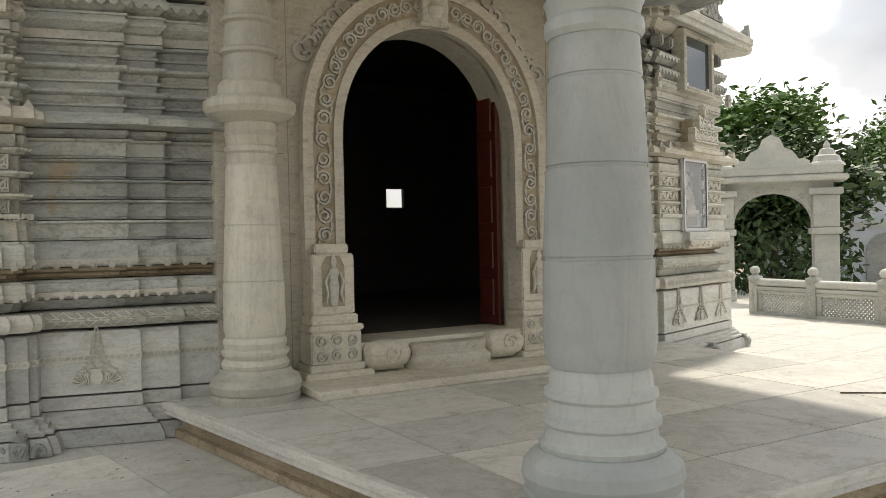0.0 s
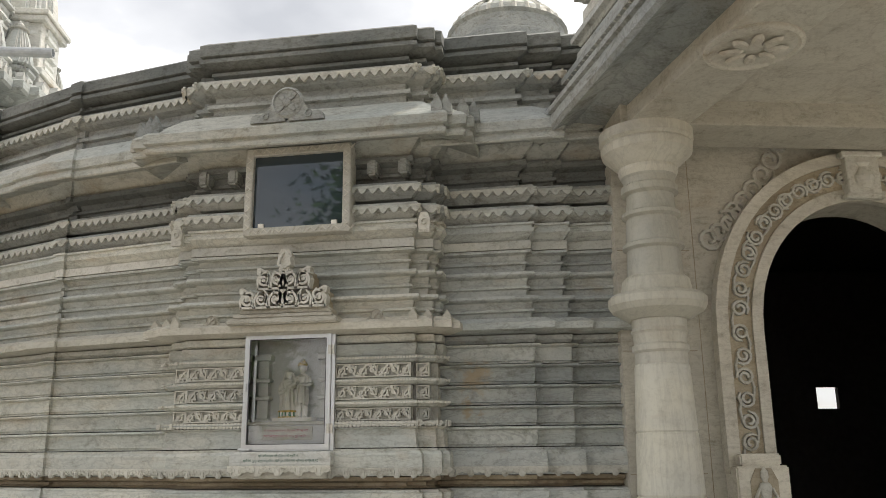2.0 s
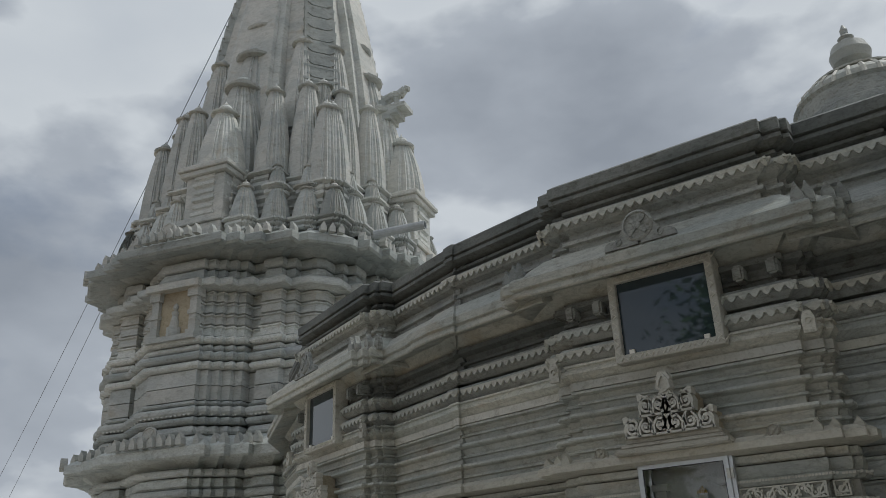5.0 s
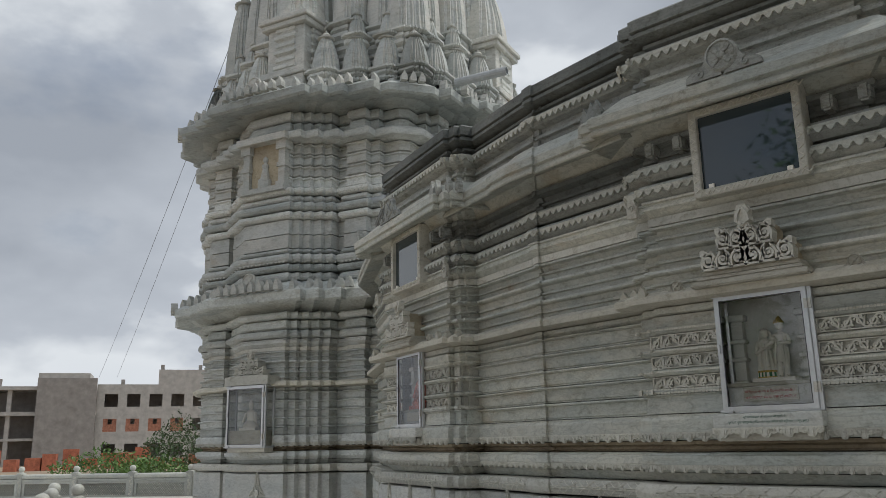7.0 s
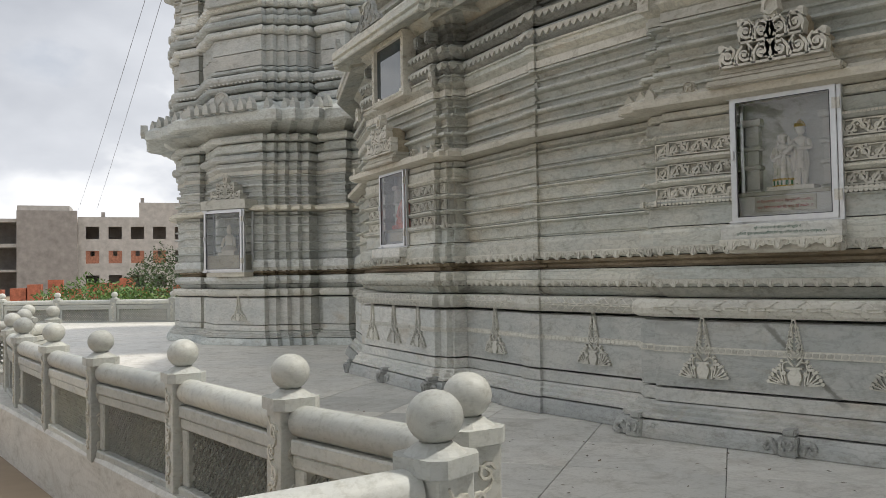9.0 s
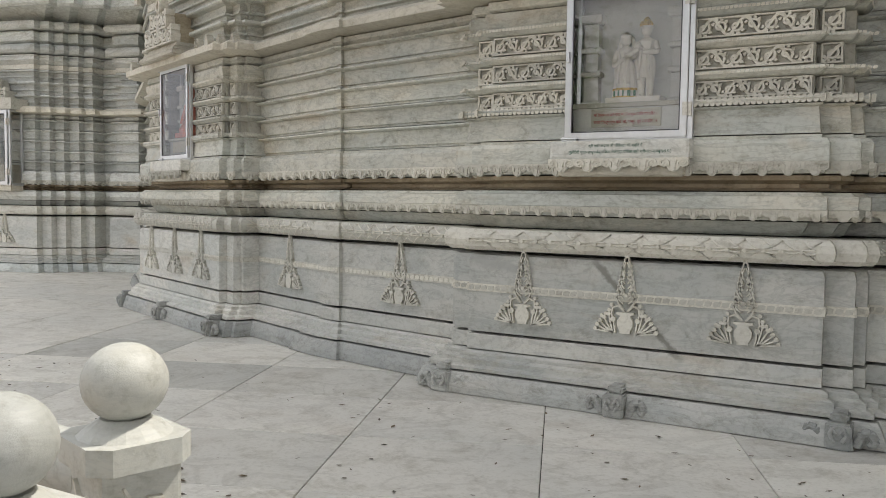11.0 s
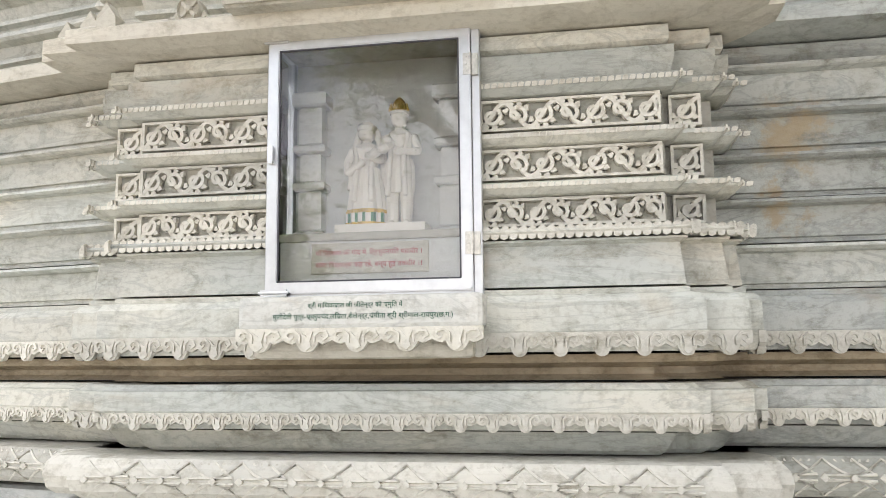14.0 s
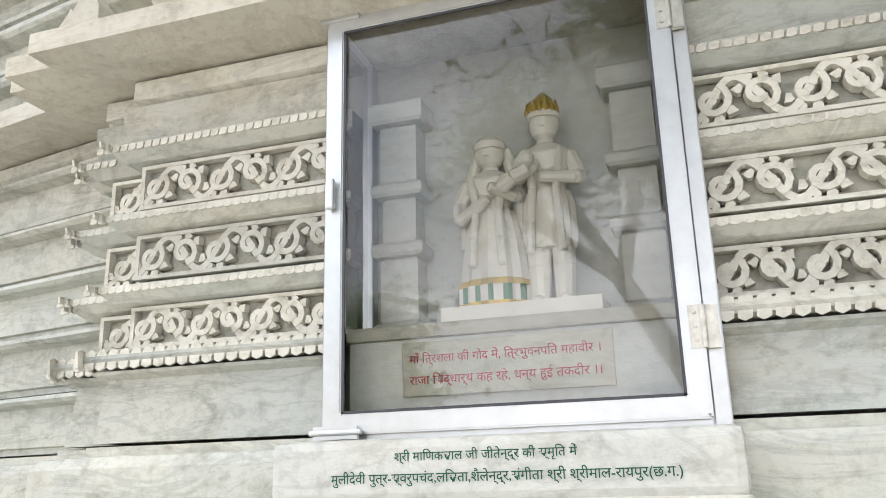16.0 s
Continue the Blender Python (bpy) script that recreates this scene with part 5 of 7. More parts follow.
for z in (1.55, 2.62, 3.55, 4.45):
    for sx in (-1, 1):
        add_box(wj, sx * 2.0 - 0.34, -0.002, z, sx * 2.0 + 0.34, 0.0, z + 0.008)
for sx in (-1, 1):
    add_box(wj, sx * 1.62 - 0.004, -0.002, 0.4, sx * 1.62 + 0.004, 0.0, 4.9)
part("wall_joint", wj, M_CREAM_SHADE_JOINT, dw)
sp = bmesh.new()
for sx in (-1, 1):
    for i in range(9):
        t = i / 8
        x, z = sx * (1.46 - 0.75 * t), 3.55 + 0.95 * t - 0.12 * math.sin(t * 3.1)
        ribbon(sp, spiral(x, z + 0.12, 0.12, 1.3, i * 1.1, sx, 14), 0.04, 0.035, Matrix.Translation((0, 0.0, 0)))
part("spandrel_carving", sp, M_RELIEF, dw)
ks = bmesh.new()
add_box(ks, -0.16, -0.19, D_TOP + 0.02, 0.16, 0.0, D_TOP + 0.44)
add_box(ks, -0.20, -0.21, D_TOP + 0.40, 0.20, 0.0, D_TOP + 0.46)
add_box(ks, -0.19, -0.20, D_TOP + 0.0, 0.19, 0.0, D_TOP + 0.05)
bmesh.ops.bevel(ks, geom=ks.edges[:], offset=0.012, segments=1, affect="EDGES")
lathe([(0.05, 0), (0.09, 0.06), (0.10, 0.12), (0.06, 0.17), (0.04, 0.21), (0.07, 0.25)], 14, Matrix.Translation((0, -0.19, D_TOP + 0.09)), ks, 0.6)
part("keystone", ks, M_RELIEF, dw)
for sx in (-1, 1):
    jb = bmesh.new()
    c = sx * (D_W + 0.20)
    for x0, x1, z0, z1, d in ((-0.36, 0.36, 0.36, 0.47, 0.40), (-0.30, 0.30, 0.47, 0.54, 0.34), (-0.27, 0.27, 0.54, 0.86, 0.30), (-0.29, 0.29, 0.86, 0.92, 0.32), (-0.25, 0.25, 0.92, 1.02, 0.27), (-0.23, 0.23, 1.02, 1.62, 0.24), (-0.18, 0.18, 1.62, 1.72, 0.22)):
        add_box(jb, c + x0, -d, z0, c + x1, 0.05, z1)
    bmesh.ops.bevel(jb, geom=jb.edges[:], offset=0.014, segments=2, affect="EDGES")
    jamb = part("door_jamb", jb, M_WARM, dw)
    # A thin darker plate on the jamb paints the shade behind the figure.
    fb = bmesh.new()
    prism(fb, [(-0.12, 0), (0.12, 0), (0.12, 0.40), (0.07, 0.50), (-0.07, 0.50), (-0.12, 0.40)], 0.004, Matrix.Translation((c, -0.242, 1.10)))
    part("figure_recess", fb, M_CREAM_SHADE_JOINT, jamb)
    gb = bmesh.new()
    mm = Matrix.Translation((c, -0.255, 1.11))
    lathe([(0.035, 0.0), (0.045, 0.04), (0.05, 0.13), (0.06, 0.20), (0.042, 0.25), (0.06, 0.33), (0.045, 0.365), (0.02, 0.38), (0.036, 0.42), (0.03, 0.465), (0.008, 0.50)], 14, mm, gb, 0.6)
    for s2 in (-1, 1):
        ribbon(gb, [(s2 * 0.055, 0.33), (s2 * 0.095, 0.24), (s2 * 0.07, 0.12), (s2 * 0.09, 0.03)], 0.026, 0.03, mm)
    part("carved_figure", gb, M_RELIEF, jamb, "weathered carved guardian figure in relief", True)
    cv = bmesh.new()
    for i in range(3):
        for k in range(2):
            ribbon(cv, spiral(c - 0.16 + i * 0.16, 0.62 + k * 0.15, 0.062, 1.4, i + k * 2.0, 1 if (i + k) % 2 else -1, 12), 0.022, 0.024, Matrix.Translation((0, -0.298, 0)))
    part("jamb_carving", cv, M_RELIEF, jamb)
tagged(part("door_step", box(-1.75, -1.02, SLAB_Z, 1.75, -0.02, SLAB_Z + 0.085, 0.02), M_WARM, None, at=DOOR), "low carved marble step before the arched doorway", "step", kind="structure")
th = thing("door_threshold", "carved marble threshold with a half-round front stone and two scrolled bosses", "threshold", DOOR, kind="structure")
part("sill", box(-D_W, -0.25, SLAB_Z + 0.086, D_W, 0.45, D_SILL, 0.02), M_WARM, th)
hb = lathe([(0.52, 0.0), (0.53, 0.07), (0.50, 0.11), (0.46, 0.14), (0.47, 0.24), (0.44, 0.26)], 30, Matrix.Translation((0.02, -0.25, SLAB_Z + 0.086)), None, 0.62)
part("half_round_stone", hb, M_WARM, th, smooth=True)
for sx in (-1, 1):
    lb = lathe([(0.06, -0.26), (0.13, -0.22), (0.16, -0.1), (0.15, 0.08), (0.12, 0.2), (0.05, 0.26)], 16, Matrix.Translation((sx * 0.72, -0.28, SLAB_Z + 0.255)) @ Matrix.Rotation(radians(90), 4, "Y"), None)
    ribbon(lb, spiral(sx * 0.72, SLAB_Z + 0.27, 0.10, 1.3, 0.4, sx, 12), 0.03, 0.17, Matrix.Translation((0, -0.28, 0)))
    part("scrolled_boss", lb, M_WARM, th, smooth=True)

dr = thing("door_leaf", "open dark red painted wooden door leaf inside the arch", "door", DOOR @ pose(D_W - 0.10, 0.14, 0, 0, 0, -90))
part("leaf", box(-0.40, 0.0, D_SILL + 0.01, 0.0, 0.06, 3.55, 0.01), M_DOOR, dr)
db = bmesh.new()
for i in range(5):
    for k in (1,):
        add_box(db, -0.82 + k * 0.48, -0.025, D_SILL + 0.12 + i * 0.54, -0.55 + k * 0.48, 0.0, D_SILL + 0.56 + i * 0.54)
bmesh.ops.bevel(db, geom=db.edges[:], offset=0.012, segments=1, affect="EDGES")
part("raised_panel", db, M_DOOR, dr)

room = thing("wall_hall", "hall interior behind the doorway, coloured dark for shade", "wall", DOOR, kind="structure")
# Walls, floor and ceiling all take the darkened shade colour.
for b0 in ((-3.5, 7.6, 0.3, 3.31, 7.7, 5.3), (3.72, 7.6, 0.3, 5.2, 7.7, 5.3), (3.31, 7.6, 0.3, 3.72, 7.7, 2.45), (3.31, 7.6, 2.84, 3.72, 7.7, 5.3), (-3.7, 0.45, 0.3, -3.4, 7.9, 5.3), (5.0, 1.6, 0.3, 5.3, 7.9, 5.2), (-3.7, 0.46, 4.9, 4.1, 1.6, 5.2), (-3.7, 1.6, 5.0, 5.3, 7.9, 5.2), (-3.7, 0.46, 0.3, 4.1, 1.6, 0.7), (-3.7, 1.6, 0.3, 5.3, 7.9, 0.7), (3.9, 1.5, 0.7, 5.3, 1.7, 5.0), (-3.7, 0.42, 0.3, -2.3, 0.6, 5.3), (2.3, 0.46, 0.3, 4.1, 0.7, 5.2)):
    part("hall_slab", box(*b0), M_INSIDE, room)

ROOF = [(0.08, 7.75), (1.85, 3.22), (7.05, 4.35), (6.2, 9.6)]
pr = thing("porch_roof", "marble porch roof with a sloping eave and stacked mouldings", "roof", kind="structure")
part("eave", band(ROOF, [(-0.30, 4.64), (0.0, 4.70), (0.20, 4.62), (0.23, 4.66), (0.23, 4.74), (0.21, 4.75), (0.21, 4.78), (0.24, 4.79), (0.24, 4.84), (0.18, 4.88), (0.04, 4.98)], True, -0.7), M_ROOF, pr)
for z, o, h in ((4.98, -0.02, 0.14), (5.14, 0.0, 0.16), (5.32, -0.12, 0.20), (5.54, -0.08, 0.14), (5.70, -0.18, 0.26), (5.98, -0.12, 0.16), (6.16, -0.28, 0.20), (6.38, -0.26, 0.14), (6.54, -0.36, 0.22)):
    part("roof_course", band(ROOF, [(o - 0.07, z), (o - 0.05, z + h * 0.25), (o, z + h * 0.4), (o, z + h * 0.8), (o - 0.05, z + h)], True, -1.0), M_ROOF if o > -0.15 else M_WALL, pr)
part("scallop_fringe", scallops(ROOF + ROOF[:1], -0.03, 5.27, 0.08, 0.10, 0.026, 0.1), M_WALL, pr)
rc = bmesh.new()
for z0, z1, k in ((4.71, 4.86, 0.1), (6.70, 6.78, 0.12)):
    cx, cy = 3.9, 6.2
    a = [rc.verts.new((x + (cx - x) * k, y + (cy - y) * k, z0)) for x, y in ROOF]
    b = [rc.verts.new((x + (cx - x) * k, y + (cy - y) * k, z1)) for x, y in ROOF]
    rc.faces.new(a)
    rc.faces.new(b)
    for i in range(4):
        rc.faces.new((a[i], a[(i + 1) % 4], b[(i + 1) % 4], b[i]))
part("ceiling_slab", rc, M_WARM, pr)
cols_xy = [c[3] for c in COLS]
for a, b in ((0, 1), (1, 2), (2, 3), (0, 3)):
    p, q = Vector(cols_xy[a]), Vector(cols_xy[b])
    d = q - p
    mm = Matrix.Translation((p.x, p.y, 0)) @ Matrix.Rotation(math.atan2(d.y, d.x), 4, "Z")
    part("beam", box(-0.3, -0.27, 4.49, d.length + 0.3, 0.27, 4.72, 0.015), M_WARM, pr, at=mm)
rs = lathe([(0.34, 0.0), (0.34, 0.02), (0.31, 0.03), (0.29, 0.015)], 30, None)
for i in range(8):
    mm = Matrix.Rotation(i * math.pi / 4, 4, "Z") @ Matrix.Translation((0.15, 0, 0.02))
    lathe([(0.02, 0), (0.085, 0.01), (0.06, 0.03), (0.01, 0.035)], 10, mm, rs, 0.5)
p, q = Vector(cols_xy[0]), Vector(cols_xy[1])
c = p.lerp(q, 0.42)
part("ceiling_rosette", rs, M_WARM, pr, at=Matrix.Translation((c.x + 0.02, c.y, 4.49)) @ Matrix.Rotation(math.pi, 4, "X"), smooth=True)


# ---- roof dome of the hall ----
dm = thing("roof_dome", "small ribbed white marble roof dome with a pot finial", "dome", pose(-0.9, 13.4, 7.72) @ Matrix.Scale(0.515, 4))
part("drum", lathe([(2.1, -4.62), (2.1, 1.4), (1.95, 1.5), (1.95, 2.0), (2.05, 2.1)], 32), M_ROOF, dm)
part("cap", lathe([(p, 2.1 + (q - 1.2) * 0.62) for p, q in [(1.95, 1.2), (1.85, 1.65), (1.6, 2.05), (1.35, 2.3), (1.42, 2.34), (1.42, 2.44), (1.1, 2.62), (0.72, 2.76), (0.5, 2.8)]], 32), M_WALL, dm, smooth=True)
rb = bmesh.new()
for r0, z0, r1, z1 in ((1.93, 2.12, 1.86, 2.38), (1.86, 2.38, 1.62, 2.63), (1.62, 2.63, 1.36, 2.79)):
    a = [rb.verts.new(p) for p in ((r0, -0.08, z0), (r0 + 0.06, 0, z0), (r0, 0.08, z0))]
    b = [rb.verts.new(p) for p in ((r1, -0.06, z1), (r1 + 0.06, 0, z1), (r1, 0.06, z1))]
    rb.faces.new((a[0], a[1], b[1], b[0]))
    rb.faces.new((a[1], a[2], b[2], b[1]))
bmesh.ops.remove_doubles(rb, verts=rb.verts, dist=0.03)
RIB = mesh_from(rb, "rib", M_RELIEF)
for i in range(28):
    part("rib", RIB, None, dm, at=Matrix.Rotation(i * 2 * math.pi / 28, 4, "Z"))
part("finial", lathe([(p * 1.12, 3.09 + (q - 2.8) * 1.42) for p, q in [(0.5, 2.8), (0.55, 2.9), (0.36, 2.96), (0.30, 3.02), (0.50, 3.18), (0.56, 3.4), (0.46, 3.62), (0.22, 3.74), (0.16, 3.8), (0.22, 3.86), (0.10, 3.95), (0.11, 4.08), (0.03, 4.22)]], 28), M_RAIL, dm, smooth=True)
hr = thing("hall_roof", "flat marble hall roof behind the parapet", "roof", kind="structure")
hb = bmesh.new()
ring = [(-12.2, 12.7), (-9.4, 9.75), (-6.6, 8.72), (-5.2, 8.2), (-3.7, 7.95), (1.5, 7.95), (4.8, 9.2), (6.9, 11.0), (9.0, 15.0), (6, 22), (-6, 24), (-12, 18)]
a = [hb.verts.new((x, y, 5.30)) for x, y in ring]
b = [hb.verts.new((x, y, 5.40)) for x, y in ring]
hb.faces.new(a)
hb.faces.new(b)
for i in range(len(ring)):
    j = (i + 1) % len(ring)
    hb.faces.new((a[i], a[j], b[j], b[i]))
    hb.faces.new([hb.verts.new((*ring[i], 0.0)), hb.verts.new((*ring[j], 0.0)), hb.verts.new((*ring[j], 5.3)), hb.verts.new((*ring[i], 5.3))]) if i > 5 and i not in (8, 9) else None
part("roof_slab", hb, M_ROOF, hr)


# ---- spired tower ----
TOWER = pose(-16.1, 15.05, 0, 0, 0, 15)
tw = thing("temple_tower", "tall spired temple tower of pale marble with clustered miniature spires", "tower", TOWER)


WALL_STEPS = ((1.0, 0.16), (0.968, 0.16), (0.968, 0.205), (0.936, 0.205), (0.936, 0.25), (0.904, 0.25), (0.904, 0.30), (0.872, 0.30), (0.872, 0.345), (0.80, 0.345), (0.80, 0.395), (0.84, 0.395), (0.84, 0.545), (0.79, 0.545), (0.79, 0.60), (0.735, 0.60), (0.735, 0.685))
EAVE_STEPS = ((1.0, 0.22), (0.955, 0.22), (0.955, 0.30), (0.905, 0.30), (0.905, 0.40), (0.86, 0.40), (0.86, 0.56), (0.79, 0.56), (0.79, 0.685))
SPIRE_STEPS = ((1.04, 0.27), (0.97, 0.27), (0.97, 0.36), (0.86, 0.36), (0.86, 0.58), (0.72, 0.58), (0.72, 0.66))


def star(r, steps=WALL_STEPS):
    """A stepped square plan of half-width r, walked with its outside on the right."""
    q = [(-b * r, -a * r) for a, b in steps]
    side = q[::-1] + [(-x, y) for x, y in q]
    out = []
    for k in range(4):
        c, s = math.cos(k * math.pi / 2), math.sin(k * math.pi / 2)
        out += [(x * c - y * s, x * s + y * c) for x, y in side]
    return out


R0 = 4.25
PL = star(R0)
PE = star(R0, EAVE_STEPS)
for nm, mat, prof in LOW + PLAIN_MID + HIGH[:6]:
    part(nm, band(PL, prof, True), {M_WALL: M_TOWER, M_GREY: M_TOWER_GREY}.get(mat, mat), tw)
part("lotus_frieze", scallops(PL + PL[:1], -0.022, 1.635, 0.088, 0.15), M_RELIEF, tw)
# The same dark filler stands as seam shade behind the tower courses.
part("tower_core", band(PE, [(-0.62, 0.0), (-0.62, 10.0)], True, -0.7), M_GAP, tw)


def roll(z, h, o, d=0.09):
    """A round moulding between two necks."""
    return [(o - d, z), (o - d * 0.35, z + h * 0.12), (o, z + h * 0.36), (o, z + h * 0.64), (o - d * 0.35, z + h * 0.88), (o - d, z + h)]


part("tower_course", band(PL, roll(3.87, 0.18, 0.04), True), M_TOWER, tw)
part("tower_course", band(PL, [(-0.10, 4.06), (-0.05, 4.10), (-0.05, 4.24), (-0.09, 4.28)], True), M_TOWER_GREY, tw)
part("tower_course", band(PL, roll(4.29, 0.16, 0.06), True), M_TOWER, tw)
part("lower_eave", band(PE, [(-0.25, 4.46), (0.05, 4.66), (0.40, 4.58), (0.45, 4.62), (0.45, 4.80), (0.34, 4.88), (0.12, 5.04), (-0.10, 5.14)], True, -0.6), M_TOWER_GREY, tw)
for z, h, o, mat in ((5.14, 0.20, 0.04, M_TOWER), (5.35, 0.17, 0.09, M_TOWER_GREY), (5.53, 0.22, 0.11, M_TOWER), (5.76, 0.12, 0.02, M_TOWER_GREY), (6.56, 0.18, 0.08, M_TOWER), (6.75, 0.20, 0.12, M_TOWER_GREY), (6.96, 0.16, 0.03, M_TOWER), (7.13, 0.17, 0.10, M_TOWER)):
    part("tower_course", band(PL, roll(z, h, o), True), mat, tw)
part("tower_panel", band(PL, [(-0.03, 5.89), (-0.02, 6.20)], True), M_PANEL, tw)
part("tower_panel", band(PL, [(-0.02, 6.21), (-0.03, 6.55)], True), M_TOWER, tw)
tagged(part("scallop_fringe", scallops(PL + PL[:1], 0.06, 5.62, 0.09, 0.11), M_TOWER, tw), kind="stuff")
tagged(part("scallop_fringe", scallops(PL + PL[:1], 0.06, 7.24, 0.09, 0.11), M_TOWER, tw), kind="stuff")
for k, z in enumerate((7.31, 7.58, 7.85, 8.12)):
    part("tower_course", band(PL, [(-0.12, z), (-0.05, z + 0.03), (-0.07, z + 0.20), (-0.03, z + 0.22), (-0.03, z + 0.25), (-0.12, z + 0.262)], True), (M_TOWER, M_PANEL)[k % 2], tw)
part("tower_cornice", band(PE, [(-0.16, 8.39), (-0.02, 8.43), (0.12, 8.42), (0.14, 8.46), (0.14, 8.56), (0.04, 8.64), (-0.14, 8.70)], True, -0.6), M_TOWER, tw)
part("tower_course", band(PL, roll(8.70, 0.26, -0.10, 0.06), True), M_TOWER_GREY, tw)
part("tower_course", band(PL, roll(8.97, 0.24, -0.06, 0.06), True), M_TOWER, tw)
part("upper_eave", band(PE, [(-0.30, 9.21), (0.0, 9.34), (0.46, 9.25), (0.52, 9.29), (0.52, 9.46), (0.40, 9.54), (0.15, 9.70), (-0.15, 9.82)], True, -1.2), M_TOWER_GREY, tw)
cr = bmesh.new()
for x, y, a, s in along(PE + PE[:1], 0.22):
    for zz, oo in ((4.84, 0.42), (9.50, 0.49)):
        acroterion(cr, place_on(x, y, a, oo, zz), 0.24 if s > 0.2 else 0.20, 0.07, 0.16)
part("eave_leaves", cr, M_PANEL, tw)
for k in range(4):
    rot = Matrix.Rotation(k * math.pi / 2, 4, "Z")
    for zz, oo in ((4.86, 0.44), (9.52, 0.50)):
        fl = bmesh.new()
        fleuron(fl, rot @ Matrix.Translation((0, -R0 - oo, zz)), 0.62, 0.42)
        part("eave_crest", fl, M_PANEL, tw)


def taper(t):
    """Half-width of a curved spire at the height t, 0 to 1."""
    return 1.0 - 0.60 * t ** 1.9


def crown(bm, m, k, z):
    """Flat collar, ribbed disc and pot finial on a spire's shoulder."""
    lathe([(k * 0.9, z - k * 0.05), (k * 1.35, z + k * 0.02), (k * 1.42, z + k * 0.16), (k * 1.25, z + k * 0.26), (k * 0.7, z + k * 0.34), (k * 0.45, z + k * 0.44)], 16, m, bm)
    lathe([(k * 0.40, z + k * 0.42), (k * 0.62, z + k * 0.56), (k * 0.70, z + k * 0.80), (k * 0.56, z + k * 1.06), (k * 0.26, z + k * 1.22), (k * 0.30, z + k * 1.30), (k * 0.14, z + k * 1.46), (k * 0.03, z + k * 1.78)], 14, m, bm)


def spirelet(r, h, rings=9):
    """Curved bullet-shaped spire of plain upright facets, the middle one faced with lighter slabs, with its crown."""
    bm = bmesh.new()
    rows = []
    for i in range(rings + 1):
        t = i / rings
        rows.append([bm.verts.new((x, y, t * h)) for x, y in star(r * taper(t), SPIRE_STEPS)])
    n = len(rows[0])
    mid = len(SPIRE_STEPS) - 1
    for a, b in zip(rows, rows[1:]):
        for i in range(n):
            f = bm.faces.new((a[i], a[(i + 1) % n], b[(i + 1) % n], b[i]))
            f.material_index = 1 if i % (n // 4) in (mid, mid - 4, mid + 4) else 0
    bm.faces.new(rows[-1])
    crown(bm, Matrix.Identity(4), r * 0.44, h)
    return bm


ZS = 9.78
MR, MH = 2.85, 12.6
SPIRE_AT = Matrix.Translation((0.28, 0, 0))
part("main_spire", spirelet(MR, MH, 22), M_TOWER, tw, at=SPIRE_AT @ Matrix.Translation((0, 0, ZS))).data.materials.append(M_PANEL)
for k in range(4):
    rot = Matrix.Rotation(k * math.pi / 2 + math.pi / 4, 4, "Z")
    lat = bmesh.new()
    for i in range(27):
        t = (i + 0.5) / 27
        w = MR * taper(t)
        m = rot @ Matrix.Translation((0, -1.065 * w, ZS + t * MH))
        b, hh = 0.20 * w + 0.02, 0.22
        add_box(lat, -b, -0.12, -hh, b, 0.2, -hh * 0.66, m)
        add_box(lat, -b * 0.94, -0.05, -hh * 0.66, b * 0.94, 0.2, hh * 1.12, m)
        prism(lat, [(-b * 0.45, -hh * 0.45), (b * 0.45, -hh * 0.45), (b * 0.8, 0.0), (b * 0.45, hh * 0.6), (-b * 0.45, hh * 0.6), (-b * 0.8, 0.0)], 0.10, m)
    part("spire_lattice", lat, M_TOWER_GREY, tw, at=SPIRE_AT)

# on each face: nested spires on the middle line, flanking ones, and a row of small ones along the eave: x, y, half-width, foot, spire height
SPIRES = [(0.0, -3.45, 0.60, 1.95, 1.75), (0.0, -2.78, 0.82, 1.90, 2.95), (0.0, -2.22, 0.96, 2.0, 4.15), (0.0, -1.78, 1.06, 2.2, 5.15)]
for q in (-1, 1):
    SPIRES += [(q * 1.22, -3.02, 0.44, 1.75, 2.55), (q * 1.95, -2.62, 0.46, 1.60, 2.9), (q * 2.66, -2.55, 0.46, 1.35, 2.3), (q * 1.36, -1.98, 0.54, 3.5, 3.0), (q * 2.12, -2.12, 0.44, 2.7, 2.1),
               (q * 0.98, -3.72, 0.34, 0.30, 0.95), (q * 1.66, -3.42, 0.34, 0.25, 0.95), (q * 2.36, -3.18, 0.34, 0.25, 0.90), (q * 3.0, -3.0, 0.34, 0.25, 0.85), (q * 1.58, -3.30, 0.22, 1.3, 0.62), (q * 2.30, -3.02, 0.22, 1.25, 0.62)]
MESHES = {}
for x, y, r, z0, h in SPIRES:
    big = r > 0.4
    base_steps = ((1.0, 0.45), (0.86, 0.45), (0.86, 0.72), (0.72, 0.72))
    prof, n_ = [], max(2, int(z0 / 0.19))
    for i in range(n_):
        za, hh = i * z0 / n_, z0 / n_
        o = 0.05 if i % 2 else 0.02
        prof += [(o - 0.06, za), (o, za + hh * 0.25), (o, za + hh * 0.66), (o - 0.06, za + hh * 0.84)]
    prof += [(0.0, z0 - 0.03), (0.10, z0 + 0.01), (0.10, z0 + 0.06), (-0.04, z0 + 0.10)]
    sp_me = mesh_from(spirelet(r, h), "miniature_spire", M_TOWER if big else M_PANEL)
    sp_me.materials.append(M_PANEL if big else M_TOWER_GREY)
    MESHES[(x, y)] = (sp_me, mesh_from(band(star(r * 0.98, base_steps), prof, True, -0.1, None, 0.0), "stepped_base", M_TOWER))
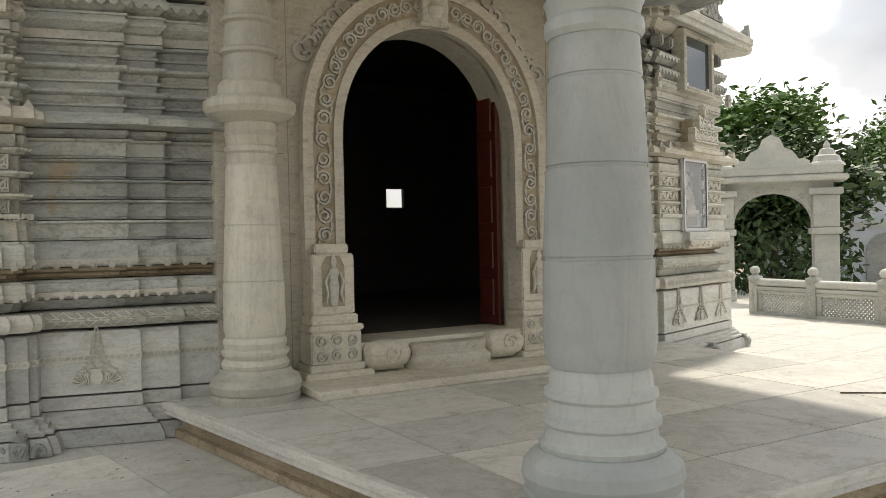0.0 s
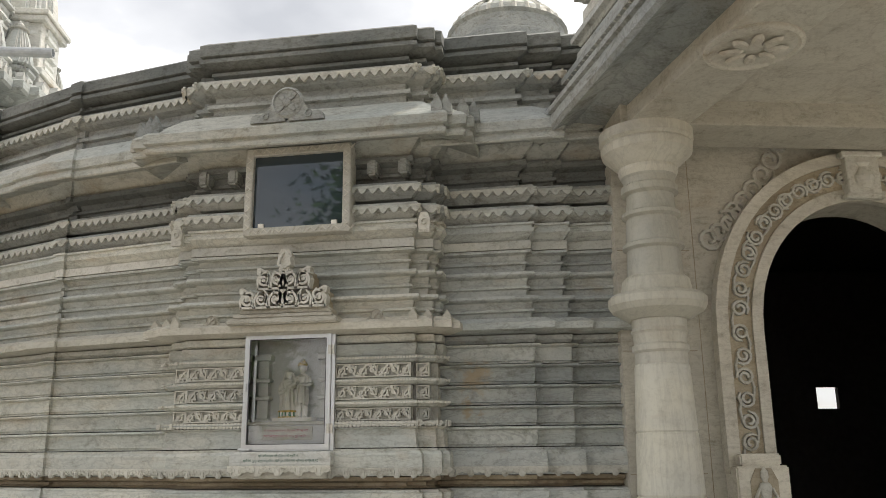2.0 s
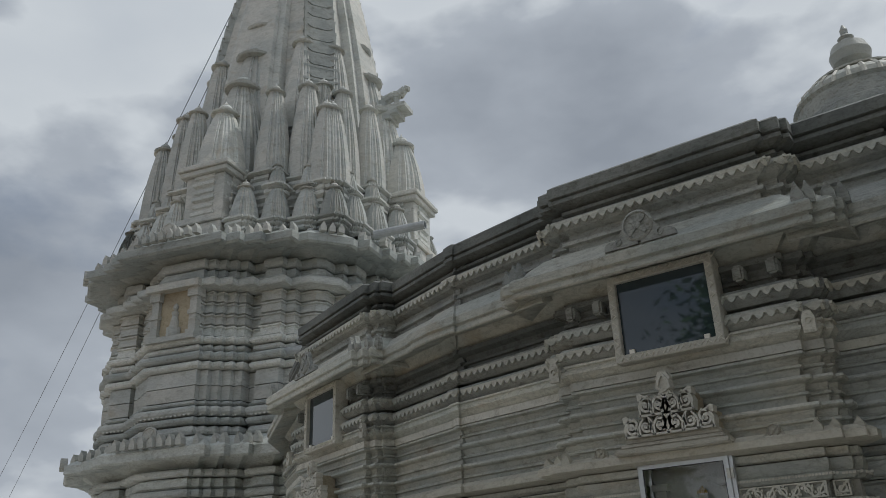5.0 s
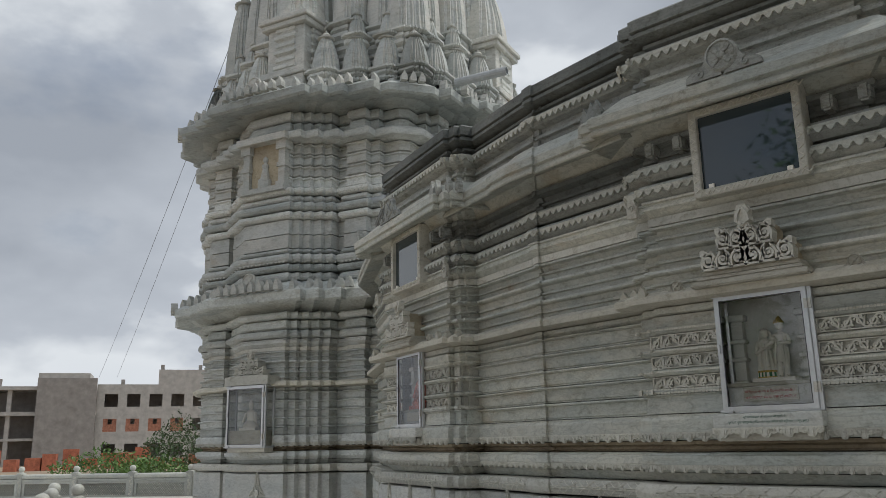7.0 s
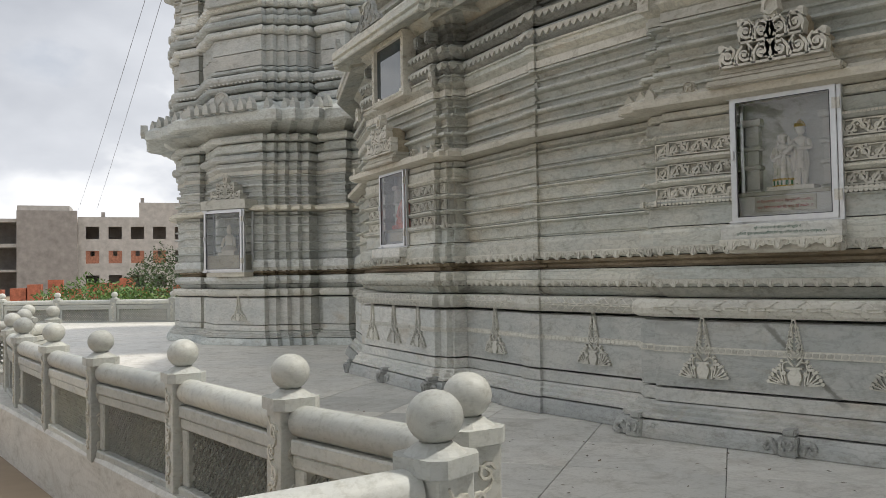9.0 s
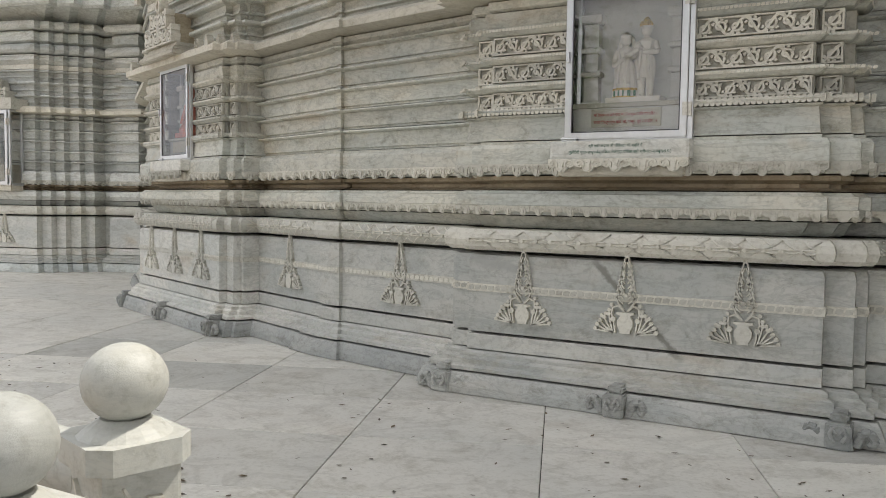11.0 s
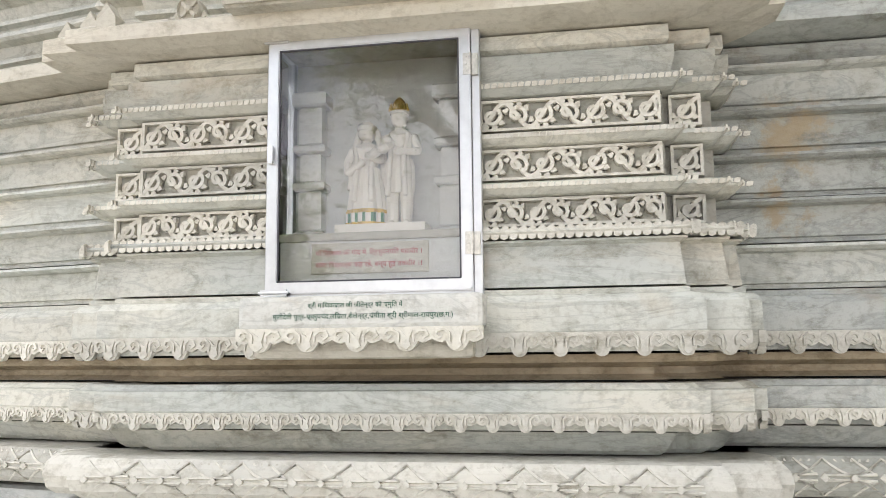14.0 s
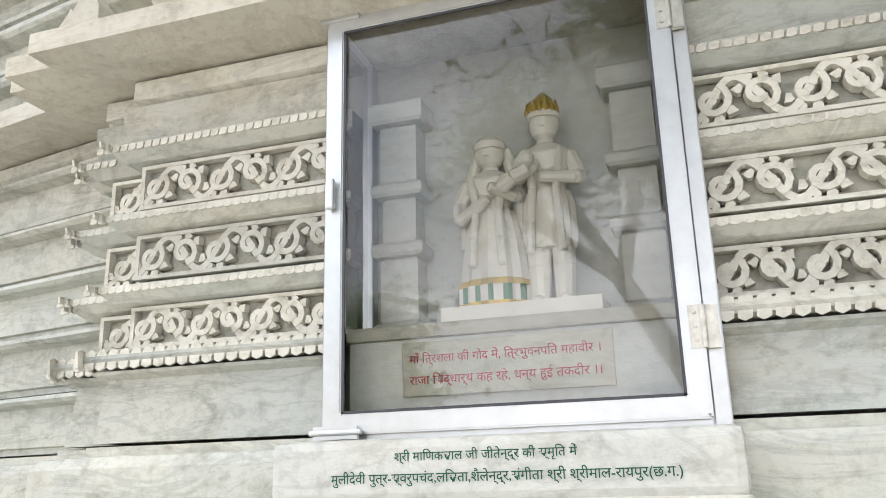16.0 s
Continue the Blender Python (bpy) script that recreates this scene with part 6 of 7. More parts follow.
for k in range(4):
    rot = Matrix.Rotation(k * math.pi / 2, 4, "Z")
    for x, y, r, z0, h in SPIRES:
        sp_me, base_me = MESHES[(x, y)]
        ms = part("miniature_spire", sp_me, None, tw, at=SPIRE_AT @ rot @ Matrix.Translation((x, y, ZS + z0)))
        part("stepped_base", base_me, None, ms, at=Matrix.Translation((0, 0, -z0)))
    fb = bmesh.new()
    add_box(fb, -0.55, -4.02, ZS + 0.55, 0.55, -3.3, ZS + 1.70)
    add_box(fb, -0.66, -4.16, ZS + 0.38, 0.66, -3.3, ZS + 0.55)
    add_box(fb, -0.60, -4.10, ZS + 0.0, 0.60, -3.3, ZS + 0.38)
    add_box(fb, -0.68, -4.14, ZS + 1.70, 0.68, -3.3, ZS + 1.84)
    add_box(fb, -0.74, -4.20, ZS + 1.84, 0.74, -3.3, ZS + 1.97)
    bmesh.ops.bevel(fb, geom=fb.edges[:], offset=0.02, segments=1, affect="EDGES")
    part("spire_pedestal", fb, M_PANEL, tw, at=SPIRE_AT @ rot)
    ln = bmesh.new()
    for d0, z0, z1 in ((2.75, 4.50, 4.62), (2.95, 4.62, 4.76), (3.15, 4.76, 4.92), (3.40, 4.92, 5.06)):
        add_box(ln, -0.30, -d0, ZS + z0, 0.30, -1.5, ZS + z1)
    limb(ln, [(0, -2.55, ZS + 5.05), (0, -2.60, ZS + 5.40), (0, -2.95, ZS + 5.52), (0, -3.18, ZS + 5.50)], 0.17, 0.13)
    limb(ln, [(0, -3.02, ZS + 5.05), (0, -3.02, ZS + 5.45)], 0.07, 0.09)
    limb(ln, [(0, -3.12, ZS + 5.50), (0, -3.30, ZS + 5.66), (0, -3.42, ZS + 5.62)], 0.15, 0.08)
    limb(ln, [(0, -2.52, ZS + 5.30), (0, -2.36, ZS + 5.45), (0, -2.42, ZS + 5.66)], 0.04, 0.05)
    if k == 1:
        part("lion_bracket", ln, M_TOWER_GREY, tw, at=SPIRE_AT @ rot @ Matrix.Translation((0, -0.3, 0)))
    else:
        ln.free()
nb = bmesh.new()
add_box(nb, -0.66, -R0 - 0.20, 7.22, 0.66, -R0 + 0.1, 7.34)
add_box(nb, -0.72, -R0 - 0.26, 8.42, 0.72, -R0 + 0.1, 8.58)
for x in (-0.52, 0.52):
    for z0, z1, w in ((7.34, 7.44, 0.13), (7.44, 7.80, 0.09), (7.80, 7.90, 0.12), (7.90, 8.22, 0.09), (8.22, 8.42, 0.14)):
        add_box(nb, x - w, -R0 - 0.02 - w, z0, x + w, -R0 - 0.02 + w, z1)
add_box(nb, -0.4, -R0 - 0.02, 7.34, 0.4, -R0 + 0.1, 7.36)
lathe([(0.17, 7.34), (0.17, 7.55), (0.12, 7.56), (0.10, 7.70), (0.07, 7.82), (0.09, 7.92), (0.03, 7.96), (0.06, 8.02), (0.06, 8.08), (0.01, 8.14)], 12, Matrix.Translation((0, -R0 - 0.04, 0)), nb)
part("balcony_niche", nb, M_PANEL, tw)
nk = box(-0.42, -R0 - 0.02, 7.36, 0.42, -R0 + 0.04, 8.42)
# Back slab in the darkened cream, standing for the niche's shade.
part("niche_back", nk, M_CREAM_SHADE_JOINT, tw)
cb = bmesh.new()
pierced_crest(cb, Matrix.Translation((-0.15, -R0 - 0.12, 3.06)), 1.2)
add_box(cb, -0.52, -R0 - 0.12, 3.06, 0.22, -R0 + 0.1, 3.20)
add_box(cb, -0.36, -R0 - 0.12, 3.21, 0.06, -R0 + 0.1, 3.40)
add_box(cb, -0.74, -R0 - 0.32, 2.86, 0.46, -R0 + 0.1, 3.05)
part("pierced_crest", cb, M_RELIEF, tw)
vitrine(TOWER @ Matrix.Translation((-0.15, -R0 + 0.04, 1.53)) @ Matrix.Scale(1.26, 4))
st = part("statue", statue_small(), M_STATUE, None, smooth=True, at=TOWER @ Matrix.Translation((-0.15, -R0 - 0.10, 1.90)) @ Matrix.Scale(1.6, 4))
tagged(st, "small white carved seated figure behind glass on the tower", "statue")
part("niche_ledge", box(-0.66, -R0 - 0.24, 1.44, 0.36, -R0 + 0.05, 1.895), M_WARM, tw)
part("carved_vase", URN_MESH, None, tw, at=Matrix.Translation((0, -R0 - 0.001, 0.515)))
for zz, ln_, xx, yy in ((9.75, 1.3, 4.1, -2.5), (6.9, 1.4, 1.5, -3.4)):
    pb = lathe([(0.10, 0), (0.10, ln_), (0.085, ln_), (0.085, ln_ - 0.2)], 14)
    o = part("rain_spout", pb, M_PIPE, None, at=TOWER @ Matrix.Translation((xx, yy, zz)) @ Matrix.Rotation(radians(90), 4, "Y"))
    tagged(o, "grey pipe rain spout sticking out from the tower roof", "pipe")


# ---- railing ----
RAIL_A = [(-2.455, 3.445), (-3.78, 3.55), (-5.3, 3.82), (-6.9, 4.02), (-8.5, 4.32), (-10.1, 4.66), (-11.7, 5.15), (-13.1, 5.85), (-14.1, 6.7)]
RAIL_B = [(-2.215, 2.975), (-2.6, 1.4), (-2.9, -0.2), (-2.9, -1.8), (-2.4, -3.4), (-2.0, -5.0)]
RAIL_C = [(-21.4, 17.6), (-23.1, 16.4), (-24.9, 15.2), (-26.7, 14.1), (-28.5, 13.0), (-30.3, 11.9), (-32.1, 10.8)]
RAIL_D = [(-14.45, 6.45), (-15.1, 5.2), (-15.8, 3.9)]
RAIL_E = [(12.1, 14.75), (12.3, 13.25), (12.6, 11.75), (13.0, 10.25), (13.5, 8.8), (14.1, 7.4)]


def post_bms():
    bm = box(-0.10, -0.10, 0.0, 0.10, 0.10, 0.78, 0.012)
    cap = bmesh.new()
    add_box(cap, -0.13, -0.13, 0.78, 0.13, 0.13, 0.845)
    bmesh.ops.bevel(cap, geom=[e for e in cap.edges if abs(e.verts[0].co.z - e.verts[1].co.z) > 0.01], offset=0.045, segments=1, affect="EDGES")
    lathe([(0.115, 0.845), (0.09, 0.865), (0.06, 0.885)], 16, None, cap)
    ball = bmesh.new()
    bmesh.ops.create_uvsphere(ball, u_segments=28, v_segments=18, radius=0.104, matrix=Matrix.Translation((0, 0, 0.972)) @ Matrix.Diagonal((1, 1, 0.93, 1)))
    car = bmesh.new()
    for i in range(6):
        q = 1 if i % 2 else -1
        ribbon(car, spiral(q * 0.018, 0.14 + i * 0.105, 0.045, 1.2, i * 1.3, q, 10), 0.018, 0.012, Matrix.Translation((0, -0.10, 0)))
        ribbon(car, [(q * 0.05, 0.10 + i * 0.105), (q * 0.03, 0.15 + i * 0.105), (-q * 0.03, 0.18 + i * 0.105), (-q * 0.05, 0.215 + i * 0.105)], 0.014, 0.010, Matrix.Translation((0, -0.10, 0)))
    return mesh_from(bm, "post_shaft", M_RAIL), mesh_from(cap, "post_cap", M_RAIL), mesh_from(ball, "ball", M_RAIL, True), mesh_from(car, "post_carving", M_RELIEF)


POST = post_bms()


def jali(width, h, cell=0.085):
    """A pierced stone screen: two sets of slanting bars in a frame."""
    bm = bmesh.new()
    m = Matrix.Identity(4)
    n = int(width / cell) + int(h / cell) + 2
    for sgn in (1, -1):
        for i in range(-int(h / cell) - 1, n):
            pts = []
            xa = i * cell if sgn > 0 else i * cell + h
            xb = xa + sgn * h
            za, zb = 0.0, h
            if min(xa, xb) > width or max(xa, xb) < 0:
                continue
            if sgn > 0:
                if xa < 0:
                    za, xa = -xa, 0.0
                if xb > width:
                    zb, xb = h - (xb - width), width
            else:
                if xa > width:
                    za, xa = xa - width, width
                if xb < 0:
                    zb, xb = h + xb, 0.0
            if zb - za < 0.02:
                continue
            d = Vector((xb - xa, zb - za)).normalized()
            q = Vector((-d.y, d.x)) * 0.014
            o = 0.0 if sgn > 0 else 0.004
            prism(bm, [(xa - q.x, za - q.y), (xa + q.x, za + q.y), (xb + q.x, zb + q.y), (xb - q.x, zb - q.y)], 0.03, Matrix.Translation((0, o, 0)))
    return bm


def railing(name, pts, zfoot, label):
    r = thing(name, label, "railing", kind="")
    for x, y in pts:
        p = part("post", POST[0], None, r, at=Matrix.Translation((x, y, zfoot)) @ Matrix.Rotation(math.atan2(pts[-1][1] - pts[0][1], pts[-1][0] - pts[0][0]), 4, "Z"))
        part("cap", POST[1], None, p)
        part("ball", POST[2], None, p, "round stone ball finial")
        for s in range(4):
            part("carving", POST[3], None, p, at=Matrix.Rotation(s * math.pi / 2, 4, "Z"))
    for a, b in zip(pts, pts[1:]):
        a, b = Vector(a), Vector(b)
        d = b - a
        ln_ = d.length - 0.20
        m = Matrix.Translation((a.x, a.y, zfoot)) @ Matrix.Rotation(math.atan2(d.y, d.x), 4, "Z") @ Matrix.Translation((0.10, 0, 0))
        part("top_rail", lathe([(0.085, 0.0), (0.085, ln_)], 18, Matrix.Translation((0, 0, 0.72)) @ Matrix.Rotation(radians(90), 4, "Y")), M_RAIL, r, at=m, smooth=True)
        pn = bmesh.new()
        add_box(pn, 0, -0.075, 0.555, ln_, 0.075, 0.635)
        add_box(pn, 0, -0.06, 0.48, ln_, 0.06, 0.555)
        add_box(pn, 0, -0.08, 0.0, ln_, 0.08, 0.10)
        add_box(pn, 0, -0.05, 0.10, 0.10, 0.05, 0.48)
        add_box(pn, ln_ - 0.10, -0.05, 0.10, ln_, 0.05, 0.48)
        bmesh.ops.bevel(pn, geom=pn.edges[:], offset=0.010, segments=1, affect="EDGES")
        part("panel_frame", pn, M_RAIL, r, at=m)
        part("pierced_screen", jali(ln_ - 0.20, 0.38), M_RAIL, r, at=m @ Matrix.Translation((0.10, 0.015, 0.10)))
    return r


railing("railing", RAIL_A, -0.055, "white marble railing of pierced screens between ball-topped posts")
railing("railing", RAIL_B, -0.055, "white marble railing with ball-topped carved posts beside the steps")
railing("railing", RAIL_C, -0.05, "far white marble railing with pierced screens round the terrace")
railing("railing", RAIL_D, -0.03, "white marble railing turning off at the terrace corner")
railing("railing", RAIL_E, -0.03, "white marble railing with pierced screens along the sunlit terrace")


# ---- gateway on the terrace ----
GATE = pose(14.85, 17.5, 0, 0, 0, -38) @ Matrix.Diagonal((0.82, 0.82, 0.77, 1))
gt = thing("gateway", "white carved marble gateway arch with a stepped crest and corner finials", "gateway", GATE)
gh = [(-1.15, 0.0)] + arch(1.15, 1.15, 2.45) + [(1.15, 0.0)]


def gate_wall():
    bm = bmesh.new()
    hole_ = [(-1.15, 0.0)] + [(x, z) for x, z in arch(1.15, 1.15, 2.45, 24)] + [(1.15, 0.0)]
    outer = []
    for x, z in hole_:
        if z < 0.01:
            outer.append((-1.75 if x < 0 else 1.75, z))
        else:
            t = math.atan2(z - 1.2, x)
            k = min(1.75 / max(abs(math.cos(t)), 1e-6), 3.0 / max(math.sin(t), 1e-6))
            outer.append((k * math.cos(t), min(4.2, 1.2 + k * math.sin(t))))
    rows = []
    for (a, b), (c2, d) in zip(hole_, outer):
        rows.append([bm.verts.new(q) for q in ((a, -0.35, b), (c2, -0.35, d), (c2, 0.35, d), (a, 0.35, b))])
    for p0, q0 in zip(rows, rows[1:]):
        for i in range(4):
            bm.faces.new((p0[i], p0[(i + 1) % 4], q0[(i + 1) % 4], q0[i]))
    return bm


part("arch_wall", gate_wall(), M_RAIL, gt)
for sx in (-1, 1):
    pb = bmesh.new()
    for x0, x1, z0, z1, d in ((-0.42, 0.42, 0, 0.35, 0.55), (-0.36, 0.36, 0.35, 2.2, 0.48), (-0.44, 0.44, 2.2, 2.42, 0.58), (-0.38, 0.38, 2.42, 3.5, 0.5), (-0.48, 0.48, 3.5, 3.72, 0.62)):
        add_box(pb, sx * 1.52 + x0, -d, z0, sx * 1.52 + x1, d, z1)
    bmesh.ops.bevel(pb, geom=pb.edges[:], offset=0.03, segments=1, affect="EDGES")
    part("pier", pb, M_RAIL, gt)
    part("finial", lathe([(0.55, 4.45), (0.5, 4.55), (0.42, 4.6), (0.36, 4.78), (0.26, 4.83), (0.2, 5.0), (0.1, 5.05), (0.1, 5.15), (0.02, 5.3)], 8, Matrix.Translation((sx * 1.6, 0, 0))), M_RAIL, gt)
eb = bmesh.new()
add_box(eb, -2.15, -0.75, 3.95, 2.15, 0.75, 4.15)
add_box(eb, -2.0, -0.65, 4.15, 2.0, 0.65, 4.45)
bmesh.ops.bevel(eb, geom=eb.edges[:], offset=0.04, segments=2, affect="EDGES")
part("cornice", eb, M_RAIL, gt)
cb = bmesh.new()
prism(cb, [(-1.1, 4.45), (1.1, 4.45), (1.1, 4.65), (0.95, 4.75), (0.80, 4.72), (0.62, 5.0), (0.38, 5.12), (0.26, 5.42), (0.0, 5.58), (-0.26, 5.42), (-0.38, 5.12), (-0.62, 5.0), (-0.80, 4.72), (-0.95, 4.75), (-1.1, 4.65)], 0.3, Matrix.Translation((0, 0.15, 0)))
part("crest", cb, M_RAIL, gt)
rc = bmesh.new()
for i in range(9):
    a = math.pi * (i + 0.5) / 9
    ribbon(rc, spiral(1.32 * math.cos(a), 2.45 + 1.3 * math.sin(a), 0.12, 1.3, i, 1 if i % 2 else -1, 10), 0.045, 0.05, Matrix.Translation((0, -0.34, 0)))
part("arch_carving", rc, M_RAIL, gt)
gi = thing("wall_outer", "pale blue-grey painted boundary wall with an arched niche and baluster top", "wall", pose(24.0, 20.5, 0, 0, 0, -40), kind="structure")
part("wall_face", box(-6, 0, -0.6, 9, 0.4, 3.2), M_BLUEWALL, gi)
part("wall_string", box(-6, -0.06, 1.9, 9, 0.0, 2.05), M_RAIL, gi)
part("wall_coping", box(-6, -0.1, 3.2, 9, 0.45, 3.35), M_RAIL, gi)
bb = bmesh.new()
for i in range(44):
    lathe([(0.07, 3.35), (0.1, 3.5), (0.06, 3.7), (0.07, 3.88)], 8, Matrix.Translation((-5.8 + i * 0.34, 0.2, 0)), bb)
part("balusters", tagged(part("baluster_row", bb, M_RAIL, gi), kind="stuff") and box(-6, 0.05, 3.88, 9, 0.35, 4.0), M_RAIL, gi)
ab = arch_ring(0.0, 0.0, 0.7, 0.7, 1.0, 0.0, 0.0, -0.05)
part("blind_arch", ab, M_GREY, gi, at=Matrix.Translation((-1.5, 0, 0)))


# ---- trees ----
def branch(bm, p, d, ln_, r, depth, rng, tips):
    q = p + d * ln_
    lathe([(r, 0), (r * 0.86, ln_ * 0.5), (r * 0.7, ln_)], 8, Matrix.Translation(p) @ d.to_track_quat("Z", "Y").to_matrix().to_4x4(), bm)
    if depth == 0:
        tips.append(q)
        return
    if depth < 3:
        tips.append(q)
    for _ in range(3 if depth > 1 else 2):
        nd = (d + Vector((rng.uniform(-1, 1), rng.uniform(-1, 1), rng.uniform(-0.25, 0.65))) * 0.75).normalized()
        branch(bm, q - d * ln_ * rng.uniform(0, 0.25), nd, ln_ * rng.uniform(0.6, 0.85), r * 0.66, depth - 1, rng, tips)


def tree(x, y, z, h, seed, leaf, label, per=150, spread=0.75, size=0.13):
    rng = random.Random(seed)
    t = thing("tree", label, "tree", pose(x, y, z), "trees")
    tb, tips = bmesh.new(), []
    branch(tb, Vector((0, 0, 0)), Vector((0.04, 0.02, 1)).normalized(), h * 0.36, h * 0.035, 4, rng, tips)
    part("trunk", tb, M_BARK, t, smooth=True)
    vs, fs = [], []
    for p in tips:
        for _ in range(per):
            c = p + Vector((rng.gauss(0, spread), rng.gauss(0, spread), rng.gauss(0, spread * 0.6)))
            a = Vector((rng.uniform(-1, 1), rng.uniform(-1, 1), rng.uniform(-0.5, 0.5))).normalized() * size * rng.uniform(0.6, 1.4)
            b = a.cross(Vector((rng.uniform(-1, 1), rng.uniform(-1, 1), rng.uniform(0.2, 1)))).normalized() * a.length * 0.42
            k = len(vs)
            vs += [c - a, c - a * 0.1 + b, c + a, c - a * 0.1 - b]
            fs.append((k, k + 1, k + 2, k + 3))
    me = bpy.data.meshes.new("crown")
    me.from_pydata([tuple(v) for v in vs], [], fs)
    me.materials.append(leaf)
    part("crown", me, None, t, "uneven crown of small green leaves")
    return t


tree(21.4, 25.2, -0.3, 6.9, 3, M_LEAF, "leafy green tree behind the white gateway", 420, 0.75, 0.17)
tree(17.6, 20.8, -0.3, 4.6, 8, M_LEAF_DARK, "dark green leafy tree seen through the gateway", 240, 0.75, 0.16)
tree(27.0, 24.0, -0.3, 6.2, 5, M_LEAF, "light green tree beside the boundary wall", 200, 0.7, 0.15)
tree(-2.4, -10.5, -0.6, 14.0, 12, M_LEAF, "tall leafy tree behind the terrace railing", 110, 0.8, 0.16)
tree(-11.5, -10.0, -0.6, 6.0, 18, M_LEAF, "leafy tree standing beyond the terrace railing", 150, 0.7, 0.14)
# Two out-of-view trees, added only to darken the wall beside the porch.
tree(3.6, -4.0, -0.05, 13.0, 14, M_LEAF_DARK, "unseen tall dense tree added to shade the porch end", 420, 1.0, 0.17)
tree(8.6, -5.4, -0.05, 11.5, 16, M_LEAF_DARK, "unseen broad leafy tree added to block light from the south", 420, 1.0, 0.17)


def bush(x, y, z, r, h, seed, leaf, label, n=900):
    rng = random.Random(seed)
    vs, fs = [], []
    for _ in range(n):
        a, b = rng.uniform(0, 6.283), rng.uniform(0, 1) ** 0.5
        c = Vector((r * b * math.cos(a) * rng.uniform(0.7, 1.1), r * b * math.sin(a), h * rng.uniform(0.02, 1.0) * (1.1 - 0.6 * b)))
        d = Vector((rng.uniform(-1, 1), rng.uniform(-1, 1), rng.uniform(0, 1))).normalized() * rng.uniform(0.08, 0.2)
        e = d.cross(Vector((rng.uniform(-1, 1), rng.uniform(-1, 1), 0.3))).normalized() * d.length * 0.35
        k = len(vs)
        vs += [c - d, c + e, c + d, c - e]
        fs.append((k, k + 1, k + 2, k + 3))
    me = bpy.data.meshes.new("bush")
    me.from_pydata([tuple(v) for v in vs], [], fs)
    me.materials.append(leaf)
    tagged(part("bush", me, None, None, at=Matrix.Translation((x, y, z))), label, "bush", "garden bushes")


bush(-54.0, 26.0, -0.6, 3.4, 2.4, 1, M_LEAF, "low green garden bush beyond the far railing", 1800)
bush(-49.0, 27.0, -0.6, 2.4, 1.9, 2, M_LEAF, "low green garden bush beyond the far railing", 1300)
bush(-62.0, 36.0, -0.6, 3.0, 5.0, 4, M_LEAF_DARK, "dense green bush beside the concrete building", 3000)
bush(17.4, 20.4, -0.3, 2.3, 3.6, 21, M_LEAF_DARK, "dense dark shrub behind the gateway arch", 3000)
bush(17.8, 12.0, -0.3, 0.9, 1.5, 6, M_LEAF, "bright green bush behind the railing", 700)


# ---- unfinished concrete building ----
BLD = pose(-113.5, 52.5, -0.6, 0, 0, 61)
bd = thing("concrete_building", "unfinished three-storey grey concrete building with empty window openings", "building", BLD)


def holed_wall(x0, x1, z0, z1, holes, y0, y1):
    """A wall with square openings through it."""
    xs = sorted({x0, x1, *[h[0] for h in holes], *[h[2] for h in holes]})
    zs = sorted({z0, z1, *[h[1] for h in holes], *[h[3] for h in holes]})
    bm = bmesh.new()
    for xa, xb in zip(xs, xs[1:]):
        for za, zb in zip(zs, zs[1:]):
            cx, cz = (xa + xb) / 2, (za + zb) / 2
            if not any(h[0] < cx < h[2] and h[1] < cz < h[3] for h in holes):
                add_box(bm, xa, y0, za, xb, y1, zb)
    bmesh.ops.remove_doubles(bm, verts=bm.verts, dist=0.001)
    return bm


def window_grid(n, x0, step, rows, w, h):
    return [(x0 + i * step, z, x0 + i * step + w, z + h) for i in range(n) for z in rows]


wins = window_grid(7, 1.0, 2.95, (0.9, 4.3, 7.7), 1.75, 1.75)
part("front_wall", holed_wall(0, 21.5, 0, 10.8, wins, 0.0, 0.3), M_CONCRETE, bd)
part("floor_slab", box(-24, 0.0, 3.25, 0.0, 14, 3.6), M_CONCRETE, bd)
part("floor_slab", box(-24, -0.4, 6.6, 0.0, 14, 7.1), M_CONCRETE, bd)
part("floor_slab", box(-24, -0.4, 10.0, 0.0, 14, 10.5), M_CONCRETE, bd)
part("roof_slab", box(0, 0.3, 10.4, 21.5, 14, 10.7), M_CONCRETE_DARK, bd)
part("stair_wall", box(-7.5, -0.9, 0, 0, -0.42, 11.6), M_CONCRETE_DARK, bd)
part("stair_wall", box(-7.5, -0.4, 10.5, -1, 5, 12.3), M_CONCRETE, bd)
part("inner_wall", box(-24, 5.0, 0, 21.5, 5.3, 10.4), M_CONCRETE_DARK, bd)
up = holed_wall(8.0, 21.5, 10.8, 12.9, [(15.5, 11.2, 17.2, 12.3)], 0.0, 0.3)
part("upper_wall", up, M_CONCRETE, bd)
part("upper_wall", box(8.0, 0.3, 10.8, 8.3, 9, 12.7), M_CONCRETE_DARK, bd)
for i in range(5):
    x = -23.5 + i * 4.1
    for z0, z1 in ((0, 3.25), (3.6, 6.6), (7.1, 10.0)):
        part("column", box(x, 0.1, z0, x + 0.55, 0.65, z1), M_CONCRETE, bd)
for i in range(9):
    x = -23 + i * 5.2
    part("starter_column", box(x, 0.4, 10.5 if x < 8 else 12.7, x + 0.5, 0.9, 11.5 if x < 8 else 13.6), M_CONCRETE_DARK, bd)
for h in window_grid(4, 1.0, 2.95, (4.3,), 1.75, 1.75):
    part("brick_infill", holed_wall(h[0], h[2], h[1], h[3], [(h[0] + 0.6, h[1] + 1.0, h[0] + 1.15, h[3] - 0.05)], 0.06, 0.26), M_BRICK, bd)
pl = bmesh.new()
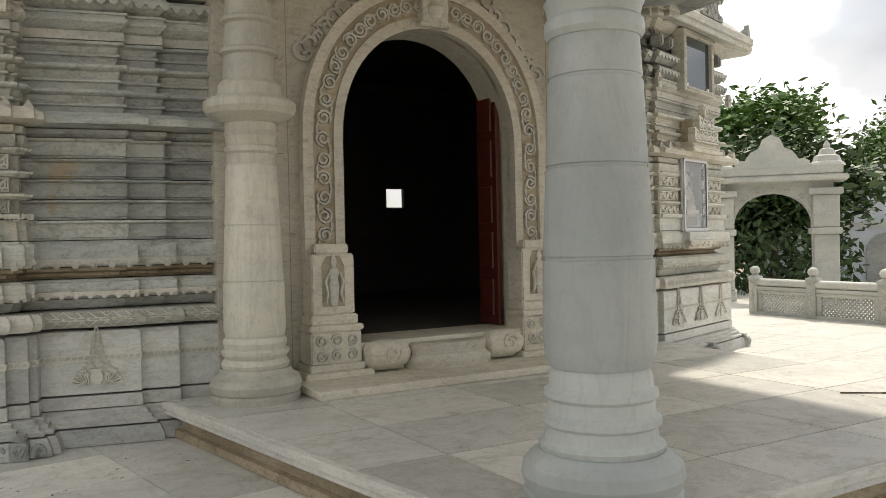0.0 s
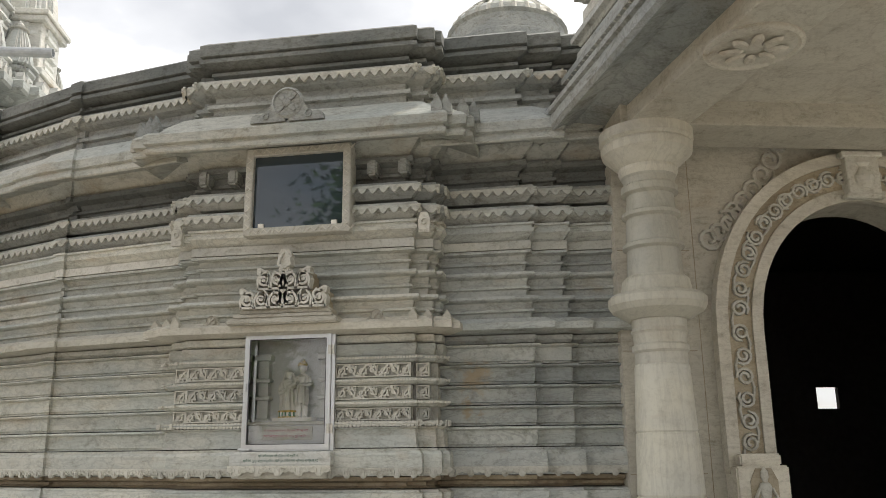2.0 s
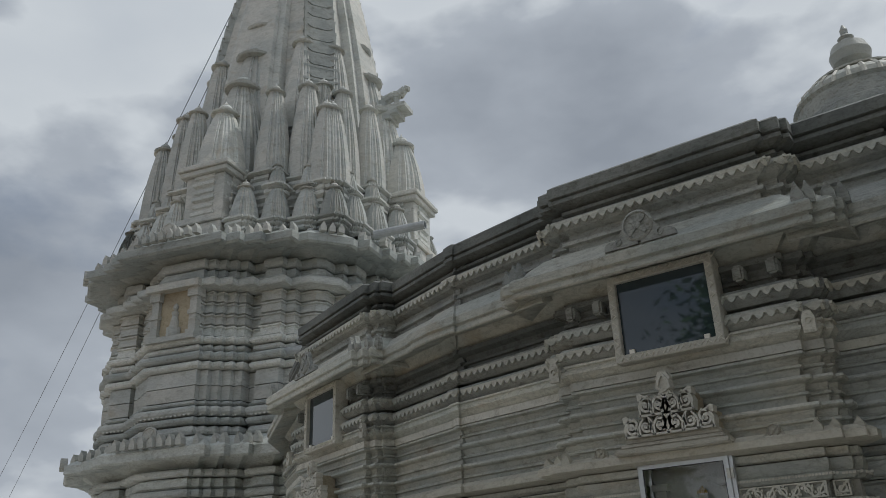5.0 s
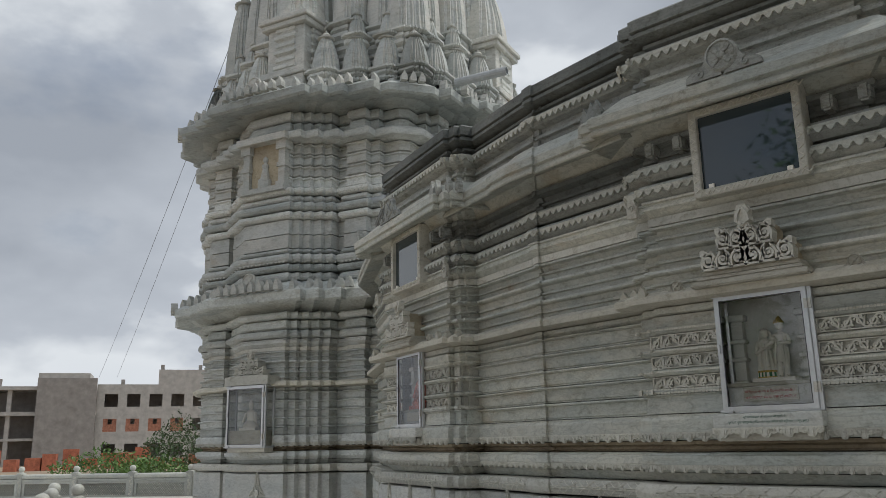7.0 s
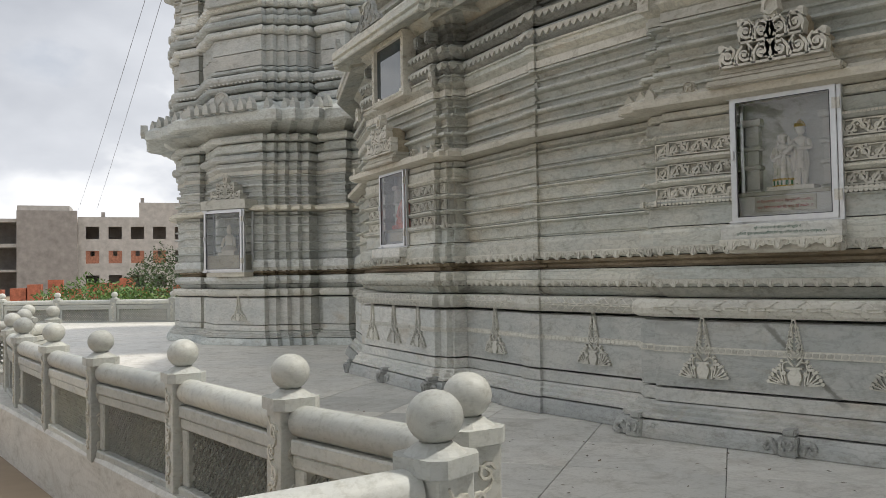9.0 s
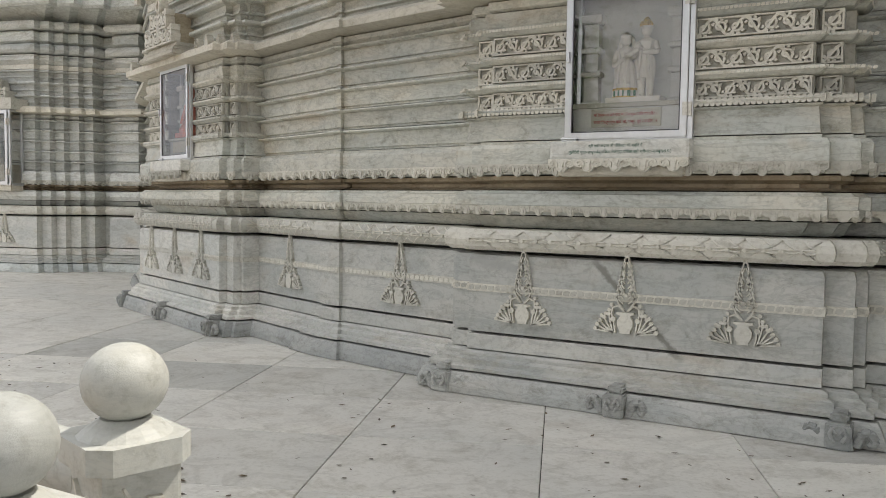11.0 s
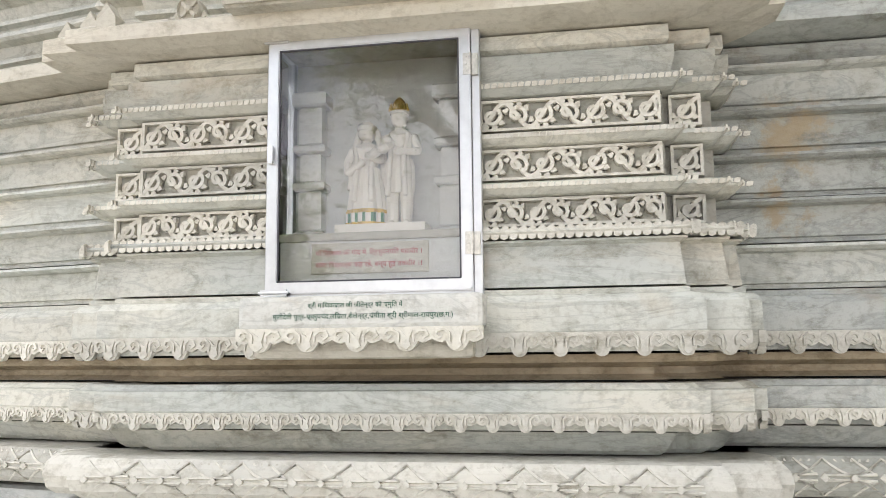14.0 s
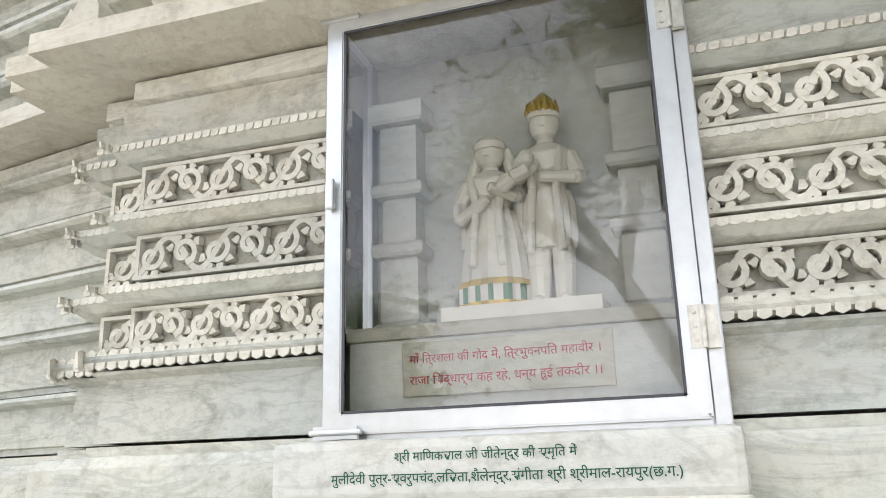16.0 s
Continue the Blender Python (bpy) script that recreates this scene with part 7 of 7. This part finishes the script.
rng = random.Random(3)
fs_ = thing("brick_stack", "low stacks of red bricks and terracotta blocks on bare ground", "bricks", pose(-88.0, 38.0, -0.6, 0, 0, 62))
for i in range(26):
    x = -22 + i * 1.8 + rng.uniform(-0.2, 0.2)
    part("brick_stack", box(x, rng.uniform(-1, 1), 0, x + rng.uniform(1.1, 1.7), 1.6, rng.uniform(0.9, 2.2)), M_TERRA, fs_)


# ---- cables from the spire ----
def cable(a, b, sag, label):
    cu = bpy.data.curves.new("cable", "CURVE")
    cu.dimensions, cu.bevel_depth, cu.bevel_resolution = "3D", 0.016, 2
    s = cu.splines.new("POLY")
    s.points.add(16)
    for i in range(17):
        t = i / 16
        p = Vector(a).lerp(Vector(b), t)
        s.points[i].co = (p.x, p.y, p.z - sag * 4 * t * (1 - t), 1)
    cu.materials.append(M_CABLE)
    tagged(new("cable", cu), label, "cable", "flag cables")


cable((-16.2, 14.9, 25.0), (-113.0, 52.4, 11.2), 0.6, "thin dark cable from the spire down to the ground")
cable((-16.0, 15.0, 24.6), (-111.8, 54.4, 11.2), 0.6, "thin dark cable from the spire down to the ground")


# ---- paving: large marble slabs, nearest last ----
def tile_mesh(w, l, h=0.028):
    bm = box(-w / 2, -l / 2, -h, w / 2, l / 2, 0.0)
    bmesh.ops.bevel(bm, geom=[e for e in bm.edges if e.verts[0].co.z > -0.001 and e.verts[1].co.z > -0.001], offset=0.004, segments=1, affect="EDGES")
    return mesh_from(bm, "paving_slab", M_FLOOR)


ANG = radians(22)
TW, TL = 1.12, 0.92
TM = tile_mesh(TW - 0.005, TL - 0.005)


def clip_poly(poly, sub):
    """Convex clip of sub by the convex polygon poly (counter-clockwise)."""
    out = list(sub)
    for (ax, ay), (bx, by) in zip(poly, poly[1:] + poly[:1]):
        src, out = out, []
        for (px, py), (qx, qy) in zip(src, src[1:] + src[:1]):
            sp_ = (bx - ax) * (py - ay) - (by - ay) * (px - ax)
            sq = (bx - ax) * (qy - ay) - (by - ay) * (qx - ax)
            if sp_ >= 0:
                out.append((px, py))
            if (sp_ >= 0) != (sq >= 0):
                t = sp_ / (sp_ - sq)
                out.append((px + t * (qx - px), py + t * (qy - py)))
        if len(out) < 3:
            return []
    return out


rng = random.Random(9)
near, far = [], []
for i in range(-34, 34):
    for j in range(-20, 40):
        u, v = (i + 0.5) * TW, (j + 0.5) * TL + 0.39
        x, y = u * math.cos(ANG) - v * math.sin(ANG), u * math.sin(ANG) + v * math.cos(ANG)
        corners = [(x + a * math.cos(ANG) - e * math.sin(ANG), y + a * math.sin(ANG) + e * math.cos(ANG)) for a in (-TW / 2, TW / 2) for e in (-TL / 2, TL / 2)]
        if all(inside(*q, TERRACE) for q in corners) and not inside(x, y, ring):
            (near if -8 < x < 8.5 and -2 < y < 10.5 else far).append((x, y))
for x, y in near[:300]:
    part("paving_slab", TM, None, floor, at=Matrix.Translation((x, y, rng.uniform(-0.002, 0.001))) @ Matrix.Rotation(ANG, 4, "Z"))
fb = bmesh.new()
for x, y in near[300:] + far:
    add_box(fb, -TW / 2 + 0.004, -TL / 2 + 0.004, -0.02, TW / 2 - 0.004, TL / 2 - 0.004, 0.0, Matrix.Translation((x, y, 0)) @ Matrix.Rotation(ANG, 4, "Z"))
tagged(part("far_paving", fb, M_FLOOR, floor), "pale marble paving slabs", kind="stuff")

pang = radians(13)
for i in range(-8, 9):
    for j in range(-9, 7):
        w0, l0 = 1.3, 1.0
        cx, cy = 3.6, 5.8
        qs = []
        for du, dv in ((-0.5, -0.5), (0.5, -0.5), (0.5, 0.5), (-0.5, 0.5)):
            u, v = (i + du) * w0 + (0.006 if du < 0 else -0.006), (j + dv) * l0 + (0.006 if dv < 0 else -0.006)
            qs.append((cx + u * math.cos(pang) - v * math.sin(pang), cy + u * math.sin(pang) + v * math.cos(pang)))
        poly = clip_poly([(x + (3.6 - x) * 0.008, y + (5.8 - y) * 0.008) for x, y in SLAB], qs)
        if len(poly) < 3:
            continue
        tb = bmesh.new()
        a = [tb.verts.new((x, y, 0.317)) for x, y in poly]
        b = [tb.verts.new((x, y, 0.330)) for x, y in poly]
        tb.faces.new(b)
        for k in range(len(poly)):
            tb.faces.new((a[k], a[(k + 1) % len(poly)], b[(k + 1) % len(poly)], b[k]))
        part("paving_slab", tb, M_FLOOR, porch)

lt = bmesh.new()
for _ in range(420):
    x, y = rng.uniform(-7.5, 0.2), rng.uniform(1.8, 7.0)
    if not inside(x, y, TERRACE):
        continue
    s, a = rng.uniform(0.008, 0.028), rng.uniform(0, 6.28)
    m = Matrix.Translation((x, y, 0.003)) @ Matrix.Rotation(a, 4, "Z")
    lt.faces.new([lt.verts.new(m @ Vector(p)) for p in ((-s, 0, 0), (0, -s * 0.5, 0.003), (s, 0, 0.006), (0, s * 0.5, 0.002))])
tagged(part("leaf_litter", lt, M_LITTER), "scattered small dry leaves on the paving", "litter", kind="stuff")
for pts in (((3.3, 4.7), (3.05, 4.72), (2.8, 4.80), (2.62, 4.98)), ((5.6, 5.5), (5.9, 5.35), (6.2, 5.2))):
    tb = bmesh.new()
    for p0, q0 in zip(pts, pts[1:]):
        a, b = Vector((*p0, 0.338)), Vector((*q0, 0.338))
        d = b - a
        lathe([(0.008, 0), (0.006, d.length)], 6, Matrix.Translation(a) @ d.to_track_quat("Z", "Y").to_matrix().to_4x4(), tb)
    tagged(part("twig", tb, M_BARK), "thin dry twig lying on the porch slab", "twig")
